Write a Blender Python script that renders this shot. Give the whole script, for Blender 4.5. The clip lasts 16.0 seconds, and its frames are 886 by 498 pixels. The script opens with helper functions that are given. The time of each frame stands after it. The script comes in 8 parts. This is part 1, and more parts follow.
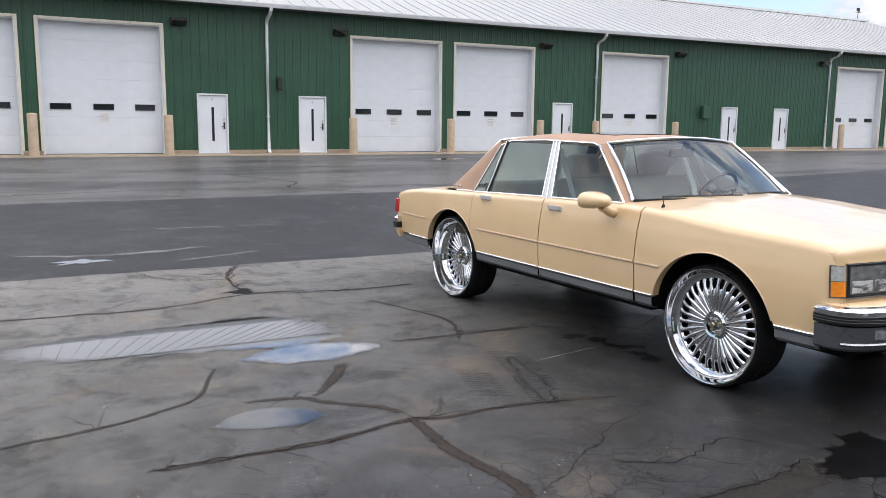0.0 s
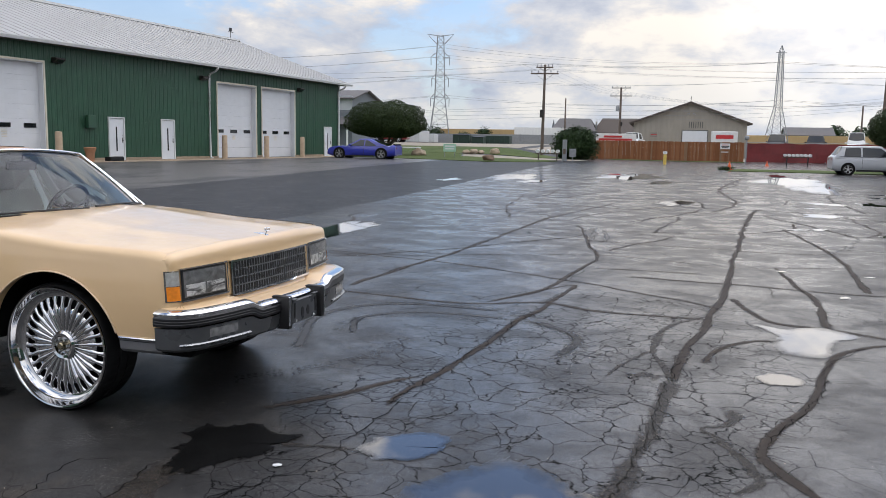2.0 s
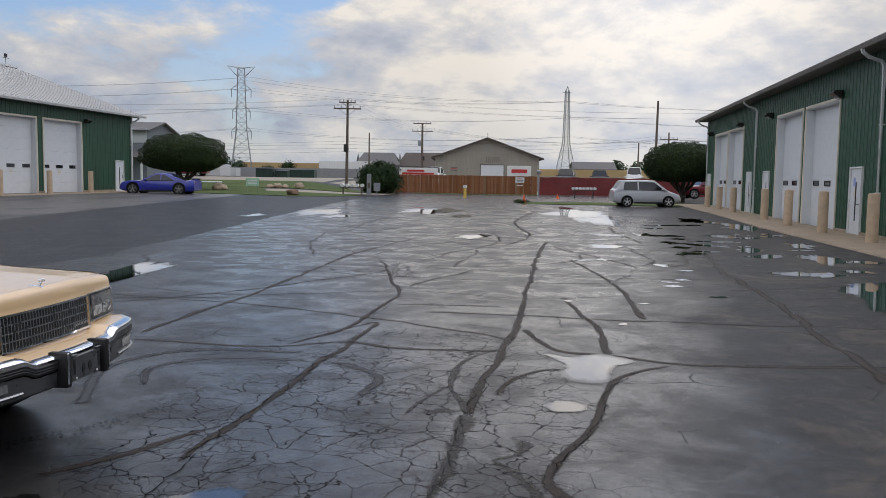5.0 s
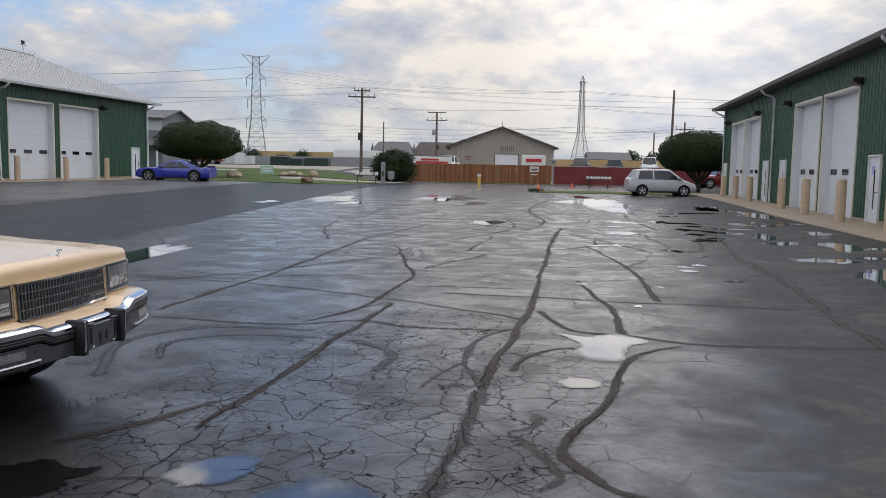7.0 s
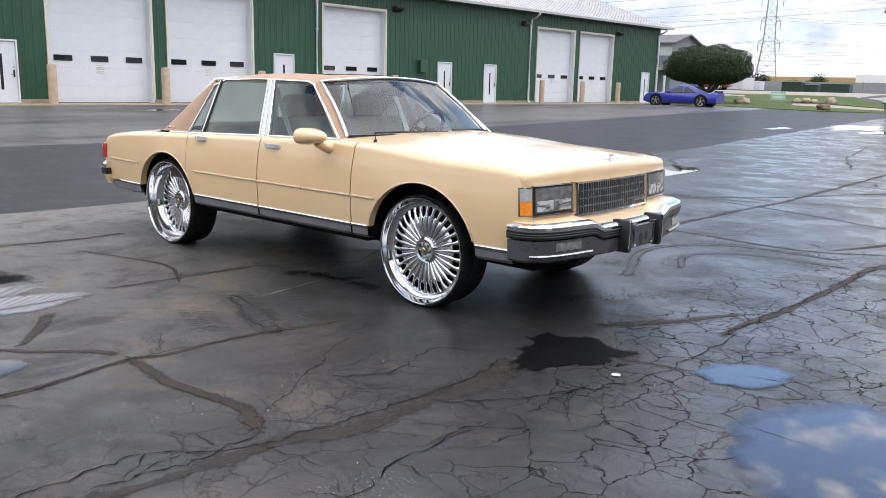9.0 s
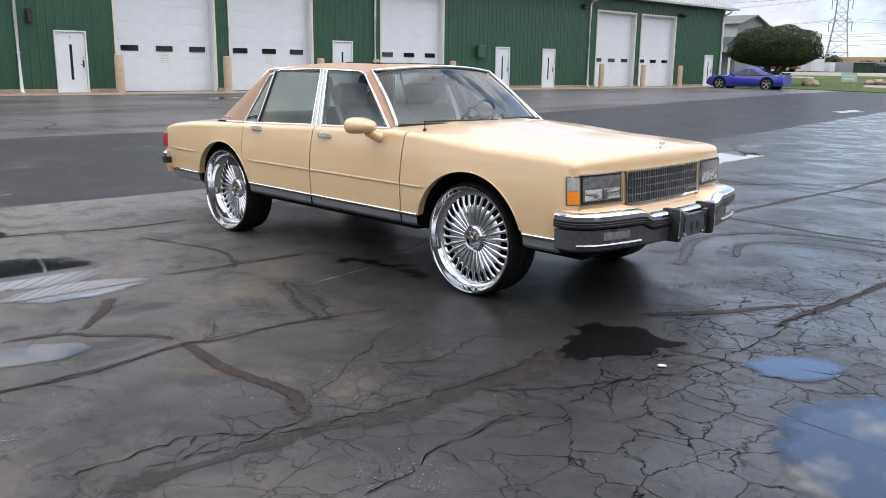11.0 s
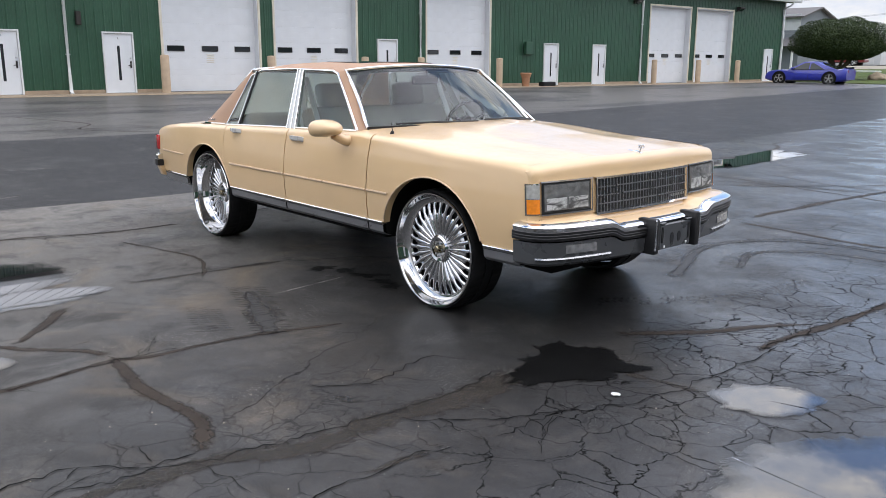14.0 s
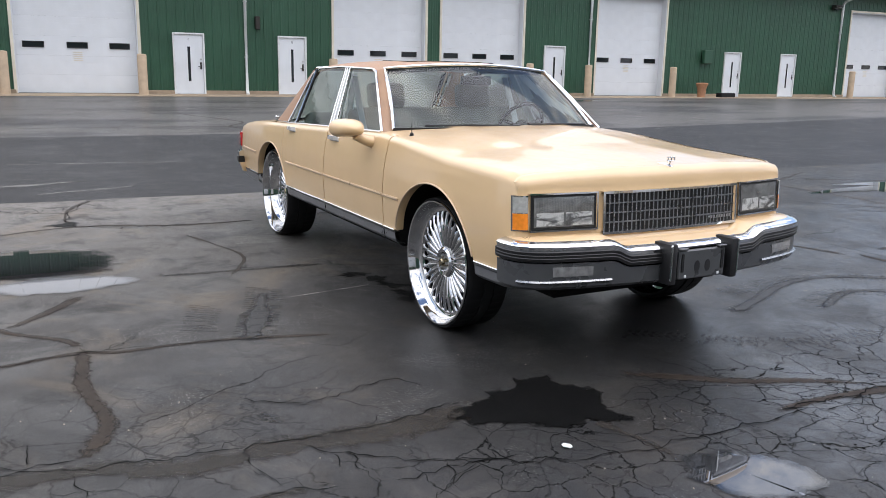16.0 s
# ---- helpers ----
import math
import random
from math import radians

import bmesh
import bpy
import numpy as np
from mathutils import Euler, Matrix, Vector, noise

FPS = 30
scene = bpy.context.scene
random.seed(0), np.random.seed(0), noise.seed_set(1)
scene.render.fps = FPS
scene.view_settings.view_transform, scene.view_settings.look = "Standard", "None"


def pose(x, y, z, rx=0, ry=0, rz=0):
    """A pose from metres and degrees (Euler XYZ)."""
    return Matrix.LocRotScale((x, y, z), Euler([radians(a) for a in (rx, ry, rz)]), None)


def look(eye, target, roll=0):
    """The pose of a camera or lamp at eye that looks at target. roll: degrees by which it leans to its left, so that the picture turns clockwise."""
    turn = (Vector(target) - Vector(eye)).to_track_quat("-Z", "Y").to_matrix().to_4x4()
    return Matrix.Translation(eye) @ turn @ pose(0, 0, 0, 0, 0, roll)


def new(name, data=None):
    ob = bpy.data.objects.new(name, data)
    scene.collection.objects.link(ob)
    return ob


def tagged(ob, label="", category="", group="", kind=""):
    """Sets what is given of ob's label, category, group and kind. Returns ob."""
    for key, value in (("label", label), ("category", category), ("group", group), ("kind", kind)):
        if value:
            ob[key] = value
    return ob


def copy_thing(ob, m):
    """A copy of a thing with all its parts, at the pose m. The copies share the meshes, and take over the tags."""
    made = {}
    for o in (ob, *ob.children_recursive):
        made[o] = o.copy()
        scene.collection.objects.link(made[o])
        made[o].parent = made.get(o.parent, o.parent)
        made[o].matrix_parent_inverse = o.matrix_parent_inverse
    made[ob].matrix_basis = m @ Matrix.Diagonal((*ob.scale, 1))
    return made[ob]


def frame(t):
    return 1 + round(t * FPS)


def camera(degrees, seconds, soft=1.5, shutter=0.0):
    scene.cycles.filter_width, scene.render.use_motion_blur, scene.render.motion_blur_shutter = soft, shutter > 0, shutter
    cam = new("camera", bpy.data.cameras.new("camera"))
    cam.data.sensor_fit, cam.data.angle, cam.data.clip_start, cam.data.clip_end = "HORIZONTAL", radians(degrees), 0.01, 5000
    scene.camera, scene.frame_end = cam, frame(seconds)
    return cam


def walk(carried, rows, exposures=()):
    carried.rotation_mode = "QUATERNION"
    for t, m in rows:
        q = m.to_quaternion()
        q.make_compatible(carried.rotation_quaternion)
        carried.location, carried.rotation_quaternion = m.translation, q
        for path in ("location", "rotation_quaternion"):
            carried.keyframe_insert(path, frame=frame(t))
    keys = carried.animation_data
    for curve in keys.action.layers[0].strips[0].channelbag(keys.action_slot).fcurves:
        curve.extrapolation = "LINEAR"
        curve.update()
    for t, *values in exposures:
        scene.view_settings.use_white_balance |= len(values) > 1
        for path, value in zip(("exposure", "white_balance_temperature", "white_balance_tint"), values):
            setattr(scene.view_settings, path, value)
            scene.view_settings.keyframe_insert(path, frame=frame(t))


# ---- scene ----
cam = camera(56.7, 16.0, soft=0.85)
PATH = [
    (0, (-0.141, -0.182, 1.557), (-1.884, 0.751, 1.257), 0.6),
    (0.5, (-0.094, -0.13, 1.567), (-1.63, 1.115, 1.265), 0.6),
    (1, (-0.044, -0.051, 1.578), (-1.318, 1.462, 1.284), 0.8),
    (1.5, (0.043, 0.003, 1.596), (-0.993, 1.692, 1.317), 0.7),
    (2, (0.123, 0.066, 1.574), (-0.614, 1.907, 1.316), 0.9),
    (2.5, (0.218, 0.075, 1.572), (-0.184, 2.019, 1.332), 0.7),
    (3, (0.242, 0.074, 1.583), (-0.043, 2.042, 1.368), 0.3),
    (3.5, (0.241, 0.075, 1.619), (-0.021, 2.048, 1.428), 0.1),
    (4, (0.223, 0.061, 1.655), (-0.051, 2.034, 1.478), 0.3),
    (6.5, (0.202, 0.041, 1.579), (-0.098, 2.011, 1.409), 1.1),
    (7, (0.198, 0.047, 1.538), (-0.126, 2.011, 1.342), 1.1),
    (7.5, (0.175, 0.014, 1.499), (-0.291, 1.942, 1.248), 1.7),
    (8, (0.145, -0.015, 1.465), (-0.653, 1.789, 1.135), 1.8),
    (8.5, (0.09, -0.072, 1.445), (-1.063, 1.517, 1.065), 1.6),
    (9, (0.025, -0.211, 1.441), (-1.31, 1.226, 1.046), 1.4),
    (9.5, (-0.022, -0.289, 1.43), (-1.4, 1.101, 1.016), 1.4),
    (9.7, (-0.022, -0.298, 1.43), (-1.404, 1.084, 1.003), 1.2),
    (11.8, (0.172, -0.124, 1.484), (-1.312, 1.157, 1.086), 0.2),
    (12, (0.179, -0.121, 1.482), (-1.321, 1.144, 1.098), -0.0),
    (12.5, (0.161, -0.05, 1.474), (-1.366, 1.183, 1.085), -0.4),
    (13, (0.101, 0.029, 1.471), (-1.416, 1.268, 1.065), -0.8),
    (13.5, (0.113, 0.234, 1.469), (-1.391, 1.485, 1.055), -1.0),
    (14, (0.223, 0.483, 1.481), (-1.297, 1.707, 1.042), 0.2),
    (14.5, (0.189, 0.694, 1.446), (-1.35, 1.893, 1.008), 1.0),
    (15, (0.201, 0.966, 1.456), (-1.404, 2.081, 1.031), 0.6),
    (15.5, (0.339, 1.271, 1.464), (-1.364, 2.226, 1.029), -0.2),
    (16, (0.422, 1.555, 1.431), (-1.332, 2.417, 1.006), 1.1),
]
walk(cam, [(t, look(eye, target, roll)) for t, eye, target, roll in PATH],
     exposures=[(t, e, 6180, 14) for t, e in ((0, 0.38), (1.0, 0.18), (1.5, 0.06), (2.0, -0.10), (2.5, -0.28), (3.2, -0.45), (4.2, -0.49), (6.3, -0.42), (7.0, -0.34), (8.0, 0.04), (8.5, 0.34), (9.0, 0.52), (9.7, 0.60), (11.8, 0.28), (11.9, 0.30), (12.5, 0.30), (16.0, 0.36))])

# ---- world, sun, exposure ----
scene.view_settings.exposure = 0.0
SUN_EL, SUN_AZ = radians(60), radians(24)  # high sun behind thick cloud


def build_world():
    w = bpy.data.worlds.new("sky")
    w.use_nodes = True
    scene.world = w
    nt = w.node_tree
    nt.nodes.clear()
    N, K = nt.nodes.new, nt.links.new

    def math_node(op, a, b=None):
        n = N("ShaderNodeMath")
        n.operation = op
        for i, v in enumerate((a, b)):
            if v is None:
                continue
            if isinstance(v, (int, float)):
                n.inputs[i].default_value = v
            else:
                K(v, n.inputs[i])
        return n.outputs[0]

    def ramp(fac, stops):
        n = N("ShaderNodeValToRGB")
        els = n.color_ramp.elements
        while len(els) < len(stops):
            els.new(0.5)
        for e, (p, c) in zip(els, stops):
            e.position, e.color = p, (*c, 1)
        K(fac, n.inputs[0])
        return n.outputs[0]

    def mix(fac, a, b, mode="MIX"):
        n = N("ShaderNodeMix")
        n.data_type, n.blend_type = "RGBA", mode
        if isinstance(fac, (int, float)):
            n.inputs[0].default_value = fac
        else:
            K(fac, n.inputs[0])
        for sock, v in ((n.inputs[6], a), (n.inputs[7], b)):
            if isinstance(v, tuple):
                sock.default_value = (*v, 1)
            else:
                K(v, sock)
        return n.outputs[2]

    sky = N("ShaderNodeTexSky")
    sky.sky_type, sky.sun_disc = "NISHITA", False
    sky.sun_elevation, sky.sun_rotation = SUN_EL, SUN_AZ
    sky.air_density, sky.dust_density, sky.ozone_density = 1.0, 0.6, 1.5
    co = N("ShaderNodeTexCoord").outputs["Generated"]
    sep = N("ShaderNodeSeparateXYZ")
    K(co, sep.inputs[0])
    x, y, z = sep.outputs
    def clouds(scale, detail, rough, shift, dist=0.15, tall=2.2):
        mp = N("ShaderNodeMapping")
        mp.inputs["Location"].default_value = shift
        mp.inputs["Scale"].default_value = (1, 1, tall)
        K(co, mp.inputs[0])
        n = N("ShaderNodeTexNoise")
        n.inputs["Scale"].default_value, n.inputs["Detail"].default_value = scale, detail
        n.inputs["Roughness"].default_value, n.inputs["Distortion"].default_value = rough, dist
        K(mp.outputs[0], n.inputs["Vector"])
        return n.outputs["Fac"]

    big = clouds(2.1, 9, 0.56, (3.1, 0.4, 0))
    # breaks in the cloud, high ahead and on both sides, and one thick bank between them
    unit = N("ShaderNodeVectorMath")
    unit.operation = "NORMALIZE"
    K(co, unit.inputs[0])

    def lobe(v, inner, outer):
        d = N("ShaderNodeVectorMath")
        d.operation = "DOT_PRODUCT"
        K(unit.outputs[0], d.inputs[0])
        d.inputs[1].default_value = Vector(v).normalized()
        return ramp(d.outputs["Value"], [(math.cos(radians(outer)), (0, 0, 0)), (math.cos(radians(inner)), (1, 1, 1))])

    for v, inner, outer, amount in (((-0.62, 0.72, 0.22), 5, 13, -0.05), ((-0.15, 0.88, 0.46), 6, 16, -0.12), ((-0.36, 0.87, 0.34), 5, 13, -0.03), ((0.42, 0.88, 0.24), 3, 13, -0.12), ((-0.45, 0.55, 0.60), 8, 22, -0.16), ((-0.10, 0.58, 0.78), 10, 26, -0.22), ((0.30, 0.90, 0.30), 2, 9, -0.20), ((-0.02, 0.98, 0.20), 5, 14, 0.16), ((-0.88, 0.30, 0.36), 8, 25, 0.08)):
        big = math_node("ADD", big, math_node("MULTIPLY", lobe(v, inner, outer), amount))
    mask = ramp(math_node("ADD", big, math_node("MULTIPLY", math_node("SUBTRACT", clouds(8.0, 12, 0.60, (7.3, 2.2, 0.30)), 0.5), 0.35)), [(0.385, (0, 0, 0)), (0.47, (1, 1, 1))])
    # heaps with lit tops and grey undersides
    heap = clouds(8.0, 12, 0.60, (7.3, 2.2, 0.30))
    above = clouds(8.0, 12, 0.60, (7.3, 2.2, 0.365))
    body = math_node("ADD", math_node("MULTIPLY", math_node("SUBTRACT", heap, above), 0.7), math_node("ADD", math_node("MULTIPLY", big, 0.45), 0.27))
    # thin low veil: always cloudy near the horizon
    low = ramp(z, [(0.0, (0.95, 0.95, 0.95)), (0.06, (0.6, 0.6, 0.6)), (0.17, (0, 0, 0))])
    mask = mix(1.0, mask, low, "LIGHTEN")
    cloud = ramp(body, [(0.36, (6.6, 7.1, 7.9)), (0.46, (8.3, 8.6, 8.9)), (0.54, (10.0, 9.8, 9.3)), (0.63, (12.8, 12.0, 10.4))])
    # warmer and brighter over the far end of the yard
    sx, sy = 0.05, 1.0
    toward = math_node("ADD", math_node("MULTIPLY", x, sx * 0.93), math_node("MULTIPLY", y, sy * 0.93))
    warm = ramp(toward, [(0.0, (0.95, 0.96, 0.98)), (0.5, (0.92, 0.93, 0.95)), (0.80, (0.92, 0.92, 0.92)), (0.96, (1.04, 1.02, 0.99))])
    cloud = mix(1.0, cloud, warm, "MULTIPLY")
    # an overcast sky is brightest overhead
    lift = ramp(z, [(0.0, (0.72, 0.76, 0.81)), (0.06, (0.76, 0.79, 0.83)), (0.14, (0.90, 0.90, 0.90)), (0.24, (1.02, 1.02, 1.02)), (0.46, (1.6, 1.6, 1.6)), (1.0, (2.6, 2.6, 2.6))])
    cloud = mix(1.0, cloud, lift, "MULTIPLY")
    # sunlit bank over the far end
    bank = lobe((0.10, 0.98, 0.17), 1, 12)
    cloud = mix(math_node("MULTIPLY", bank, 0.25), cloud, (9.3, 9.2, 8.9), "ADD")
    blue = mix(1.0, sky.outputs[0], (1.5, 1.5, 1.5), "MULTIPLY")
    out = mix(mask, blue, cloud)
    bg = N("ShaderNodeBackground")
    bg.inputs["Strength"].default_value = 0.1
    K(out, bg.inputs[0])
    o = N("ShaderNodeOutputWorld")
    K(bg.outputs[0], o.inputs[0])


build_world()
sun = new("sun", bpy.data.lights.new("sun", "SUN"))
sun.data.energy, sun.data.angle, sun.data.color = 1.5, radians(70), (1.0, 0.93, 0.83)
sun.matrix_world = look((40 * math.sin(SUN_AZ), 40 * math.cos(SUN_AZ), 40 * math.tan(SUN_EL)), (0, 0, 0))

# ---- materials ----
class Nodes:
    """A small node builder for one material."""

    def __init__(self, name):
        self.m = bpy.data.materials.new(name)
        self.m.use_nodes = True
        self.t = self.m.node_tree
        self.b = self.t.nodes["Principled BSDF"]
        self.pos = self.t.nodes.new("ShaderNodeNewGeometry").outputs["Position"]
        self.obj = self.t.nodes.new("ShaderNodeTexCoord").outputs["Object"]

    def put(self, sock, v):
        if isinstance(v, bpy.types.NodeSocket):
            self.t.links.new(v, sock)
        elif isinstance(v, tuple) and len(v) == 3 and sock.type == "RGBA":
            sock.default_value = (*v, 1)
        else:
            sock.default_value = v

    def node(self, kind, **ins):
        n = self.t.nodes.new(kind)
        for k, v in ins.items():
            self.put(n.inputs[k.replace("_", " ")], v)
        return n

    def math(self, op, a, b=0.0, clamp=False):
        n = self.t.nodes.new("ShaderNodeMath")
        n.operation, n.use_clamp = op, clamp
        self.put(n.inputs[0], a)
        self.put(n.inputs[1], b)
        return n.outputs[0]

    def noise(self, scale, detail=4, rough=0.55, vec=None, dist=0.0):
        n = self.node("ShaderNodeTexNoise", Scale=scale, Detail=detail, Roughness=rough, Distortion=dist)
        self.put(n.inputs["Vector"], vec or self.obj)
        return n.outputs["Fac"]

    def voronoi(self, scale, vec=None, edge=True):
        n = self.node("ShaderNodeTexVoronoi", Scale=scale)
        n.feature = "DISTANCE_TO_EDGE" if edge else "F1"
        self.put(n.inputs["Vector"], vec or self.obj)
        return n.outputs["Distance"]

    def ramp(self, fac, *stops):
        n = self.t.nodes.new("ShaderNodeValToRGB")
        els = n.color_ramp.elements
        while len(els) < len(stops):
            els.new(0.5)
        for e, (p, c) in zip(els, stops):
            e.position = p
            e.color = (c, c, c, 1) if isinstance(c, (int, float)) else (*c, 1)
        self.put(n.inputs[0], fac)
        return n.outputs[0]

    def mix(self, fac, a, b, mode="MIX"):
        n = self.t.nodes.new("ShaderNodeMix")
        n.data_type, n.blend_type = "RGBA", mode
        for i, v in ((0, fac), (6, a), (7, b)):
            if i and isinstance(v, (int, float)):
                v = (v, v, v)
            self.put(n.inputs[i], v)
        return n.outputs[2]

    def stretch(self, scale, vec=None):
        n = self.t.nodes.new("ShaderNodeMapping")
        n.inputs["Scale"].default_value = scale
        self.put(n.inputs[0], vec or self.obj)
        return n.outputs[0]

    def random(self):
        return self.t.nodes.new("ShaderNodeObjectInfo").outputs["Random"]

    def bump(self, height, strength=0.3, distance=0.01):
        n = self.node("ShaderNodeBump", Strength=strength, Distance=distance)
        self.put(n.inputs["Height"], height)
        self.put(self.b.inputs["Normal"], n.outputs[0])

    def done(self, color=None, rough=None, metal=None, spec=None, **more):
        for k, v in (("Base Color", color), ("Roughness", rough), ("Metallic", metal), ("Specular IOR Level", spec)):
            if v is not None:
                self.put(self.b.inputs[k], v)
        for k, v in more.items():
            self.put(self.b.inputs[k.replace("_", " ")], v)
        return self.m


def worn(name, color, rough=0.5, metal=0.0, scale=6.0, vary=0.15, bump=0.0, grain=60.0, stain=0.0, **more):
    """A surface with grain and larger blotches round one colour."""
    n = Nodes(name)
    big, fine = n.noise(scale, 5), n.noise(grain, 3)
    lo, hi = tuple(c * (1 - vary) for c in color), tuple(min(1.0, c * (1 + vary)) for c in color)
    col = n.mix(n.ramp(big, (0.3, 0.0), (0.7, 1.0)), lo, hi)
    col = n.mix(n.math("MULTIPLY", fine, 0.25), col, tuple(c * 0.75 for c in color))
    if stain:
        streak = n.noise(1.0, 5, 0.6, n.stretch((5.0, 5.0, 0.5)))
        col = n.mix(n.math("MULTIPLY", n.ramp(streak, (0.5, 0.0), (0.75, 1.0)), stain), col, tuple(c * 0.45 for c in color))
    r = n.ramp(big, (0.2, max(0.02, rough * 0.8)), (0.8, min(1.0, rough * 1.2)))
    if bump:
        n.bump(n.math("ADD", fine, n.math("MULTIPLY", big, 0.5)), bump, 0.005)
    return n.done(col, r, metal, **more)


def asphalt():
    n = Nodes("asphalt")
    sep = n.node("ShaderNodeSeparateXYZ")
    wob = n.noise(0.5, 4, 0.6)
    n.put(sep.inputs[0], n.obj)
    x, y, z = sep.outputs
    wobble = n.math("MULTIPLY", n.math("SUBTRACT", wob, 0.5), 0.45)
    # the edge of the newer lane drifts from x = -9 to -11.5 far down the yard
    xe = n.math("ADD", n.math("ADD", x, wobble), n.math("MULTIPLY", n.math("MAXIMUM", n.math("SUBTRACT", y, 15.0), 0.0), 0.11))
    xo = n.math("ADD", n.math("ADD", x, wobble), n.math("MULTIPLY", n.math("MAXIMUM", n.math("SUBTRACT", y, 15.0), 0.0), 0.14))
    lane = n.math("MULTIPLY", n.math("LESS_THAN", xe, -9.0), n.math("GREATER_THAN", xo, -15.7))
    old = n.math("LESS_THAN", xo, -15.7)
    fine, mid, big = n.noise(260, 3, 0.75), n.noise(9, 6, 0.65), n.noise(0.55, 6, 0.6)
    blot = n.noise(1.7, 5, 0.7, n.obj, 0.8)
    speck = n.voronoi(120, edge=False)
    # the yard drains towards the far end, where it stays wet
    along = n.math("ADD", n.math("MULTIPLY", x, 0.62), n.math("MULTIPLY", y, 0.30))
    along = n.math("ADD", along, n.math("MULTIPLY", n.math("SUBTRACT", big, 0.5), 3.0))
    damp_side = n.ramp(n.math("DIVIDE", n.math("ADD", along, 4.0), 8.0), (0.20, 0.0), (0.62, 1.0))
    dry_side = n.math("SUBTRACT", n.math("ADD", n.math("ADD", x, wobble), n.math("MULTIPLY", n.math("SUBTRACT", big, 0.5), 3.0)), n.math("MULTIPLY", y, 0.10))
    damp_side = n.math("MULTIPLY", damp_side, n.ramp(n.math("DIVIDE", dry_side, 4.0), (0.02, 1.0), (0.30, 0.14)))
    lot = n.mix(n.ramp(big, (0.35, 0.0), (0.68, 1.0)), (0.132, 0.123, 0.114), (0.222, 0.205, 0.184))
    # dark tone of the wet part, which also makes up for weak shade near the sedan
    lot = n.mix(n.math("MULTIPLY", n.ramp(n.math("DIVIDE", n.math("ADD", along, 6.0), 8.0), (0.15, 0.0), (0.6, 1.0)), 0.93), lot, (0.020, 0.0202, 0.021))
    lot = n.mix(n.math("MULTIPLY", n.ramp(blot, (0.52, 0.0), (0.66, 1.0)), 0.45), lot, (0.105, 0.094, 0.08))
    lot = n.mix(n.math("MULTIPLY", n.ramp(n.noise(2.6, 5, 0.7, n.obj, 0.5), (0.50, 0.0), (0.62, 1.0)), 0.65), lot, (0.015, 0.0145, 0.014))
    lot = n.mix(n.math("MULTIPLY", n.ramp(n.noise(0.85, 7, 0.7, n.obj, 0.9), (0.53, 0.0), (0.68, 1.0)), n.math("MULTIPLY", n.math("SUBTRACT", 1.0, damp_side), 0.55)), lot, (0.19, 0.145, 0.095))
    lot = n.mix(n.math("MULTIPLY", n.ramp(mid, (0.45, 0.0), (0.8, 1.0)), 0.35), lot, (0.090, 0.085, 0.08))
    new_lane = n.mix(n.ramp(mid, (0.3, 0.0), (0.7, 1.0)), (0.015, 0.015, 0.016), (0.034, 0.034, 0.036))
    new_lane = n.mix(n.math("MULTIPLY", n.ramp(n.noise(0.8, 7, 0.72, n.stretch((1, 0.6, 1)), 0.7), (0.50, 0.0), (0.64, 1.0)), 0.6), new_lane, (0.050, 0.050, 0.052))
    old_strip = n.mix(n.ramp(mid, (0.3, 0.0), (0.75, 1.0)), (0.085, 0.080, 0.075), (0.14, 0.132, 0.122))
    old_strip = n.mix(n.math("MULTIPLY", n.ramp(n.noise(0.5, 5, 0.65, n.stretch((1, 0.35, 1))), (0.48, 0.0), (0.6, 1.0)), 0.7), old_strip, (0.026, 0.026, 0.028))
    col = n.mix(lane, lot, new_lane)
    col = n.mix(old, col, old_strip)
    col = n.mix(n.math("MULTIPLY", n.ramp(speck, (0.0, 1.0), (0.30, 0.0)), 0.42), col, (0.16, 0.152, 0.142))
    col = n.mix(n.ramp(fine, (0.42, 0.0), (0.62, 0.75)), col, n.mix(0.65, col, 0.006))
    # scattered pale grit
    grit = n.math("GREATER_THAN", n.noise(42, 2, 0.5), 0.735)
    col = n.mix(n.math("MULTIPLY", grit, 0.5), col, (0.2, 0.19, 0.175))
    chips = n.math("MULTIPLY", n.math("GREATER_THAN", n.noise(80, 3, 0.6), 0.615), n.ramp(n.noise(2.1, 4, 0.6), (0.54, 0.0), (0.64, 1.0)))
    col = n.mix(n.math("MULTIPLY", chips, 0.55), col, (0.34, 0.33, 0.31))
    # cracks: fine crazing in patches and long random lines
    warp = n.node("ShaderNodeVectorMath")
    warp.operation = "ADD"
    nv = n.node("ShaderNodeTexNoise", Scale=2.0, Detail=3.0, Roughness=0.5)
    n.put(nv.inputs["Vector"], n.obj)
    sc = n.node("ShaderNodeVectorMath")
    sc.operation = "SCALE"
    n.put(sc.inputs[0], nv.outputs["Color"])
    sc.inputs["Scale"].default_value = 0.30
    n.put(warp.inputs[0], n.obj)
    n.put(warp.inputs[1], sc.outputs[0])
    jag = n.node("ShaderNodeTexNoise", Scale=13.0, Detail=6.0, Roughness=0.72)
    n.put(jag.inputs["Vector"], n.obj)
    shake = n.node("ShaderNodeVectorMath")
    shake.operation = "MULTIPLY_ADD"
    n.put(shake.inputs[0], jag.outputs["Color"])
    shake.inputs[1].default_value = (0.085, 0.085, 0.085)
    n.put(shake.inputs[2], warp.outputs[0])
    v = shake.outputs[0]
    right = n.ramp(n.math("DIVIDE", n.math("ADD", x, 6.0), 6.0), (0.2, 0.0), (0.6, 1.0))
    zone = n.math("MULTIPLY", n.ramp(n.noise(0.33, 3, 0.5, n.obj), (0.54, 0.0), (0.62, 1.0)), right)
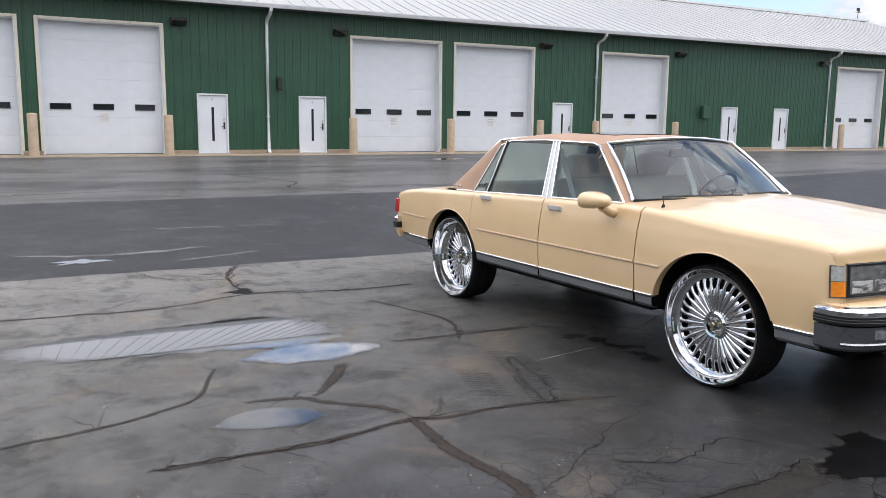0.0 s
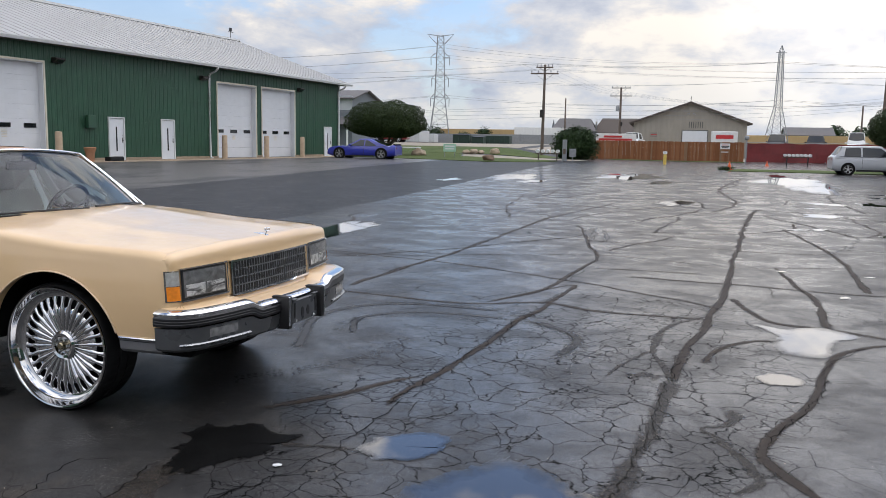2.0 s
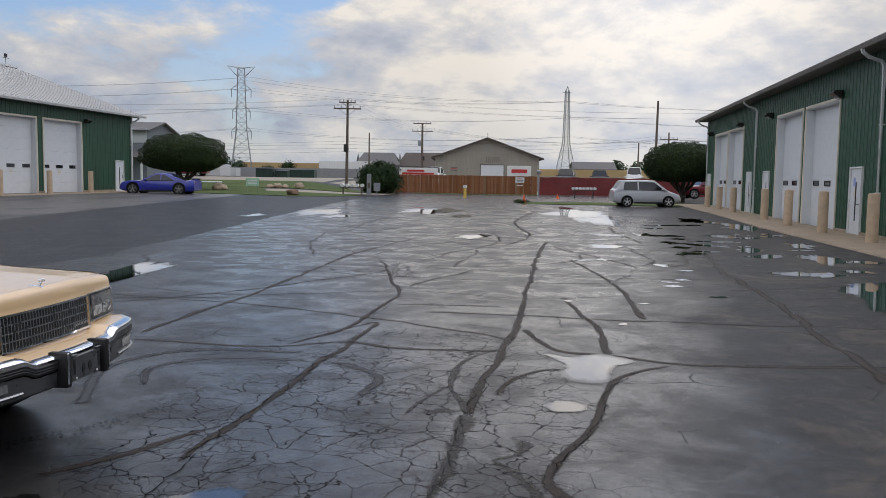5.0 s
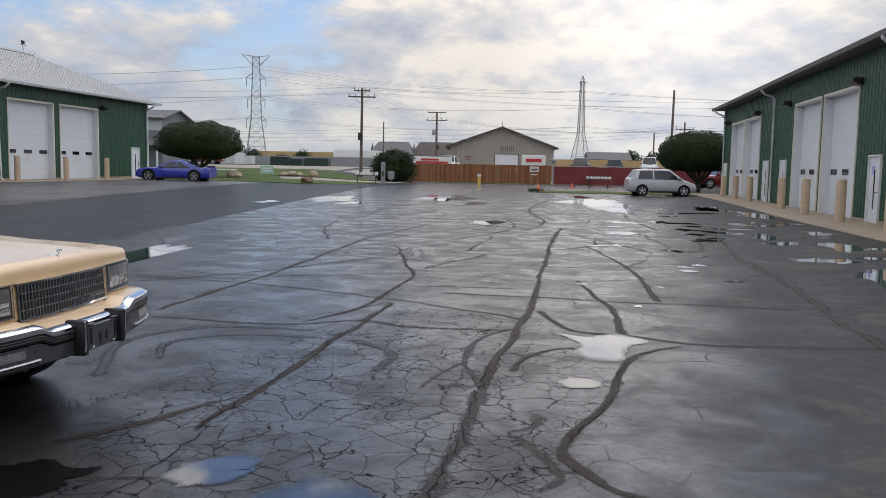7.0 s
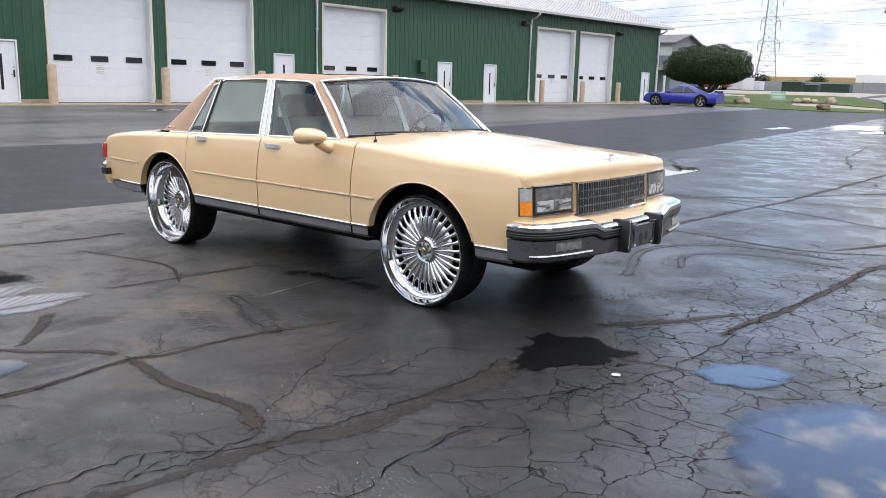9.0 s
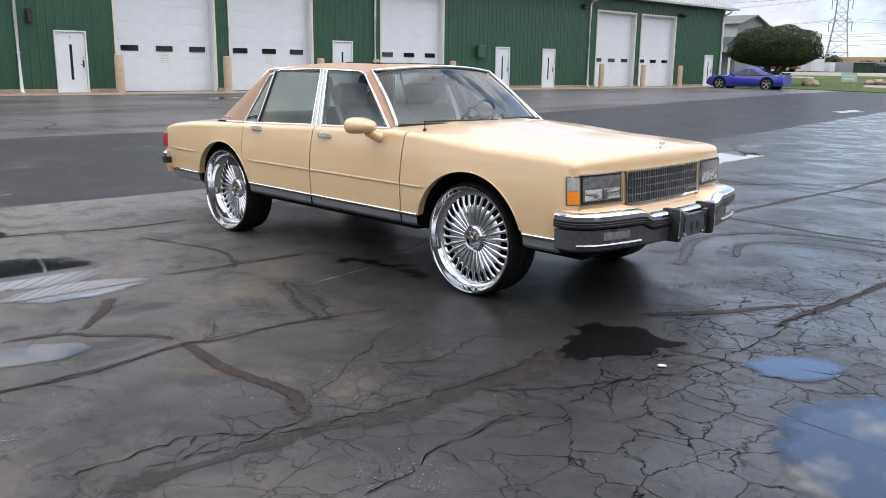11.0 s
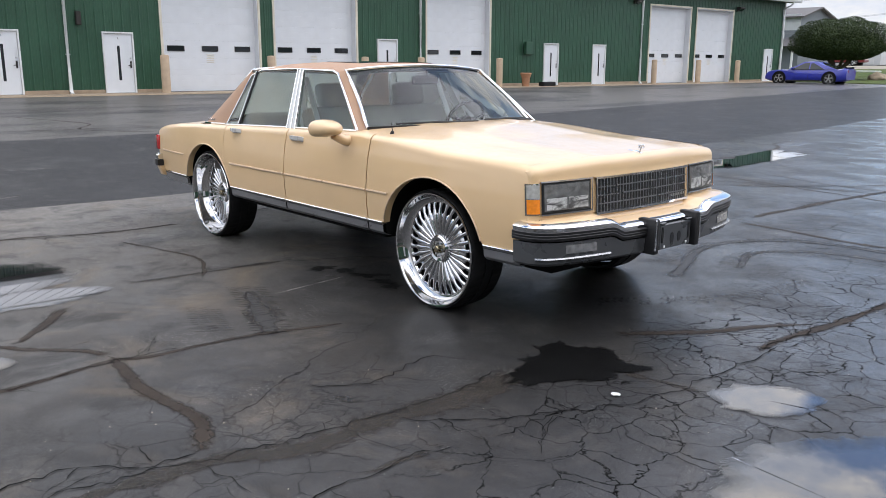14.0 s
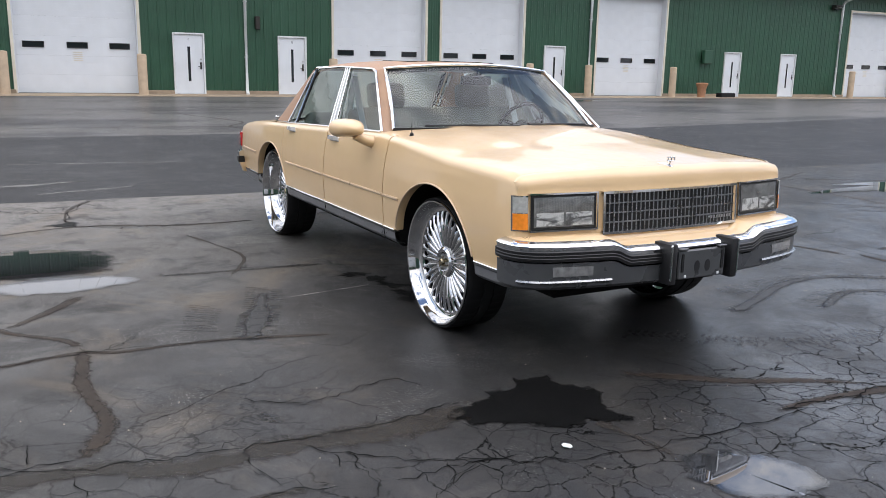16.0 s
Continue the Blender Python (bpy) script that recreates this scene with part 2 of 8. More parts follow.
    # the worst crazing lies in a long patch down the middle of the yard
    squash = n.node("ShaderNodeVectorMath")
    squash.operation = "MULTIPLY"
    n.put(squash.inputs[0], n.obj)
    squash.inputs[1].default_value = (1 / 1.75, 1 / 4.2, 0.0)
    near = n.node("ShaderNodeVectorMath")
    near.operation = "DISTANCE"
    n.put(near.inputs[0], squash.outputs[0])
    near.inputs[1].default_value = (-1.05 / 1.75, 5.2 / 4.2, 0.0)
    heart = n.ramp(n.math("ADD", near.outputs["Value"], n.math("MULTIPLY", n.math("SUBTRACT", blot, 0.5), 0.9)), (0.72, 1.0), (1.12, 0.0))
    zone = n.math("MAXIMUM", n.math("MULTIPLY", zone, 0.5), heart)
    # broad cells first, then fine ones inside some of them; every line swells and fades along its way
    fade = n.ramp(n.noise(3.1, 5, 0.65), (0.36, 0.10), (0.58, 1.0))
    fade_fine = n.ramp(n.noise(1.6, 5, 0.65, n.stretch((1.0, 1.0, 1.0))), (0.44, 0.0), (0.60, 1.0))
    wide = n.math("ADD", 0.004, n.math("MULTIPLY", n.noise(2.3, 3), 0.021))
    coarse = n.math("MULTIPLY", n.math("SUBTRACT", 1.0, n.math("DIVIDE", n.voronoi(3.9, v), wide), True), n.math("ADD", 0.35, n.math("MULTIPLY", fade, 0.65)))
    small = n.math("MULTIPLY", n.ramp(n.voronoi(9.0, v), (0.004, 1.0), (0.034, 0.0)), n.math("MULTIPLY", fade, fade_fine))
    craze = n.math("MULTIPLY", n.math("MAXIMUM", n.math("MULTIPLY", coarse, 2.0, True), n.math("MULTIPLY", small, 1.1, True)), zone)
    line = n.ramp(n.voronoi(0.75, v), (0.0012, 1.0), (0.0042, 0.0))
    line = n.math("MULTIPLY", line, n.ramp(n.noise(0.8, 2), (0.50, 0.0), (0.60, 0.8)))
    crack = n.math("MAXIMUM", craze, line)
    crack = n.math("MULTIPLY", crack, n.math("SUBTRACT", 1.0, n.math("MULTIPLY", lane, 0.92)))
    col = n.mix(n.math("MULTIPLY", crack, 0.92), col, (0.005, 0.005, 0.005))
    # wet asphalt is darker than dry; this also stands in for shade before the sedan
    soak = n.math("MULTIPLY", n.math("MULTIPLY", damp_side, n.math("SUBTRACT", 1.0, old)), n.math("ADD", 0.45, n.math("MULTIPLY", big, 0.7)), True)
    col = n.mix(n.math("MULTIPLY", soak, 0.70), col, n.mix(1.0, col, 0.12, "MULTIPLY"))
    # wetness: a film of water whose gloss varies
    film = n.ramp(n.noise(1.3, 9, 0.76, n.obj, 0.5), (0.41, 0.0), (0.57, 1.0))
    wet = n.math("MULTIPLY", damp_side, n.math("ADD", 0.40, n.math("MULTIPLY", film, 0.60)), True)
    wet = n.math("MAXIMUM", wet, n.math("MULTIPLY", film, n.ramp(n.math("DIVIDE", dry_side, 4.0), (0.0, 0.32), (0.30, 0.14))))
    wet = n.math("MULTIPLY", wet, n.ramp(fine, (0.34, 0.55), (0.6, 1.0)))
    wet = n.math("MULTIPLY", wet, n.math("SUBTRACT", 1.0, crack))
    rough = n.mix(wet, n.ramp(mid, (0.2, 0.55), (0.8, 0.74)), n.ramp(mid, (0.2, 0.22), (0.8, 0.40)))
    rough = n.mix(lane, rough, n.ramp(mid, (0.2, 0.52), (0.8, 0.70)))
    rough = n.mix(n.math("MULTIPLY", crack, 0.9), rough, 0.9)
    coat = n.math("MULTIPLY", wet, n.math("SUBTRACT", 1.0, n.math("MULTIPLY", lane, 0.70)))
    h = n.math("ADD", n.math("MULTIPLY", fine, 0.6), n.math("MULTIPLY", mid, 0.5))
    h = n.math("SUBTRACT", h, n.math("MULTIPLY", crack, 0.8))
    n.bump(h, 0.5, 0.006)
    soft = n.node("ShaderNodeBump", Strength=0.28, Distance=0.005)
    n.put(soft.inputs["Height"], h)
    return n.done(col, rough, 0.0, n.math("MULTIPLY", n.math("SUBTRACT", 1.0, n.math("MAXIMUM", crack, n.math("MULTIPLY", lane, 0.1))), 0.5), IOR=1.26, Coat_Weight=n.math("MULTIPLY", coat, 1.0), Coat_Roughness=n.ramp(mid, (0.25, 0.09), (0.75, 0.24)), Coat_IOR=1.75, Coat_Normal=soft.outputs[0])


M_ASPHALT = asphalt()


def edged(n, core, soft=0.25, scale=14.0, ragged=0.5, most=1.0):
    """Wears a sheet away towards its border: the mesh carries how far inside a point lies."""
    inside = n.node("ShaderNodeAttribute")
    inside.attribute_name = "inside"
    e = n.math("ADD", inside.outputs["Fac"], n.math("MULTIPLY", n.math("SUBTRACT", n.noise(scale, 5, 0.7), 0.5), ragged * 2))
    n.put(n.b.inputs["Alpha"], n.ramp(e, (core, 0.0), (core + soft, most)))


def stain(name, color, rough, core=0.25, soft=0.3, scale=14.0, ragged=0.5, vary=0.35, bump=0.3, most=1.0, **more):
    n = Nodes(name)
    big, fine = n.noise(7, 5, 0.65), n.noise(180, 3, 0.7)
    col = n.mix(n.ramp(big, (0.3, 0.0), (0.7, 1.0)), tuple(c * (1 - vary) for c in color), tuple(c * (1 + vary) for c in color))
    col = n.mix(n.math("MULTIPLY", fine, 0.5), col, tuple(c * 0.5 for c in color))
    n.bump(n.math("ADD", fine, n.math("MULTIPLY", big, 0.5)), bump, 0.005)
    edged(n, core, soft, scale, ragged, most)
    return n.done(col, rough, 0.0, **more)


M_SEAL = stain("crack_sealer", (0.036, 0.027, 0.0205), 0.6, 0.10, 0.42, 28.0, 0.9, most=0.88, spec=0.15)


def water(name="puddle_water", most=1.0):
    n = Nodes(name)
    inside = n.node("ShaderNodeAttribute")
    inside.attribute_name = "inside"
    e = n.math("ADD", inside.outputs["Fac"], n.math("MULTIPLY", n.math("SUBTRACT", n.noise(6, 8, 0.75), 0.5), 0.75))
    n.done((0.022, 0.023, 0.025), 0.5, 0.0, 0.0)
    mirror = n.node("ShaderNodeBsdfGlossy", Color=(0.96, 0.97, 1.0), Roughness=0.015)
    sheen = n.math("ADD", n.math("MULTIPLY", n.node("ShaderNodeFresnel", IOR=1.33).outputs[0], 2.0), 0.03, True)
    body, whole = n.node("ShaderNodeMixShader"), n.node("ShaderNodeMixShader")
    for node, fac, a, b in ((body, sheen, n.b.outputs[0], mirror.outputs[0]), (whole, n.ramp(e, (0.10, 0.0), (0.22, 0.55 * most), (0.50, most)), n.node("ShaderNodeBsdfTransparent").outputs[0], body.outputs[0])):
        n.put(node.inputs[0], fac)
        n.put(node.inputs[1], a)
        n.put(node.inputs[2], b)
    n.put(n.t.nodes["Material Output"].inputs[0], whole.outputs[0])
    return n.m


M_WATER = water()
M_FILM = water("drying_puddle_film", 0.6)
M_DAMP = stain("damp_stain", (0.005, 0.005, 0.005), 0.45, 0.14, 0.12, 16.0, 0.55, IOR=1.12)
M_RUBBERMARK = stain("tyre_mark", (0.015, 0.0145, 0.0145), 0.55, 0.15, 0.6, 40.0, 0.5)
M_CHALK = stain("pale_scuff", (0.12, 0.115, 0.108), 0.7, 0.30, 0.6, 9.0, 0.8)
M_SEALGREY = stain("grey_crack_sealer", (0.036, 0.0305, 0.0255), 0.5, 0.08, 0.48, 14.0, 1.1, most=0.74, spec=0.2)
M_CHALKLINE = stain("pale_scratch", (0.30, 0.29, 0.27), 0.7, 0.10, 0.3, 30.0, 0.7)
M_CONCRETE = worn("tan_concrete", (0.31, 0.24, 0.165), 0.75, scale=2.5, vary=0.25, bump=0.3, stain=0.25)
M_BOLLARD = worn("tan_painted_concrete", (0.50, 0.38, 0.26), 0.7, scale=5, vary=0.14, bump=0.25, stain=0.2)
M_GREEN = worn("green_siding", (0.022, 0.074, 0.040), 0.42, scale=1.2, vary=0.16, stain=0.15)
M_WHITEPAINT = worn("white_paint", (0.68, 0.70, 0.72), 0.42, scale=1.5, vary=0.05, stain=0.06)
M_CREAM = worn("cream_trim", (0.66, 0.61, 0.50), 0.5, scale=2, vary=0.08, stain=0.15)
M_ROOF = worn("white_metal_roof", (0.37, 0.365, 0.35), 0.45, scale=0.6, vary=0.07, stain=0.12)
M_SOFFIT = worn("brown_soffit", (0.10, 0.095, 0.09), 0.6, scale=3, vary=0.15)
M_EAVE = worn("grey_brown_eave", (0.20, 0.18, 0.165), 0.6, scale=3, vary=0.2, stain=0.3)
M_GUTTER = worn("white_gutter", (0.68, 0.69, 0.68), 0.4, scale=3, vary=0.08, stain=0.12)
M_BLACK = worn("black_plastic", (0.012, 0.012, 0.013), 0.45, scale=10, vary=0.2)
M_DARKMETAL = worn("dark_bronze_metal", (0.035, 0.032, 0.028), 0.45, 0.4, scale=10, vary=0.2)
M_STEEL = worn("brushed_steel", (0.55, 0.55, 0.55), 0.3, 1.0, scale=10, vary=0.1)
M_DARKGLASS = Nodes("dark_glass").done((0.015, 0.018, 0.02), 0.04, 0.0, 0.6)
M_GALV = worn("galvanised_steel", (0.30, 0.31, 0.32), 0.45, 0.7, scale=6, vary=0.15)
M_WIRE = worn("wire", (0.22, 0.22, 0.23), 0.5, scale=10, vary=0.1)
M_POLEWOOD = worn("weathered_pole_wood", (0.13, 0.10, 0.08), 0.85, scale=3, vary=0.3, bump=0.3)


def car_paint(name, color, coat=1.0):
    n = Nodes(name)
    big, fine = n.noise(2.2, 4), n.noise(900, 2)
    col = n.mix(n.ramp(big, (0.3, 0.0), (0.7, 1.0)), tuple(c * 0.96 for c in color), tuple(min(1, c * 1.03) for c in color))
    n.bump(n.noise(7, 2), 0.02, 0.02)
    return n.done(col, n.ramp(n.noise(14, 5, 0.7), (0.3, 0.28), (0.8, 0.42)), 0.0, 0.5, Coat_Weight=coat * 0.8, Coat_Roughness=0.06)


M_PAINT = car_paint("cream_paint", (0.69, 0.48, 0.26))
M_CHROME = worn("chrome", (0.78, 0.79, 0.80), 0.07, 1.0, scale=20, vary=0.05)
M_RIM = worn("polished_alloy", (0.62, 0.62, 0.625), 0.07, 1.0, scale=15, vary=0.08)
M_VINYL = worn("tan_vinyl", (0.37, 0.225, 0.138), 0.62, scale=8, vary=0.12, bump=0.4, grain=220)
M_RUBBER = worn("black_rubber", (0.012, 0.012, 0.0125), 0.62, scale=18, vary=0.25, bump=0.15, IOR=1.3)
M_GREYTRIM = worn("grey_lower_trim", (0.15, 0.15, 0.155), 0.30, scale=4, vary=0.15)
M_UNDER = worn("underbody_black", (0.008, 0.008, 0.008), 0.8, scale=5, vary=0.3, IOR=1.2)
M_AMBER = worn("amber_lens", (0.85, 0.26, 0.02), 0.15, scale=40, vary=0.15, Coat_Weight=1.0)
M_CLEARLENS = worn("clear_lens", (0.50, 0.50, 0.47), 0.16, 0.2, scale=40, vary=0.2, Coat_Weight=1.0)
M_REDLENS = worn("red_lens", (0.42, 0.012, 0.012), 0.15, scale=30, vary=0.2, Coat_Weight=1.0)
M_CLOTH = worn("beige_velour", (0.33, 0.315, 0.28), 0.9, scale=9, vary=0.2, bump=0.2, grain=300)
M_DASH = worn("brown_dashboard", (0.055, 0.045, 0.036), 0.6, scale=9, vary=0.2)
M_BRASS = worn("brass", (0.40, 0.35, 0.24), 0.25, 1.0, scale=20, vary=0.15)


def lamp_lens():
    n = Nodes("headlamp_lens")
    flute = n.node("ShaderNodeTexWave", Scale=38.0, Distortion=0.5)
    flute.bands_direction = "Y"
    n.put(flute.inputs["Vector"], n.obj)
    blot = n.noise(9, 3, 0.5, n.stretch((1, 1, 1.6)), 0.8)
    col = n.ramp(blot, (0.35, 0.16), (0.6, 0.30), (0.75, 0.42))
    n.bump(flute.outputs["Fac"], 0.25, 0.002)
    return n.done(col, 0.2, 0.25, 0.5, Coat_Weight=1.0, Coat_Roughness=0.02)


M_LAMP = lamp_lens()


def lamp_reflector():
    n = Nodes("lamp_reflector")
    # noise paints the bright smears of reflected light into the colour
    blot = n.noise(13, 4, 0.55, n.stretch((1, 0.6, 1.5)), 1.2)
    n.bump(n.noise(24, 2), 0.4, 0.01)
    return n.done(n.ramp(blot, (0.38, 0.20), (0.47, 0.55), (0.54, 1.0)), 0.25, 0.35, 0.5)



def car_glass(name, tint):
    n = Nodes(name)
    tr = n.node("ShaderNodeBsdfTransparent")
    tr.inputs[0].default_value = (*tint, 1)
    gl = n.node("ShaderNodeBsdfGlossy", Roughness=0.02)
    fr = n.node("ShaderNodeFresnel", IOR=1.5)
    mx = n.node("ShaderNodeMixShader")
    n.put(mx.inputs[0], fr.outputs[0])
    n.put(mx.inputs[1], tr.outputs[0])
    n.put(mx.inputs[2], gl.outputs[0])
    out = n.t.nodes["Material Output"]
    n.t.links.new(mx.outputs[0], out.inputs[0])
    return n.m


M_LAMPGLASS = car_glass("clear_lamp_glass", (0.95, 0.97, 0.97))
M_GLASS = car_glass("tinted_car_glass", (0.76, 0.89, 0.90))


def leaf_material(name, dark, light):
    n = Nodes(name)
    rnd = n.t.nodes.new("ShaderNodeNewGeometry").outputs["Random Per Island"]
    col = n.mix(rnd, dark, light)
    col = n.mix(n.math("MULTIPLY", n.noise(0.9, 3), 0.6), col, dark)
    return n.done(col, 0.6, 0.0, 0.15, Subsurface_Weight=0.0)


def board_material():
    n = Nodes("cedar_boards")
    r = n.random()
    base = n.ramp(r, (0.0, (0.20, 0.075, 0.028)), (0.5, (0.27, 0.11, 0.045)), (0.85, (0.30, 0.14, 0.07)), (1.0, (0.24, 0.16, 0.10)))
    g = n.noise(6.0, 5, 0.6, n.stretch((9, 9, 0.6)))
    col = n.mix(n.ramp(g, (0.4, 0.0), (0.8, 0.7)), base, (0.09, 0.045, 0.025))
    return n.done(col, 0.8, 0.0, 0.3)


def grass_material():
    n = Nodes("lawn")
    a, b, c = n.noise(0.25, 4), n.noise(3.0, 5), n.noise(60, 3)
    col = n.mix(n.ramp(a, (0.35, 0.0), (0.65, 1.0)), (0.040, 0.085, 0.016), (0.085, 0.125, 0.030))
    col = n.mix(n.math("MULTIPLY", b, 0.6), col, (0.13, 0.125, 0.05))
    col = n.mix(n.math("MULTIPLY", c, 0.5), col, (0.02, 0.04, 0.008))
    n.bump(n.math("ADD", c, b), 0.6, 0.04)
    return n.done(col, 0.9, 0.0, 0.2)


M_LEAF = leaf_material("clipped_tree_leaves", (0.008, 0.018, 0.006), (0.062, 0.088, 0.026))
M_LEAFDARK = leaf_material("shrub_leaves", (0.012, 0.028, 0.010), (0.045, 0.075, 0.024))
M_PALEGREY = worn("pale_grey_clapboard", (0.48, 0.50, 0.51), 0.6, scale=1.0, vary=0.08)
M_NOTICE = worn("pale_blue_paper", (0.30, 0.36, 0.62), 0.8, scale=20, vary=0.1)
M_BARK = worn("bark", (0.07, 0.055, 0.042), 0.9, scale=8, vary=0.3, bump=0.4)
M_BOARD = board_material()
M_LAWN = grass_material()
M_GRAVEL = worn("pale_gravel", (0.27, 0.24, 0.19), 0.9, scale=2, vary=0.2, bump=0.4, grain=30)
M_SHED = worn("beige_grey_siding", (0.30, 0.275, 0.23), 0.6, scale=0.8, vary=0.08, stain=0.15)
M_BROWNROOF = worn("brown_shingles", (0.075, 0.06, 0.05), 0.8, scale=4, vary=0.25)
M_GREYROOF = worn("grey_shingles", (0.12, 0.115, 0.115), 0.8, scale=4, vary=0.25)
M_REDMESH = worn("red_privacy_mesh", (0.17, 0.030, 0.030), 0.8, scale=1.2, vary=0.25, stain=0.2)
M_TAN = worn("tan_wall", (0.52, 0.36, 0.18), 0.8, scale=0.08, vary=0.15)
M_BOULDER = worn("boulder_stone", (0.34, 0.27, 0.19), 0.85, scale=3, vary=0.35, bump=0.6, grain=20)
M_DKBOULDER = worn("rusty_boulder_stone", (0.15, 0.095, 0.06), 0.85, scale=3, vary=0.4, bump=0.6, grain=20)
M_BLUE = car_paint("blue_paint", (0.012, 0.022, 0.30))
M_SILVER = car_paint("silver_paint", (0.46, 0.47, 0.49))
M_RED = car_paint("red_paint", (0.16, 0.010, 0.014))
M_DKGREEN = worn("dumpster_green", (0.012, 0.035, 0.025), 0.5, scale=3, vary=0.3)
M_ORANGE = worn("orange_plastic", (0.75, 0.13, 0.03), 0.5, scale=6, vary=0.15)
M_YELLOW = worn("yellow_paint", (0.70, 0.50, 0.10), 0.5, scale=6, vary=0.15)
M_BLUEGREY = worn("blue_grey_siding", (0.16, 0.18, 0.20), 0.7, scale=1, vary=0.1)
M_REDSIGN = worn("red_lettering", (0.45, 0.03, 0.03), 0.6, scale=5, vary=0.1)
M_TERRA = worn("terracotta", (0.38, 0.19, 0.10), 0.8, scale=9, vary=0.25, bump=0.3)
M_PALEGREEN = worn("pale_green_board", (0.35, 0.55, 0.42), 0.6, scale=4, vary=0.1)

# ---- building helpers ----
def thing(name, label, category, group="", at=None, kind=""):
    ob = new(name)
    ob.empty_display_size = 0.2
    if at is not None:
        ob.matrix_world = at
    return tagged(ob, label, category, group, kind)


def mesh_of(name, bm, material, smooth=None):
    me = bpy.data.meshes.new(name)
    bmesh.ops.recalc_face_normals(bm, faces=bm.faces)
    bm.to_mesh(me)
    bm.free()
    for m in material if isinstance(material, (list, tuple)) else [material]:
        me.materials.append(m)
    if smooth is not None:
        me.shade_smooth()
        if smooth < 180:
            me.set_sharp_from_angle(angle=radians(smooth))
    return me


def part(name, bm, material, parent, label="", smooth=None, m=None):
    me = bm if isinstance(bm, bpy.types.Mesh) else mesh_of(name, bm, material, smooth)
    ob = new(name, me)
    ob.parent = parent
    if m is not None:
        ob.matrix_basis = m
    return tagged(ob, label)


def solo(name, bm, material, label, category="", group="", kind="", smooth=None, at=None):
    ob = new(name, mesh_of(name, bm, material, smooth))
    if at is not None:
        ob.matrix_world = at
    return tagged(ob, label, category, group, kind)


def box(bm, lo, hi, bevel=0.0, m=None, seg=1):
    lo, hi = Vector(lo), Vector(hi)
    t = Matrix.Translation((lo + hi) / 2) @ Matrix.Diagonal((*(hi - lo), 1))
    vs = bmesh.ops.create_cube(bm, size=1, matrix=t)["verts"]
    if bevel:
        es = list({e for v in vs for e in v.link_edges})
        r = bmesh.ops.bevel(bm, geom=es, offset=bevel, segments=seg, affect="EDGES", profile=0.5)
        vs = list({v for f in r["faces"] for v in f.verts} | {v for v in vs if v.is_valid})
    if m is not None:
        bmesh.ops.transform(bm, matrix=m, verts=[v for v in vs if v.is_valid])
    return bm


def boxed(lo, hi, bevel=0.0, m=None, seg=1):
    return box(bmesh.new(), lo, hi, bevel, m, seg)


def tube(bm, pts, radius, sides=8, flat=None, cap=True):
    """A swept tube; radius may be a list. flat: (half width, half height) for a rectangular section."""
    pts = [Vector(p) for p in pts]
    rings = []
    n = len(pts)
    up = Vector((0, 0, 1))
    for i, p in enumerate(pts):
        d = (pts[min(i + 1, n - 1)] - pts[max(i - 1, 0)]).normalized()
        a = d.cross(up)
        if a.length < 1e-3:
            a = d.cross(Vector((0, 1, 0)))
        a.normalize()
        b = a.cross(d).normalized()
        if flat:
            ring = [bm.verts.new(p + a * (sx * flat[0]) + b * (sy * flat[1])) for sx, sy in ((-1, -1), (1, -1), (1, 1), (-1, 1))]
        else:
            r = radius[i] if isinstance(radius, (list, tuple)) else radius
            ring = [bm.verts.new(p + (a * math.cos(2 * math.pi * k / sides) + b * math.sin(2 * math.pi * k / sides)) * r) for k in range(sides)]
        rings.append(ring)
    k = len(rings[0])
    for r0, r1 in zip(rings, rings[1:]):
        for j in range(k):
            bm.faces.new((r0[j], r0[(j + 1) % k], r1[(j + 1) % k], r1[j]))
    if cap:
        bm.faces.new(rings[0][::-1])
        bm.faces.new(rings[-1])
    return bm


def grid(bm, rows, close=False):
    """Quads over rows of points."""
    vs = [[bm.verts.new(p) for p in row] for row in rows]
    for a, b in zip(vs, vs[1:]):
        m = len(a)
        for j in range(m if close else m - 1):
            bm.faces.new((a[j], a[(j + 1) % m], b[(j + 1) % m], b[j]))
    return vs


def lathe(bm, profile, sides=32, axis="z", m=None):
    """Turns (radius, height) pairs about an axis."""
    rows = []
    for r, h in profile:
        ring = []
        for k in range(sides):
            c, s = math.cos(2 * math.pi * k / sides) * r, math.sin(2 * math.pi * k / sides) * r
            p = Vector((c, s, h)) if axis == "z" else Vector((c, h, s))
            ring.append(m @ p if m is not None else p)
        rows.append(ring)
    grid(bm, rows, close=True)
    bmesh.ops.remove_doubles(bm, verts=bm.verts, dist=1e-5)
    return bm


def smooth_step(a):
    a = min(1.0, max(0.0, a))
    return a * a * (3 - 2 * a)


def ground_z(x, y):
    """The yard: a shallow basin that rises to both buildings and to the road."""
    zl = 0.42 * smooth_step((-7 - x) / 21)
    zr = 0.10 * smooth_step((x - 3) / 4.5)
    zy = 0.22 * smooth_step((y - 15) / 32)
    rise = 1.05 * smooth_step((y - 57) / 33) * smooth_step((-17 - x) / 7)
    return zl + max(zr, zy) * (1 - zl / 0.42) + rise


# ---- ground ----
def axis_steps(fine_lo, fine_hi, step, reach):
    out, v = [], fine_lo
    while v <= fine_hi + 1e-6:
        out.append(v)
        v += step
    g = step
    while out[-1] < reach:
        g *= 1.5
        out.append(out[-1] + g)
    g = step
    while out[0] > -reach:
        g *= 1.5
        out.insert(0, out[0] - g)
    return out


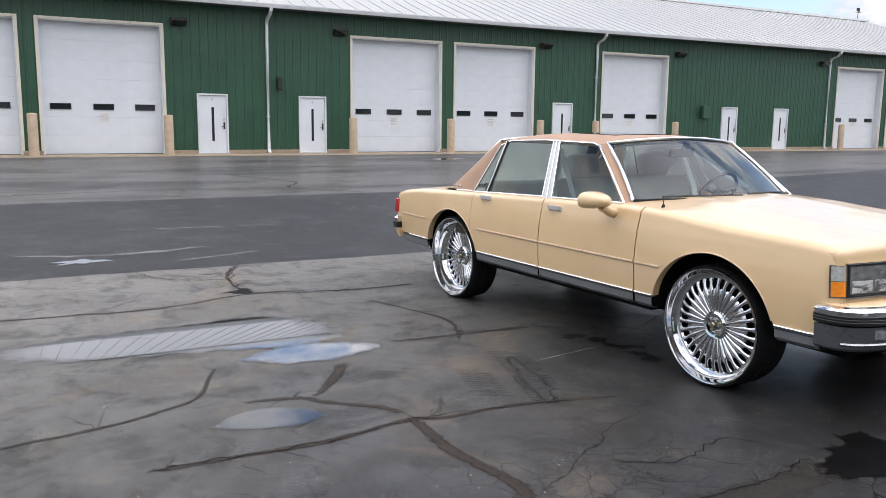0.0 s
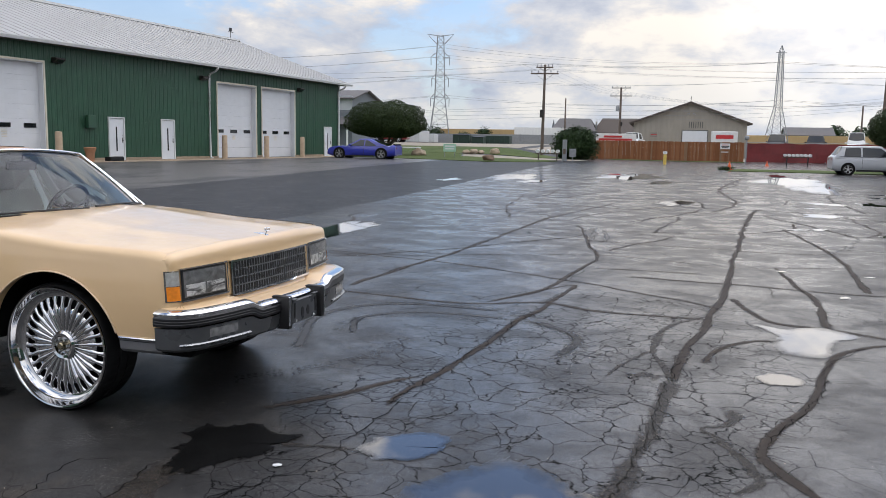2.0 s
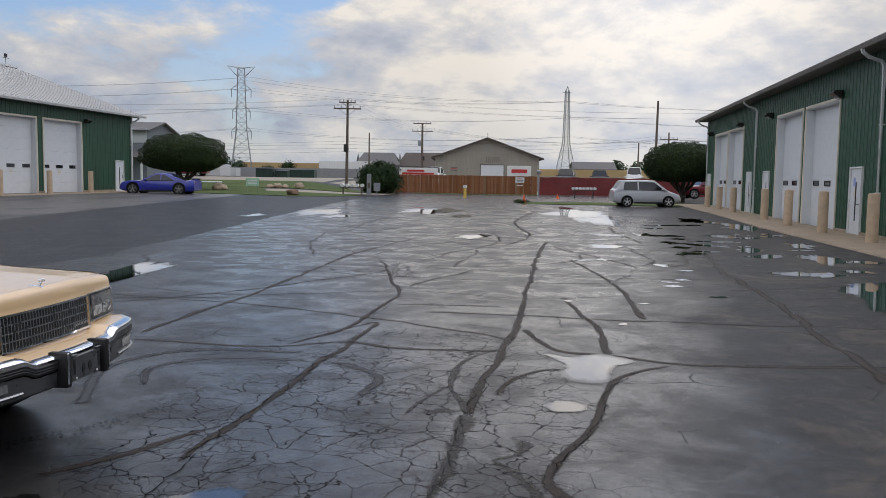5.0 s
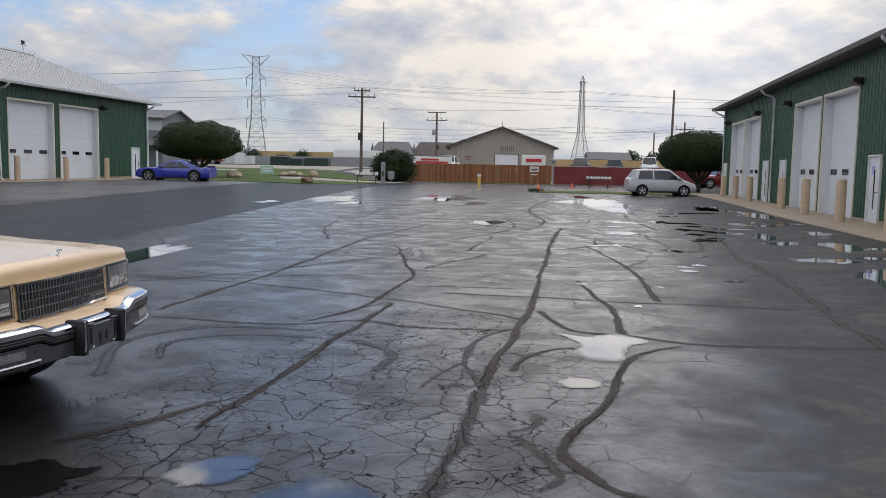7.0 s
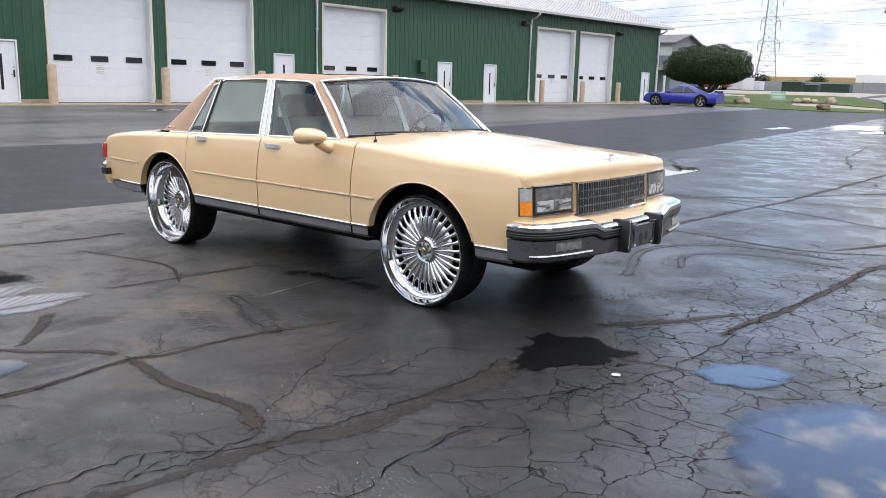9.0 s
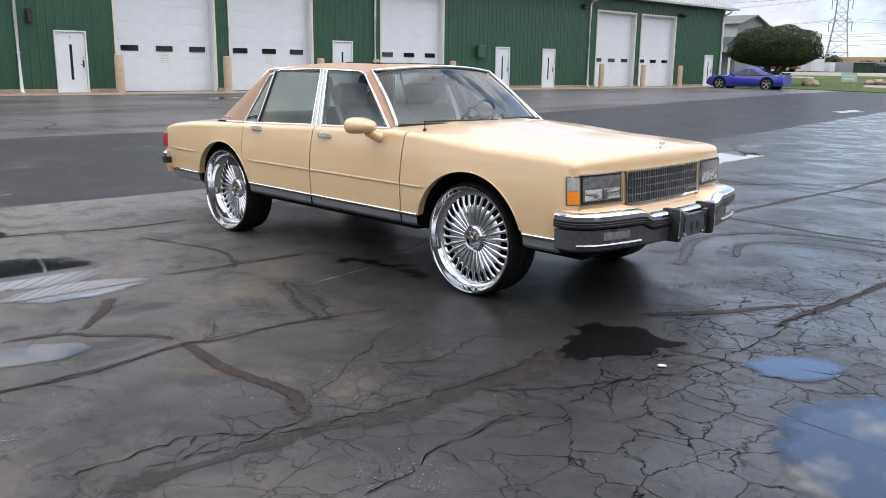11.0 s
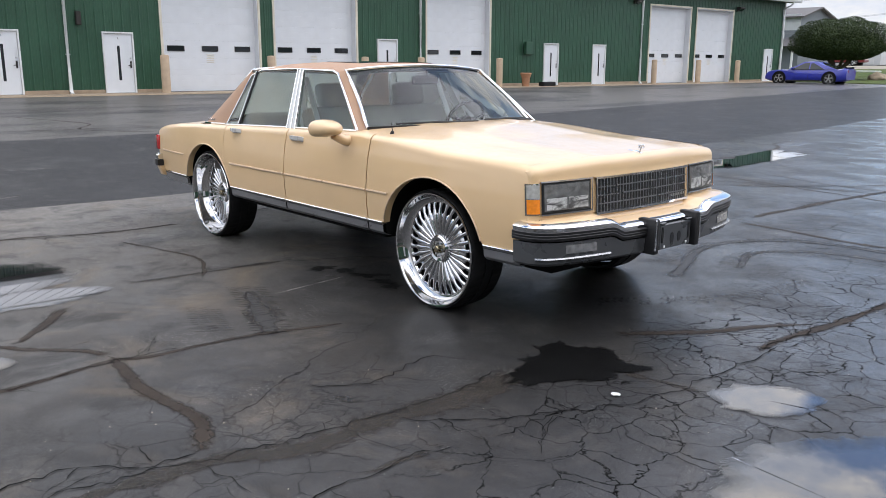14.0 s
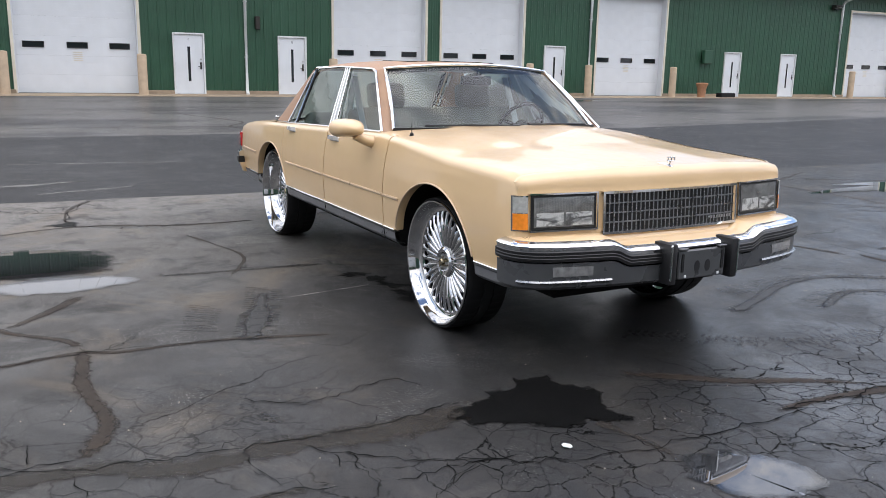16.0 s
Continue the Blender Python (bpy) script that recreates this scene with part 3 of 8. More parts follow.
def build_ground():
    bm = bmesh.new()
    xs, ys = axis_steps(-64, 18, 1.0, 1800), axis_steps(-8, 106, 1.0, 1800)
    grid(bm, [[(x, y, ground_z(x, y)) for x in xs] for y in ys])
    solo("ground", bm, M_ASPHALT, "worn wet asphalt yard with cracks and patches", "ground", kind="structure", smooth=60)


build_ground()

# ---- the two workshop buildings ----
def corrugated(bm, m, u0, u1, z0, z1, pitch=0.30):
    """Ribbed metal sheet between u0 and u1, with major ribs and two small ones between; m maps (out, along, up)."""
    prof = [(0.0, 0.0), (0.018, 0.022), (0.048, 0.022), (0.066, 0.0), (0.13, 0.0), (0.138, 0.006), (0.148, 0.006), (0.156, 0.0), (0.21, 0.0), (0.218, 0.006), (0.228, 0.006), (0.236, 0.0)]
    pts = []
    k = math.floor(u0 / pitch) - 1
    while k * pitch < u1 + pitch:
        pts += [(k * pitch + a, d) for a, d in prof]
        k += 1

    def depth(u):
        for (a, da), (b, db) in zip(pts, pts[1:]):
            if a <= u <= b:
                return da + (db - da) * (u - a) / max(1e-9, b - a)
        return 0.0

    us = [u0] + [a for a, _ in pts if u0 + 1e-4 < a < u1 - 1e-4] + [u1]
    lo = [bm.verts.new(m @ Vector((depth(u), u, z0))) for u in us]
    hi = [bm.verts.new(m @ Vector((depth(u), u, z1))) for u in us]
    for i in range(len(us) - 1):
        bm.faces.new((lo[i], lo[i + 1], hi[i + 1], hi[i]))


def make_overhead_door(width=3.78, height=4.30):
    """A sectional overhead door set back in its opening; x points out, y along the wall."""
    d = thing("overhead_door", "closed white sectional overhead door with three dark windows", "garage door", "overhead doors of the workshops")
    w, back, rows = width / 2, -0.30, 7
    sh = height / rows
    bm = boxed((back - 0.02, -w + 0.06, 0.001), (back + 0.02, w - 0.06, sh - 0.001), 0.003)
    for k in range(1, 3):
        box(bm, (back + 0.019, -w + 0.07, sh * k / 3 - 0.008), (back + 0.0215, w - 0.07, sh * k / 3 + 0.008), 0.002)
    me = mesh_of("door_section", bm, M_WHITEPAINT)
    for k in range(rows):
        part("door_section", me, None, d, m=pose(0, 0, sh * k))
    zc = sh * 2.55
    fm = bmesh.new()
    for lo, hi in (((-0.32, -0.10), (0.32, -0.075)), ((-0.32, 0.075), (0.32, 0.10)), ((-0.32, -0.075), (-0.295, 0.075)), ((0.295, -0.075), (0.32, 0.075))):
        box(fm, (back + 0.02, lo[0], lo[1]), (back + 0.045, hi[0], hi[1]), 0.004)
    fmesh = mesh_of("window_frame", fm, M_BLACK)
    pm = mesh_of("pane", boxed((back + 0.02, -0.296, -0.076), (back + 0.028, 0.296, 0.076)), M_DARKGLASS)
    for y in (-w * 0.69, 0.0, w * 0.69):
        fr = part("window_frame", fmesh, None, d, "black window frame", m=pose(0, y, zc))
        part("pane", pm, None, fr)
    vm = bmesh.new()
    for k in range(5):
        box(vm, (back + 0.02, -0.14, zc - 0.5 + k * 0.065), (back + 0.034, 0.14, zc - 0.47 + k * 0.065), 0.006)
    part("vent", vm, M_CREAM, d, "small louvred vent")
    part("bottom_seal", boxed((back - 0.03, -w + 0.05, -0.004), (back + 0.03, w - 0.05, 0.03), 0.006), M_BLACK, d)
    # jambs and head, as deep as the recess, with a cream edge outside
    for s in (-1, 1):
        part("jamb", boxed((back - 0.05, min(s * w, s * (w - 0.06)), 0.0), (0.012, max(s * w, s * (w - 0.06)), height), 0.004), M_WHITEPAINT, d)
        part("trim", boxed((0.0, min(s * (w + 0.06), s * (w - 0.03)), 0.0), (0.045, max(s * (w + 0.06), s * (w - 0.03)), height + 0.06), 0.006), M_CREAM, d)
    part("head", boxed((back - 0.05, -w, height - 0.06), (0.012, w, height), 0.004), M_WHITEPAINT, d)
    part("trim", boxed((0.0, -w + 0.031, height - 0.03), (0.045, w - 0.031, height + 0.058), 0.006), M_CREAM, d)
    return d


def make_man_door(letter=""):
    d = thing("entrance_door", "closed white steel entrance door with a narrow dark window strip", "door", "entrance doors of the workshops")
    w, h = 0.53, 2.08
    fb = bmesh.new()
    box(fb, (-0.06, -w, 0.0), (0.05, -w + 0.055, h), 0.006)
    box(fb, (-0.06, w - 0.055, 0.0), (0.05, w, h), 0.006)
    box(fb, (-0.06, -w + 0.056, h - 0.055), (0.05, w - 0.056, h), 0.006)
    part("door_frame", fb, M_GUTTER, d)
    part("door_leaf", boxed((-0.045, -w + 0.06, 0.03), (0.0, w - 0.06, h - 0.06), 0.005), M_WHITEPAINT, d)
    part("threshold", boxed((-0.06, -w + 0.056, 0.0), (0.06, w - 0.056, 0.026), 0.005), M_STEEL, d)
    part("window_strip", boxed((0.0, -0.045, 0.45), (0.008, 0.045, 1.62), 0.003), M_DARKGLASS, d, "tall narrow dark glass strip")
    hb = bmesh.new()
    box(hb, (0.0, w - 0.17, 0.86), (0.012, w - 0.11, 1.10), 0.005)
    tube(hb, [(0.01, w - 0.14, 0.96), (0.06, w - 0.14, 0.96), (0.065, w - 0.25, 0.955)], 0.011)
    part("door_handle", hb, M_DARKMETAL, d, "dark lever handle on a plate", smooth=40)
    part("deadbolt", lathe(bmesh.new(), [(0.0, 0.03), (0.026, 0.028), (0.03, 0.0)], 16, m=pose(0, w - 0.14, 1.2, 0, 90)), M_STEEL, d)
    hg = mesh_of("hinge", lathe(bmesh.new(), [(0.0, -0.05), (0.011, -0.05), (0.011, 0.05), (0.0, 0.05)], 8), M_STEEL)
    for z in (0.25, 1.05, 1.8):
        part("hinge", hg, None, d, m=pose(0.012, -w + 0.058, z))
    return d


def door_letter(d, text):
    c = bpy.data.curves.new("letter", "FONT")
    c.body, c.size, c.extrude, c.align_x = text, 0.11, 0.002, "CENTER"
    c.materials.append(M_BLACK)
    ob = new("letter", c)
    ob.parent = d
    ob.matrix_basis = pose(0.004, 0, 1.83, 90, 0, 90)
    tagged(ob, "small black door letter")


def make_bollard(h=1.36):
    b = thing("bollard", "round tan-painted concrete bollard", "bollard", "bollards along the workshops")
    part("post", lathe(bmesh.new(), [(0.0, -0.03), (0.152, -0.03), (0.15, h - 0.05), (0.143, h - 0.015), (0.12, h), (0.0, h + 0.012)], 24), M_BOLLARD, b, smooth=35)
    part("footing", lathe(bmesh.new(), [(0.0, -0.03), (0.22, -0.03), (0.21, 0.012), (0.152, 0.02)], 20), M_CONCRETE, b, smooth=35)
    return b


def make_wall_lamp():
    b = thing("wall_lamp", "dark bronze wall-pack floodlight, switched off", "lamp", "wall lamps of the workshops")
    bm = bmesh.new()
    prof = [(0.0, -0.09), (0.10, -0.11), (0.30, 0.03), (0.30, 0.09), (0.22, 0.12), (0.0, 0.12)]
    a = [bm.verts.new((x, -0.26, z)) for x, z in prof]
    c = [bm.verts.new((x, 0.26, z)) for x, z in prof]
    for i in range(len(prof)):
        j = (i + 1) % len(prof)
        bm.faces.new((a[i], a[j], c[j], c[i]))
    bm.faces.new(a)
    bm.faces.new(c[::-1])
    bmesh.ops.bevel(bm, geom=list(bm.edges), offset=0.012, segments=1, affect="EDGES")
    part("housing", bm, M_DARKMETAL, b)
    part("lens", boxed((-0.12, -0.2, -0.004), (0.12, 0.2, 0.004), m=pose(0.2, 0, -0.045, 0, -35)), M_DARKGLASS, b)
    part("back_plate", boxed((-0.012, -0.16, -0.12), (0.004, 0.16, 0.14), 0.004), M_DARKMETAL, b)
    return b


def workshop(name, side, xw, base, doors, mans, spouts, lamps, bollards, y0, y1, top, label):
    """side +1: the wall looks to +x, -1: to -x. m maps (out, along y, up) to the world."""
    m = Matrix(((side, 0, 0, xw), (0, 1, 0, 0), (0, 0, 1, base), (0, 0, 0, 1)))
    dw, dh = 3.78, 4.30
    b = thing(name, label, "building", at=Matrix.Identity(4))
    # sheeting round the openings
    spans = sorted([(u - dw / 2, u + dw / 2, dh) for u in doors] + [(u - 0.53, u + 0.53, 2.08) for u in mans])
    bm, core = bmesh.new(), bmesh.new()
    u = y0
    pieces = []
    for a, c, h in spans:
        pieces += [(u, a, 0.14), (a, c, h)]
        u = c
    pieces.append((u, y1, 0.14))
    for a, c, z in pieces:
        corrugated(bm, m, a, c, z + 0.001, top)
        zl = z if z > 1 else 0.0
        lo, hi = m @ Vector((-0.18, a, zl)), m @ Vector((-0.004, c, top))
        box(core, [min(p, q) for p, q in zip(lo, hi)], [max(p, q) for p, q in zip(lo, hi)])
        if z < 1:
            lo, hi = m @ Vector((-0.002, a, -0.12)), m @ Vector((0.05, c, 0.138))
            part("plinth", boxed([min(p, q) for p, q in zip(lo, hi)], [max(p, q) for p, q in zip(lo, hi)], 0.01), M_CONCRETE, b, "low tan concrete plinth")
    part("siding", bm, M_GREEN, b, "ribbed dark green metal siding")
    part("wall_core", core, M_GREEN, b)
    # far and near end walls, with gables, and the back
    depth, rise, over = 18.4, 3.17, 0.62
    for y, s in ((y0, -1), (y1, 1)):
        bm = bmesh.new()
        pts = [(-0.18, 0.0), (-depth, 0.0), (-depth, top), (-depth / 2, top + rise), (-0.18, top)]
        f0 = [bm.verts.new(m @ Vector((o, y, z))) for o, z in pts]
        f1 = [bm.verts.new(m @ Vector((o, y - s * 0.2, z))) for o, z in pts]
        bm.faces.new(f0)
        bm.faces.new(f1[::-1])
        for i in range(5):
            j = (i + 1) % 5
            bm.faces.new((f0[i], f0[j], f1[j], f1[i]))
        part("gable_wall", bm, M_GREEN, b)
        lo, hi = m @ Vector((-0.05, y - 0.05, 0)), m @ Vector((0.06, y + 0.05, top))
        part("corner_trim", boxed([min(p, q) for p, q in zip(lo, hi)], [max(p, q) for p, q in zip(lo, hi)], 0.01), M_GUTTER, b, "white corner trim")
    lo, hi = m @ Vector((-depth - 0.2, y0, 0)), m @ Vector((-depth, y1, top))
    part("back_wall", boxed([min(p, q) for p, q in zip(lo, hi)], [max(p, q) for p, q in zip(lo, hi)]), M_GREEN, b)
    # roof slopes with standing seams
    slope = rise / (depth / 2)
    z_e = top + 0.10 - slope * over
    for s in (1, -1):
        def at(d, z):
            return (over - d) if s > 0 else (-depth - over + d), z
        run = depth / 2 + over
        bm = bmesh.new()
        rows = []
        for d, dz in ((0, 0), (run, 0), (run, -0.12), (0, -0.12)):
            o, _ = at(d, 0)
            z = z_e + slope * d + dz
            rows.append([m @ Vector((o, y0 - 0.5, z)), m @ Vector((o, y1 + 0.75, z))])
        rows.append(rows[0])
        grid(bm, rows)
        bmesh.ops.holes_fill(bm, edges=bm.edges, sides=8)
        bmesh.ops.remove_doubles(bm, verts=bm.verts, dist=1e-4)
        slab = part("roof_slope", bm, M_ROOF, b, "white metal roof with standing seams")
        seams = bmesh.new()
        y = y0 - 0.4
        while y < y1 + 0.75:
            o0, _ = at(0.02, 0)
            o1, _ = at(run - 0.02, 0)
            tube(seams, [m @ Vector((o0, y, z_e + slope * 0.02 + 0.012)), m @ Vector((o1, y, z_e + slope * (run - 0.02) + 0.012))], 0.0, flat=(0.012, 0.009))
            y += 0.61
        tagged(part("roof_seams", seams, M_ROOF, slab), kind="stuff")
    part("ridge_cap", tube(bmesh.new(), [m @ Vector((-depth / 2, y0 - 0.5, top + 0.10 + rise + 0.03)), m @ Vector((-depth / 2, y1 + 0.75, top + 0.10 + rise + 0.03))], 0, flat=(0.22, 0.07)), M_GUTTER, b)
    # soffit, fascia and gutter on the yard side
    lo, hi = m @ Vector((0.0, y0 - 0.4, z_e - 0.14)), m @ Vector((over - 0.03, y1 + 0.7, z_e - 0.115))
    part("soffit", boxed([min(p, q) for p, q in zip(lo, hi)], [max(p, q) for p, q in zip(lo, hi)]), M_SOFFIT, b, "dark soffit boards")
    gm = bmesh.new()
    gp = [(over + 0.0, -0.02), (over, -0.16), (over + 0.09, -0.16), (over + 0.13, -0.05), (over + 0.13, -0.02), (over + 0.12, -0.02), (over + 0.085, -0.14), (over + 0.01, -0.14), (over + 0.01, -0.02)]
    grid(gm, [[m @ Vector((o, y, z_e + z)) for o, z in gp] for y in (y0 - 0.5, y1 + 0.74)], close=True)
    bmesh.ops.holes_fill(gm, edges=gm.edges, sides=12)
    # the workshop that looks to -x has the darker gutter
    part("gutter", gm, M_GUTTER if side > 0 else M_EAVE, b, "white metal rain gutter" if side > 0 else "dark grey-brown rain gutter")
    for y in spouts:
        pts = [(over + 0.06, y, z_e - 0.15), (over + 0.05, y, z_e - 0.24), (over - 0.12, y, z_e - 0.38), (0.16, y, z_e - 0.50), (0.085, y, z_e - 0.62), (0.085, y, 0.16), (0.12, y, 0.06), (0.24, y, 0.02)]
        sp = part("downspout", tube(bmesh.new(), [m @ Vector(p) for p in pts], 0, flat=(0.05, 0.04)), M_GUTTER, b, "white downspout")
        for z in (1.3, 3.2):
            lo, hi = m @ Vector((0.0, y - 0.065, z)), m @ Vector((0.13, y + 0.065, z + 0.03))
            part("strap", boxed([min(p, q) for p, q in zip(lo, hi)], [max(p, q) for p, q in zip(lo, hi)]), M_GUTTER, sp)
    turn = 0 if side > 0 else 180
    for u in doors:
        copy_thing(OVERHEAD, pose(xw, u, base, 0, 0, turn))
    for k, u in enumerate(mans):
        d = copy_thing(MAN_DOOR, pose(xw + side * 0.02, u, base, 0, 0, turn))
        if side > 0 and k < 2:
            door_letter(d, "FE"[k])
    for u in lamps:
        copy_thing(WALL_LAMP, pose(xw + side * 0.03, u, base + 4.42, 0, 0, turn))
    for u in bollards:
        copy_thing(BOLLARD, pose(xw + side * 0.78, u, base - 0.04, 0, 0, 37 * u % 360))
    # concrete strip in front of the wall
    bm = bmesh.new()
    out = 1.15 if side > 0 else 1.95
    us = [y0 + (y1 - y0) * i / 40 for i in range(41)]
    rows = []
    for o, z in ((-0.1, 0.05), (out, 0.035), (out + 0.04, -0.05)):
        row = []
        for u in us:
            p = m @ Vector((o, u, 0))
            p.z = max(ground_z(p.x, u), base - 0.05 if z > 0 else -1.0) + z
            row.append(p)
        rows.append(row)
    grid(bm, rows)
    solo("pavement", bm, M_CONCRETE, "tan concrete strip along the workshop wall", "pavement", kind="structure")
    return b


OVERHEAD, MAN_DOOR, BOLLARD, WALL_LAMP = make_overhead_door(), make_man_door(), make_bollard(), make_wall_lamp()
workshop("workshop_building", 1, -29.57, 0.45, [-1.48, 2.89, 13.48, 17.91, 25.37, 41.15, 45.54, -12.0], [6.39, 10.03, 21.35, 31.41, 35.05, 51.75],
         [-7.0, 8.35, 23.1, 38.5, 53.2], [5.32, 11.13, 20.35, 27.95, 37.95, 47.95], [0.70, 4.76, 11.34, 15.45, 19.7, 22.6, 27.2, 38.85, 43.0, 47.1], -24.0, 53.4, 5.32,
         "long green metal workshop with white overhead doors")
workshop("workshop_building", -1, 8.9, 0.10, [30.28, 34.45, 44.8, 48.8, 21.6, 14.0, 9.9, -1.0], [26.5, 37.85, 41.25, 52.4, 5.5],
         [24.6, 39.95, 53.1, 7.0], [28.35, 37.3, 43.3, 51.7, 17.0], [22.8, 27.0, 31.05, 34.6, 40.9, 44.5, 48.1, 12.0], -24.0, 53.4, 5.56,
         "long green metal workshop across the yard")
for ob in (OVERHEAD, MAN_DOOR, BOLLARD, WALL_LAMP):
    for o in (*ob.children_recursive, ob):
        bpy.data.objects.remove(o)

# ---- the cream sedan; in its own frame x is ahead, y to its left ----
def lerp_table(table, v):
    if v <= table[0][0]:
        return table[0][1]
    for (a, p), (b, q) in zip(table, table[1:]):
        if v <= b:
            t = (v - a) / (b - a)
            return p + (q - p) * t
    return table[-1][1]


R_TYRE, AX_F, AX_R, ARCH_F, ARCH_R = 0.372, 1.485, -1.465, 1.515, -1.435
SIDE = [(0.36, 0.900), (0.42, 0.928), (0.50, 0.945), (0.60, 0.954), (0.70, 0.957), (0.80, 0.951), (0.90, 0.937), (1.0, 0.912), (1.06, 0.895)]
TOP = [(-2.60, 0.868), (-2.52, 0.892), (-2.40, 0.914), (-2.1, 0.945), (-1.66, 0.968), (-1.14, 0.985), (-0.15, 1.018), (0.75, 1.045), (1.1, 1.030), (1.6, 0.988), (2.0, 0.974), (2.22, 0.965), (2.36, 0.957)]


def side_y(x, z):
    w = lerp_table(SIDE, z)
    if x > 1.2:
        w -= 0.030 * ((x - 1.2) / 1.05) ** 2
    if x > 2.16:
        w -= 2.4 * (x - 2.16) ** 2
    if x < -1.4:
        w -= 0.055 * ((-1.4 - x) / 1.1) ** 2
    return w


def arch_z(x, base):
    """The lower edge of the side at x: the sill, or the wheel opening above it."""
    z = base
    for ax, rx, cz in ((ARCH_F, 0.455, 0.40), (ARCH_R, 0.440, 0.385)):
        d = abs(x - ax)
        if d < rx:
            z = max(z, cz + 0.425 * math.sqrt(max(0.0, 1 - (d / rx) ** 2)))
    return z


def side_columns(x0, x1, step=0.06):
    xs = {round(x0, 4), round(x1, 4)}
    k = int((x1 - x0) / step)
    xs |= {round(x0 + (x1 - x0) * i / max(1, k), 4) for i in range(k + 1)}
    for ax, rx in ((ARCH_F, 0.455), (ARCH_R, 0.440)):
        for i in range(0, 41):
            x = round(ax - rx * math.cos(math.pi * i / 40), 4)
            if x0 < x < x1:
                xs.add(x)
        for x in (ax - rx - 0.002, ax + rx + 0.002):
            if x0 < x < x1:
                xs.add(round(x, 4))
    return sorted(xs)


def side_panel(s, x0, x1, zbase=0.485, roll=0.05, off=0.0):
    """A curved outer panel between two stations, cut round the wheel openings, with a rolled shoulder and returned edges."""
    rows = []
    for x in side_columns(x0, x1):
        zl, zt = arch_z(x, zbase), lerp_table(TOP, x) - 2.4 * max(0.0, x - 2.17) ** 2
        pts = [(side_y(x, zl) - 0.05, zl + 0.004), (side_y(x, zl) - 0.012, zl)]
        for i in range(15):
            z = zl + 0.004 + (zt - roll - zl - 0.004) * i / 14
            pts.append((side_y(x, z), z))
        y_top = side_y(x, zt - roll)
        for i in range(1, 6):
            a = math.pi / 2 * i / 5
            pts.append((y_top - 0.055 * (1 - math.cos(a)), zt - roll + roll * math.sin(a)))
        rows.append([(x, s * (y + off), z) for y, z in pts])
    # fold both ends inwards so that the gaps between panels show depth
    first = [(p[0] + 0.004, p[1] - s * 0.03, p[2]) for p in rows[0]]
    last = [(p[0] - 0.004, p[1] - s * 0.03, p[2]) for p in rows[-1]]
    bm = bmesh.new()
    grid(bm, [first] + rows + [last])
    return bm


def strip_along(s, x0, x1, z, h, out, inner=0.004, zfun=None, n=24):
    """A moulding on the side, h high, standing out from the panel."""
    bm = bmesh.new()
    rows = []
    for i in range(n + 1):
        x = x0 + (x1 - x0) * i / n
        zc = zfun(x) if zfun else z
        y = side_y(x, zc)
        rows.append([(x, s * (y - inner), zc - h / 2), (x, s * (y + out * 0.7), zc - h / 2), (x, s * (y + out), zc), (x, s * (y + out * 0.7), zc + h / 2), (x, s * (y - inner), zc + h / 2)])
    grid(bm, rows)
    bmesh.ops.holes_fill(bm, edges=bm.edges, sides=5)
    return bm


def face_x(y):
    """The plan of the nose: bowed, with rounded corners."""
    a = abs(y)
    x = 2.385 - 0.085 * (a / 0.9) ** 2
    if a > 0.84:
        x -= 0.9 * (a - 0.84) ** 2 / 0.12
    return x


def face_patch(y0, y1, z0, z1, off, depth=0.02, n=8, lean=0.06):
    """A plate that follows the nose between y0, y1 and z0, z1."""
    def pt(y, z, o):
        return (face_x(y) - lean * (z - 0.70) + o, y, z)
    bm = bmesh.new()
    rows = []
    for i in range(n + 1):
        y = y0 + (y1 - y0) * i / n
        rows.append([pt(y, z0, off - depth), pt(y, z0, off), pt(y, z1, off), pt(y, z1, off - depth)])
    grid(bm, rows)
    bmesh.ops.holes_fill(bm, edges=bm.edges, sides=6)
    return bm


BUMPER = [(2.232, 0.945), (2.27, 0.962), (2.34, 0.955), (2.405, 0.915), (2.455, 0.80), (2.50, 0.60), (2.525, 0.44), (2.545, 0.25), (2.555, 0.0)]
BUMPER_FULL = [(x, -y) for x, y in BUMPER] + [(x, y) for x, y in BUMPER[-2::-1]]


def plan_samples(plan, step=0.03):
    pts = [Vector((x, y, 0)) for x, y in plan]
    out = []
    for a, b in zip(pts, pts[1:]):
        k = max(1, int((b - a).length / step))
        out += [a.lerp(b, i / k) for i in range(k)]
    out.append(pts[-1])
    sm = out[:]
    for _ in range(6):
        sm = [sm[0]] + [(a + 2 * b + c) / 4 for a, b, c in zip(sm, sm[1:], sm[2:])] + [sm[-1]]
    return sm


def swept_band(section, plan, mirror=1, clip=None):
    """Sweeps a closed section, (outset, height) pairs given by a function of y, along a plan curve."""
    ps = plan_samples(plan)
    rows = []
    for i, p in enumerate(ps):
        d = (ps[min(i + 1, len(ps) - 1)] - ps[max(i - 1, 0)]).normalized()
        nrm = Vector((d.y, -d.x, 0))
        if clip and not clip[0] <= p.y <= clip[1]:
            continue
        rows.append([(mirror * (p.x + nrm.x * o), p.y + nrm.y * o, z) for o, z in section(p.y)])
    bm = bmesh.new()
    grid(bm, rows, close=True)
    bmesh.ops.holes_fill(bm, edges=bm.edges, sides=12)
    return bm


def top_of_bumper(y):
    a = abs(y)
    return 0.664 - 0.036 * smooth_step((0.50 - a) / 0.10)


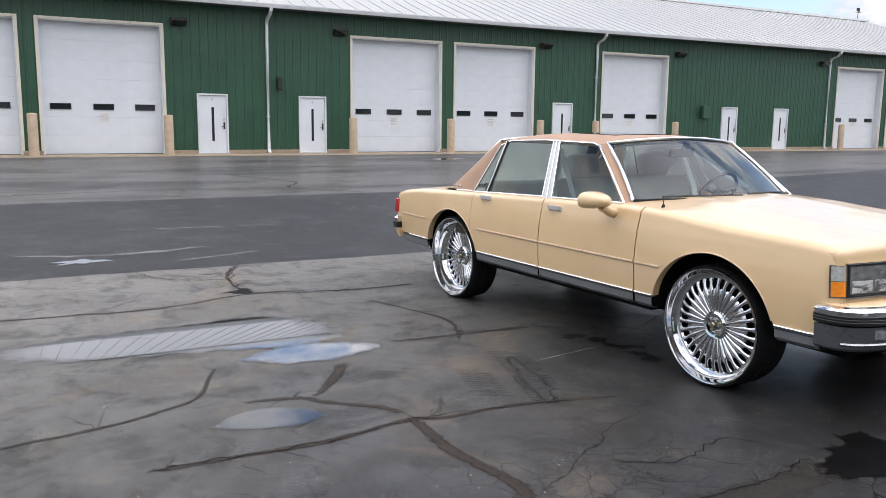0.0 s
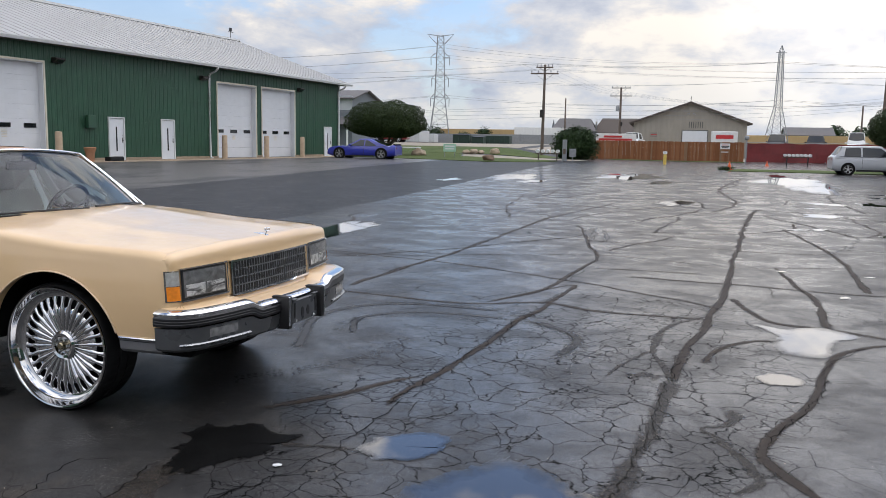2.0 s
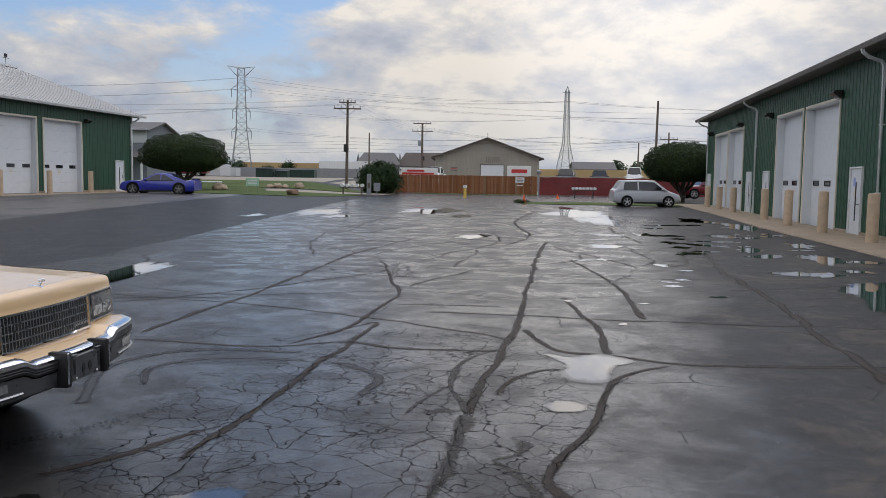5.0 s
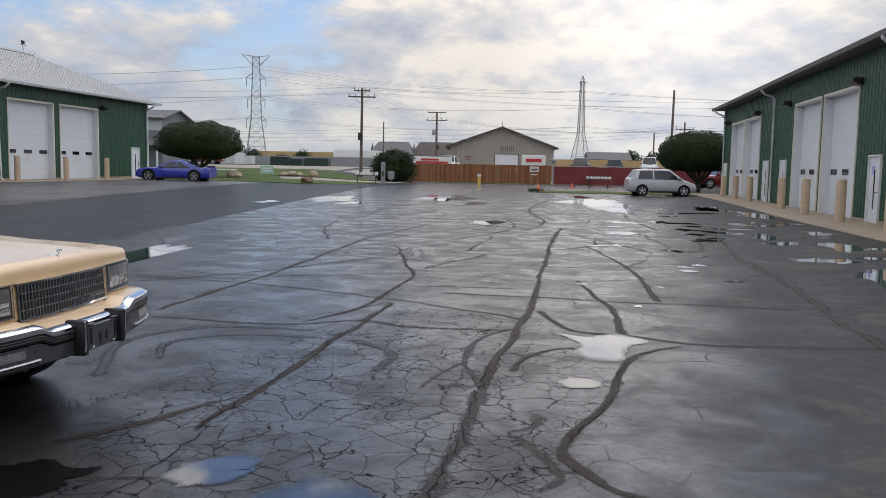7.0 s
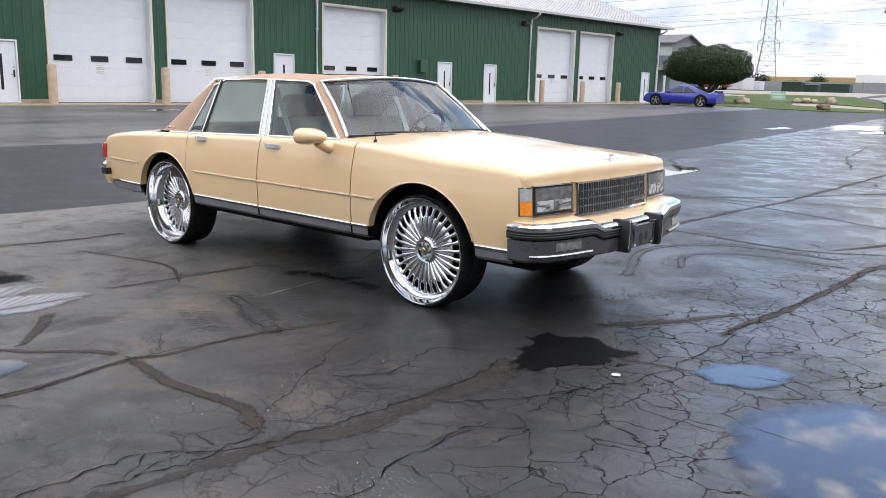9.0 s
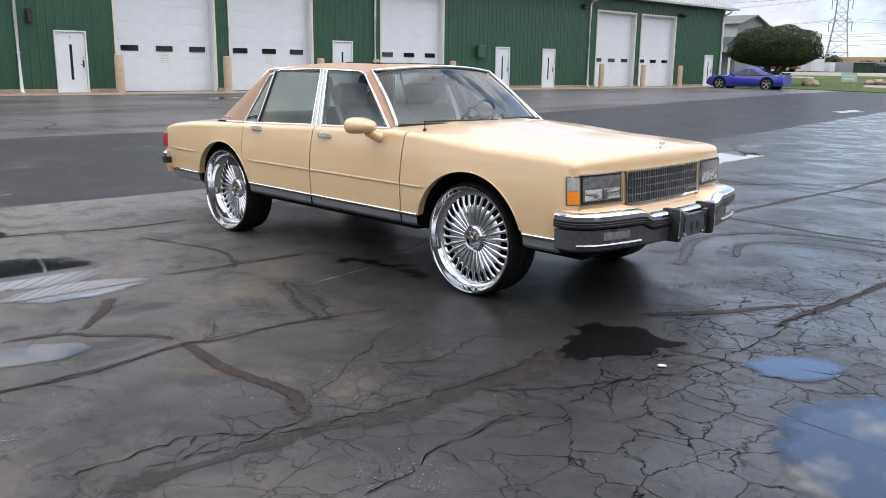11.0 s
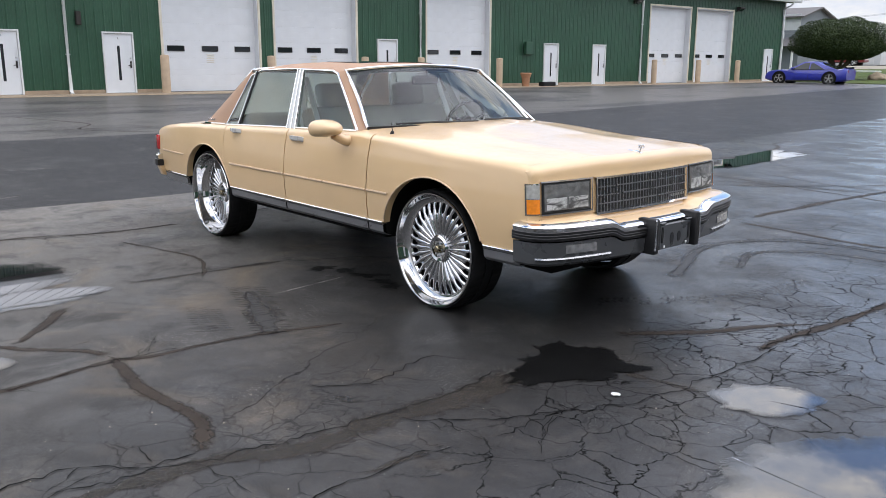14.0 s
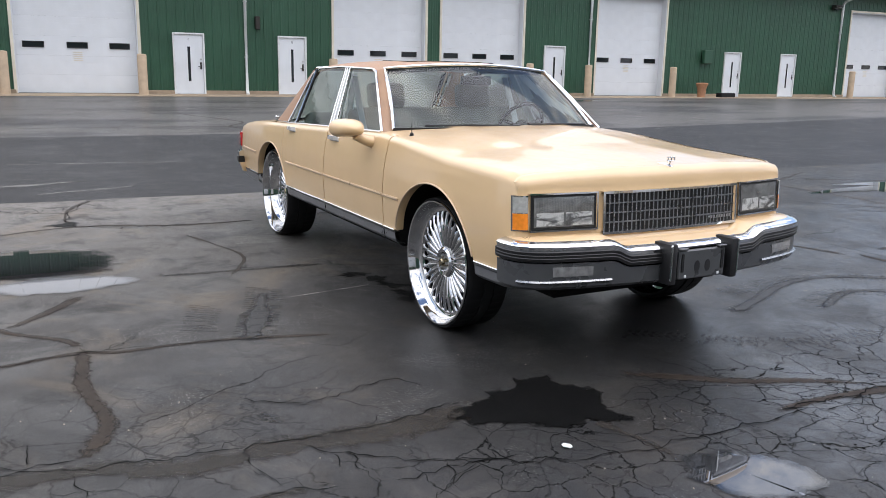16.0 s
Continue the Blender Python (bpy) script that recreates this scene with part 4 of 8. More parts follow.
def ring_tube(pts, r=0.010, sides=6):
    """A closed moulding through the given points."""
    return tube(bmesh.new(), pts + [pts[0], pts[1]], r, sides, cap=False)


def make_wheel_meshes(dish):
    """Meshes of a polished many-spoked wheel; the axle is y, its outer face looks to -y; dish: how deep the spokes sit."""
    me = {}
    tyre = [(0.350, 0.004), (0.362, -0.004), (0.368, 0.008), (0.372, 0.03), (0.372, 0.085), (0.366, 0.088), (0.366, 0.096), (0.373, 0.099), (0.373, 0.150), (0.366, 0.153), (0.366, 0.161), (0.372, 0.164), (0.372, 0.22), (0.367, 0.245), (0.355, 0.255), (0.34, 0.25)]
    bm = bmesh.new()
    sides, rows = 132, []
    for k, (r, h) in enumerate(tyre):
        ring = []
        for j in range(sides):
            rr = r - (0.0055 if (3 <= k <= 12 and j % 3 == 0 and k not in (7, 8)) else 0.0)
            a = 2 * math.pi * (j + (0.8 if k > 7 else 0.0) * (k - 7) * 0.25) / sides
            ring.append((math.cos(a) * rr, h, math.sin(a) * rr))
        rows.append(ring)
    grid(bm, rows, close=True)
    me["tyre"] = mesh_of("tyre", bm, M_RUBBER, 35)
    d = dish
    prof = [(0.351, 0.006), (0.3535, -0.006), (0.350, -0.012), (0.343, -0.010), (0.338, 0.0), (0.331, d * 0.45), (0.318, d * 0.85), (0.303, d + 0.002), (0.290, d + 0.004), (0.282, d + 0.016), (0.290, d + 0.05), (0.330, d + 0.06), (0.335, 0.245), (0.345, 0.25)]
    me["wheel"] = mesh_of("wheel", lathe(bmesh.new(), prof, 72, "y"), M_RIM, 40)
    # one spoke: a rounded finger that swells towards the rim
    bm = bmesh.new()
    rows = []
    for r, w, h in ((0.070, 0.0055, 0.010), (0.12, 0.0085, 0.002), (0.17, 0.0125, -0.004), (0.203, 0.0165, -0.005), (0.222, 0.0140, -0.004), (0.246, 0.0098, -0.001), (0.268, 0.0125, 0.003), (0.288, 0.0220, 0.008)):
        rows.append([(w * c, d + h - 0.010 * sn * (1 if sn > 0 else 0.3) + 0.006, r) for c, sn in ((-1, 0), (-0.72, 0.7), (0, 1), (0.72, 0.7), (1, 0), (0, -1.5))])
    grid(bm, rows, close=True)
    bmesh.ops.holes_fill(bm, edges=bm.edges, sides=8)
    me["spoke"] = mesh_of("spoke", bm, M_RIM, 50)
    # black disc added behind the spokes, its colour stands for the shade there
    me["brake_disc"] = mesh_of("brake_disc", lathe(bmesh.new(), [(0.0, d + 0.055), (0.20, d + 0.055), (0.31, d + 0.065), (0.31, d + 0.08), (0.0, d + 0.08)], 40, "y"), M_UNDER, 40)
    me["inner_disc"] = mesh_of("inner_disc", lathe(bmesh.new(), [(0.0, d + 0.010), (0.10, d + 0.008), (0.18, d + 0.002), (0.216, d + 0.002), (0.228, d + 0.012), (0.228, d + 0.03), (0.0, d + 0.03)], 48, "y"), M_RIM, 40)
    me["hub"] = mesh_of("hub", lathe(bmesh.new(), [(0.0, d + 0.012), (0.050, d + 0.012), (0.058, d - 0.012), (0.074, d - 0.016), (0.086, d - 0.006), (0.090, d + 0.02)], 40, "y"), M_RIM, 40)
    me["hub_cap"] = mesh_of("hub_cap", lathe(bmesh.new(), [(0.0, d - 0.032), (0.016, d - 0.032), (0.022, d - 0.026), (0.024, d + 0.014)], 20, "y"), M_BRASS, 40)
    me["lug_nut"] = mesh_of("lug_nut", lathe(bmesh.new(), [(0.0, d - 0.018), (0.007, d - 0.016), (0.009, d + 0.014)], 6, "y"), M_STEEL)
    return me


def add_wheel(car, me, x, y, side):
    turn = 0 if side < 0 else 180
    w = part("wheel", me["wheel"], None, car, "polished many-spoked alloy wheel with a deep lip", m=pose(x, y, R_TYRE, 0, 0, turn))
    part("tyre", me["tyre"], None, w, "low black tyre")
    part("brake_disc", me["brake_disc"], None, w)
    part("inner_disc", me["inner_disc"], None, w)
    part("hub", me["hub"], None, w)
    part("hub_cap", me["hub_cap"], None, w, "brass-coloured centre cap")
    for k in range(30):
        part("spoke", me["spoke"], None, w, m=Matrix.Rotation(2 * math.pi * k / 30, 4, "Y"))
    for k in range(6):
        a = 2 * math.pi * k / 6
        part("lug_nut", me["lug_nut"], None, w, m=pose(0.036 * math.cos(a), 0, 0.036 * math.sin(a)))
    return w


def quad_sheet(corners, n=8, m=6, bulge=0.0, axis=(0, 0, 1), thick=0.0):
    """A bowed sheet over four corners (a, b along the bottom, c, d along the top from the same sides)."""
    a, b, c, d = [Vector(p) for p in corners]
    ax = Vector(axis)
    bm = bmesh.new()
    rows = []
    for j in range(m + 1):
        v = j / m
        rows.append([(a.lerp(b, i / n)).lerp(c.lerp(d, i / n), v) + ax * (bulge * 4 * (i / n) * (1 - i / n) * (0.4 + 0.6 * 1)) for i in range(n + 1)])
    grid(bm, rows)
    if thick:
        bmesh.ops.recalc_face_normals(bm, faces=bm.faces)
        bmesh.ops.solidify(bm, geom=bm.faces[:], thickness=thick)
    return bm


def build_sedan():
    car = thing("sedan", "cream four-door sedan with a tan vinyl roof and huge polished wheels", "car", at=pose(-5.157, 4.329, 0.0, 0, 0, 2.5))
    front_w, rear_w = make_wheel_meshes(0.055), make_wheel_meshes(0.115)
    for s in (-1, 1):
        add_wheel(car, front_w, AX_F, s * 0.885, s)
        add_wheel(car, rear_w, AX_R, s * 0.905, s)
    # underbody and wheel housings
    ub = bmesh.new()
    box(ub, (-2.35, -0.60, 0.30), (2.20, 0.60, 0.80), 0.04)
    box(ub, (-0.98, -0.86, 0.36), (0.98, 0.86, 0.62), 0.02)
    box(ub, (-2.42, -0.84, 0.44), (-1.97, 0.84, 0.86), 0.02)
    box(ub, (1.98, -0.84, 0.46), (2.28, 0.84, 0.86), 0.02)
    part("underbody", ub, M_UNDER, car, "black underbody")
    part("exhaust", tube(bmesh.new(), [(-1.9, -0.55, 0.36), (-2.3, -0.60, 0.37), (-2.52, -0.64, 0.355)], 0.03, 12), M_DARKMETAL, car, smooth=40)
    for x in (AX_F, AX_R):
        part("axle", tube(bmesh.new(), [(x, -0.72, R_TYRE), (x, 0.72, R_TYRE)], 0.05, 10), M_UNDER, car, smooth=40)
    # body sides
    for s in (-1, 1):
        part("fender", side_panel(s, 0.905, 2.262), M_PAINT, car, smooth=40)
        d = part("front_door", side_panel(s, -0.128, 0.895), M_PAINT, car, smooth=40)
        r = part("rear_door", side_panel(s, -1.10, -0.138), M_PAINT, car, smooth=40)
        q = part("quarter_panel", side_panel(s, -2.545, -1.106), M_PAINT, car, smooth=40)
        for dd, x0, x1 in ((d, -0.05, 0.11), (r, -0.965, -0.82)):
            hb = bmesh.new()
            xc, zc = (x0 + x1) / 2, 0.953
            y = side_y(xc, zc)
            box(hb, (x0, -0.014, zc - 0.018), (x1, 0.004, zc + 0.018), 0.006, m=pose(0, s * y, 0))
            tube(hb, [(x0 + 0.01, s * (y + 0.006), zc + 0.006), (x0 + 0.025, s * (y + 0.026), zc + 0.008), (x1 - 0.025, s * (y + 0.026), zc + 0.008), (x1 - 0.01, s * (y + 0.006), zc + 0.006)], 0, flat=(0.010, 0.013))
            part("door_handle", hb, M_BRIGHT, dd, "chrome pull handle")
        part("keyhole", lathe(bmesh.new(), [(0.0, -0.006), (0.010, -0.005), (0.012, 0.004)], 12, "y", m=pose(-0.05, s * side_y(0, 0.95), 0.958) @ Matrix.Scale(-s, 4, (0, 1, 0))), M_CHROME, d)
        # mouldings
        for x0, x1 in ((-2.42, -1.885), (-0.985, -0.142), (-0.124, 0.892), (0.908, 1.125)):
            part("side_moulding", strip_along(s, x0, x1, 0.684, 0.015, 0.010), M_PAINT if x0 > 5 else M_CREAMTRIM, car, "thin bright-edged moulding")
        for x0, x1 in ((-2.42, -1.872), (-1.005, -0.142), (-0.124, 0.892), (0.908, 1.060), (1.972, 2.225)):
            part("sill_moulding", strip_along(s, x0, x1, 0.490, 0.010, 0.012), M_CHROME, car, "thin chrome moulding")
            part("sill_line", strip_along(s, x0, x1, 0.477, 0.010, 0.010), M_BLACK, car)
            bm = bmesh.new()
            rows = []
            for i in range(13):
                x = x0 + (x1 - x0) * i / 12
                lo = 0.405 if x0 > -1.9 else 0.40
                lean = 0.0 if abs(x) < 1.9 else 0.04
                rows.append([(x, s * (side_y(x, 0.44) - 0.06), lo - 0.004), (x, s * (side_y(x, 0.42) - 0.012), lo), (x, s * (side_y(x, 0.45) + 0.004), lo + 0.02), (x, s * (side_y(x, 0.47) + 0.006), 0.474), (x, s * (side_y(x, 0.47) - 0.03), 0.478)])
            grid(bm, rows)
            part("rocker_panel", bm, M_GREYTRIM, car, "satin grey lower panel", smooth=30)
        # bright lips round the wheel openings
        for ax, rx, cz, lo in ((ARCH_F, 0.455, 0.40, 0.485), (ARCH_R, 0.440, 0.385, 0.485)):
            pts = []
            for i in range(49):
                a = math.pi * i / 48
                x, z = ax - rx * math.cos(a), cz + 0.425 * math.sin(a)
                if z >= lo:
                    pts.append((x, s * (side_y(x, z) + 0.003), z))
            part("arch_moulding", tube(bmesh.new(), pts, 0.0055, 6), M_CREAMTRIM, car, "bright wheel-arch moulding", smooth=60)
            bm = bmesh.new()
            rows = []
            for i in range(33):
                a = math.pi * i / 32
                x, z = ax - (rx + 0.012) * math.cos(a), cz + 0.435 * math.sin(a)
                rows.append([(x, s * (side_y(x, max(0.4, z)) - 0.02), z), (x, s * 0.58, z)])
            grid(bm, rows)
            part("wheel_housing", bm, M_UNDER, car)
        # door mirror, on the near side only
        if s > 0:
            continue
        mm = bmesh.new()
        rows = []
        for i in range(9):
            t = i / 8
            x = 0.735 - 0.16 * t
            r = (0.35 + 0.65 * math.sin(math.pi * min(0.62, 0.08 + 0.54 * t) / 1.24 * 1.0)) if i else 0.12
            ring = []
            for k in range(16):
                a = 2 * math.pi * k / 16
                cy, cz2 = math.cos(a), math.sin(a)
                ring.append((x, s * (1.065 + 0.112 * r * math.copysign(abs(cy) ** 0.7, cy)), 1.066 + 0.058 * r * math.copysign(abs(cz2) ** 0.8, cz2)))
            rows.append(ring)
        grid(mm, rows, close=True)
        bmesh.ops.holes_fill(mm, edges=mm.edges, sides=20)
        tube(mm, [(0.65, s * 0.89, 0.975), (0.65, s * 0.955, 0.99), (0.65, s * 1.03, 1.025)], [0.042, 0.034, 0.030], 10)
        mir = part("door_mirror", mm, M_PAINT, car, "cream streamlined door mirror", smooth=50)
        part("mirror_glass", boxed((0.563, -0.085, -0.04), (0.574, 0.085, 0.04), 0.01, m=pose(0, s * 1.065, 1.066)), M_CHROME, mir)
    # hood
    bm = bmesh.new()
    rows = []
    for i in range(33):
        t = i / 32
        row = []
        for j in range(25):
            v = -1 + 2 * j / 24
            back = 0.87 - 0.21 * v * v
            nose = face_x(v * 0.84) - 0.085
            x = back + (nose - back) * t
            yw = side_y(x, lerp_table(TOP, x) - 0.05) - 0.050
            zt = lerp_table(TOP, x)
            crown = (0.046 - 0.026 * t * t) * (1 - v * v)
            ridge = 0.010 * math.exp(-((abs(v) - 0.46) / 0.05) ** 2) * (1 - 0.4 * t)
            row.append((x, v * yw, zt + crown + ridge + 0.0015 - (0.006 if j in (0, 24) else 0.0) - 2.4 * max(0.0, x - 2.17) ** 2 * abs(v) ** 8))
        rows.append(row)
    edge = rows[32]
    rows.append([(p[0] - 0.002, p[1], p[2] - 0.03) for p in edge])
    grid(bm, rows)
    part("hood", bm, M_PAINT, car, smooth=50)
    # header and nose panel in one piece: it carries the hood's line forward and rolls down to the lamps
    def top_edge(y):
        a = abs(y)
        if a <= edge[-1][1]:
            for p, q in zip(edge, edge[1:]):
                if p[1] <= y <= q[1]:
                    t = (y - p[1]) / (q[1] - p[1])
                    return p[0] + (q[0] - p[0]) * t + 0.003, p[2] + (q[2] - p[2]) * t
        xe = 2.240
        zt = lerp_table(TOP, xe) - 2.4 * (xe - 2.17) ** 2
        y_in = side_y(xe, zt - 0.05) - 0.055
        c = min(1.0, max(0.0, (a - y_in) / 0.055))
        return xe, zt - 0.05 + 0.05 * math.sqrt(1 - c * c)

    bm = bmesh.new()
    rows = []
    for i in range(65):
        v = -1 + 2 * i / 64
        v = math.copysign(1 - (1 - abs(v)) ** 1.25, v)
        y = v * side_y(2.262, 0.876)
        xb, zb = top_edge(y)
        zf = 0.874
        xf = face_x(y) - 0.06 * (zf - 0.70)
        zb = max(zb, zf + 0.012)
        col = [(xb, y, zb - 0.03), (xb, y, zb)]
        for k in range(1, 11):
            a = math.pi / 2 * k / 10
            col.append((xb + (xf - xb) * math.sin(a) ** 0.72, y, zf + (zb - zf) * math.cos(a) ** 0.72 if k < 10 else zf))
        for z in (0.855, 0.80, 0.75, 0.70, 0.655):
            yy = v * side_y(2.262, z)
            col.append((face_x(yy) - 0.06 * (z - 0.70), yy, z))
        yy = v * side_y(2.262, 0.64)
        col += [(face_x(yy) + 0.02, yy, 0.64), (face_x(yy) + 0.025, yy, 0.56)]
        rows.append(col)
    rows = [[(x - 0.06, y * 0.997, z) for x, y, z in rows[0]]] + rows + [[(x - 0.06, y * 0.997, z) for x, y, z in rows[-1]]]
    grid(bm, rows)
    nose = part("nose_panel", bm, M_PAINT, car, smooth=50)
    # grille: dark backing, chrome frame and many slim bars
    g = part("grille", face_patch(-0.44, 0.44, 0.676, 0.862, 0.006, n=12), M_BLACK, car, "dark grille with slim grey bars in a chrome frame")
    for y0, y1, z0, z1 in ((-0.452, 0.452, 0.862, 0.874), (-0.452, 0.452, 0.664, 0.677), (-0.453, -0.440, 0.677, 0.862), (0.440, 0.453, 0.677, 0.862)):
        part("grille_frame", face_patch(y0, y1, z0, z1, 0.020, 0.03, 16 if y1 - y0 > 0.1 else 1), M_CHROME, g, "chrome frame")
    for k in range(1, 33):
        y = -0.44 + 0.88 * k / 33
        part("grille_bar", face_patch(y - 0.0035, y + 0.0035, 0.677, 0.861, 0.016, 0.014, 1), M_GRILLE, g)
    for z in (0.721, 0.768, 0.815):
        part("grille_bar", face_patch(-0.44, 0.44, z - 0.003, z + 0.003, 0.013, 0.01, 16), M_GRILLE, g)
    nb = bmesh.new()
    for k in range(9):
        y = -0.235 - 0.020 * k + 0.635
        b2 = face_patch(y - 0.007, y + 0.006, 0.700, 0.714, 0.0185, 0.004, 1)
        me = bpy.data.meshes.new("t")
        b2.to_mesh(me)
        b2.free()
        nb.from_mesh(me)
        bpy.data.meshes.remove(me)
    part("nameplate", nb, M_STEEL, g, "small row of plain bars")
    for s in (-1, 1):
        def fp(a, b, *r, **k):
            return face_patch(min(s * a, s * b), max(s * a, s * b), *r, **k)
        h = part("headlamp", fp(0.485, 0.835, 0.700, 0.868, 0.008), M_BLACK, car, "rectangular composite headlamp in a black bezel")
        part("lamp_backing", fp(0.500, 0.820, 0.714, 0.856, 0.0115), M_LAMP, h, "grey fluted backing")
        for y0, y1 in ((0.512, 0.654), (0.666, 0.808)):
            part("reflector", fp(y0, y1, 0.720, 0.782, 0.0145, n=4), M_REFLECTOR, h, "reflector with bright smears painted in its colour")
        ln = part("lamp_lens", fp(0.498, 0.822, 0.712, 0.858, 0.030, depth=0.003), M_LAMPGLASS, h, "clear glass lens")
        ln.visible_shadow = False
        for y0, y1, z0, z1 in ((0.477, 0.843, 0.868, 0.876), (0.477, 0.843, 0.692, 0.700), (0.477, 0.485, 0.700, 0.868)):
            part("lamp_trim", fp(y0, y1, z0, z1, 0.015, n=6), M_CHROME, h)
        mk = part("marker_lamp", fp(0.846, 0.911, 0.698, 0.866, 0.008, n=6), M_CHROME, car, "corner marker lamp in a chrome surround")
        part("clear_lens", fp(0.851, 0.908, 0.785, 0.860, 0.014, n=6), M_CLEARLENS, mk, "pale clear lens")
        part("amber_lens", fp(0.851, 0.908, 0.705, 0.782, 0.014, n=6), M_AMBER, mk, "amber turn signal lens")
    # front bumper
    bp = part("front_bumper", swept_band(lambda y: [(-0.06, top_of_bumper(y) - 0.004), (-0.026, top_of_bumper(y) + 0.002), (-0.006, top_of_bumper(y) - 0.002), (0.012, top_of_bumper(y) - 0.009), (0.021, top_of_bumper(y) - 0.017), (0.017, top_of_bumper(y) - 0.035), (-0.04, top_of_bumper(y) - 0.04)], BUMPER_FULL), M_CHROME, car, "chrome bumper with a black rubbing strip", smooth=40)
    part("bumper_filler", swept_band(lambda y: [(-0.20, top_of_bumper(y) + 0.012), (-0.040, top_of_bumper(y) + 0.004), (-0.026, top_of_bumper(y) - 0.006), (-0.20, top_of_bumper(y) - 0.02)], BUMPER_FULL), M_PAINT, bp, "cream filler strip behind the chrome", smooth=40)
    part("rub_strip", swept_band(lambda y: [(-0.05, top_of_bumper(y) - 0.036), (0.018, top_of_bumper(y) - 0.036), (0.026, top_of_bumper(y) - 0.041), (0.0245, top_of_bumper(y) - 0.054), (0.0265, top_of_bumper(y) - 0.057), (0.0245, top_of_bumper(y) - 0.068), (0.0265, top_of_bumper(y) - 0.071), (0.022, top_of_bumper(y) - 0.086), (-0.05, top_of_bumper(y) - 0.094)], BUMPER_FULL), M_BLACK, bp, "ribbed black rubbing strip", smooth=25)
    part("valance", swept_band(lambda y: [(-0.10, top_of_bumper(y) - 0.095), (0.014, top_of_bumper(y) - 0.095), (0.012, 0.50), (0.010, 0.455), (-0.006, 0.440), (-0.12, 0.436)], BUMPER_FULL), M_BUMPERGREY, bp, "satin grey lower valance", smooth=25)
    for s in (-1, 1):
        c0, c1 = sorted((s * 0.57, s * 0.82))
        part("fog_lamp", swept_band(lambda y: [(-0.01, 0.504), (0.017, 0.506), (0.017, 0.530), (0.015, 0.552), (-0.01, 0.552)], BUMPER_FULL, clip=(c0, c1)), M_FOG, bp, "slim clear lamp lens")
        c0, c1 = sorted((s * 0.50, s * 0.935))
        part("lower_trim", swept_band(lambda y: [(-0.01, 0.472), (0.020, 0.473), (0.027, 0.480), (0.020, 0.487), (-0.01, 0.488)], BUMPER_FULL, clip=(c0, c1)), M_GRILLE, bp, "bright strip below the lamp")
        gb = boxed((2.50, -0.024, 0.438), (2.622, 0.024, 0.640), 0.010, m=pose(0, s * 0.205, 0), seg=2)
        gd = part("bumper_guard", gb, M_BLACK, bp, "black upright bumper guard", smooth=40)
        part("guard_cap", boxed((2.617, -0.021, 0.460), (2.628, -0.012, 0.638), 0.003, m=pose(0, s * 0.205 + (0.033 if s > 0 else 0.0), 0)), M_CHROME, gd)
    pb = bmesh.new()
    box(pb, (2.585, -0.155, 0.455), (2.605, 0.155, 0.600), 0.006)
    box(pb, (2.59, -0.155, 0.600), (2.612, -0.10, 0.612), 0.004)
    box(pb, (2.59, 0.10, 0.600), (2.612, 0.155, 0.612), 0.004)
    pl = part("plate_bracket", pb, M_BUMPERGREY, bp, "empty grey front plate bracket")
    for y in (-0.035, 0.035):
        part("slot", lathe(bmesh.new(), [(0.0, 0.003), (0.018, 0.003), (0.018, -0.004)], 14, m=pose(2.604, y, 0.515, 0, 90) @ Matrix.Diagonal((1.7, 1, 1, 1))), M_BLACK, pl)
    for y in (-0.11, 0.11):
        part("bolt", boxed((2.604, y - 0.007, 0.463), (2.609, y + 0.007, 0.477), 0.002), M_GUTTER, pl)
        part("slot", boxed((2.6035, y * 1.2 - 0.008, 0.49), (2.607, y * 1.2 + 0.008, 0.585), 0.004), M_BLACK, pl)
    # hood ornament
    ob = bmesh.new()
    tube(ob, [(2.245, 0, 0.972), (2.325, 0, 0.984), (2.335, 0, 1.004)], [0.016, 0.007, 0.004], 8)
    lathe(ob, [(0.0, 0.0), (0.03, 0.0), (0.022, 0.006), (0.0, 0.008)], 12, m=pose(2.315, 0, 0.974))
    for lo, hi in (((-0.021, -0.011), (0.021, -0.007)), ((-0.021, 0.007), (0.021, 0.011)), ((-0.021, -0.007), (-0.016, 0.007)), ((0.016, -0.007), (0.021, 0.007)), ((-0.003, -0.007), (0.003, 0.007))):
        box(ob, (2.332, lo[0] * 1.2, 1.013 + lo[1]), (2.342, hi[0] * 1.2, 1.013 + hi[1]), 0.0015)
    part("hood_ornament", ob, M_CHROME, car, "small chrome hood ornament on a stem", smooth=35)
    an = tube(bmesh.new(), [(0.98, -0.80, 1.035), (0.985, -0.80, 1.06)], [0.016, 0.009], 10)
    tube(an, [(0.985, -0.80, 1.06), (0.975, -0.80, 1.115)], 0.003, 6)
    part("antenna_stub", an, M_BLACK, car)
    # rear: deck lid, tail panel, lamps and bumper
    bm = bmesh.new()
    rows = []
    for i in range(17):
        t = i / 16
        row = []
        for j in range(17):
            v = -1 + 2 * j / 16
            x = -1.80 + 0.10 * v * v - (0.735 + 0.10 * v * v) * t
            yw = side_y(x, lerp_table(TOP, x) - 0.05) - 0.058
            row.append((x, v * yw, lerp_table(TOP, x) + 0.022 * (1 - v * v) - 0.05 * max(0, (t - 0.9) / 0.1) ** 2))
        rows.append(row)
    for x, z in ((-2.555, 0.80), (-2.57, 0.66), (-2.545, 0.50)):
        rows.append([(x, (-1 + 2 * j / 16) * (side_y(-2.45, z) - 0.02), z) for j in range(17)])
    grid(bm, rows)
    part("deck_lid", bm, M_PAINT, car, smooth=35)
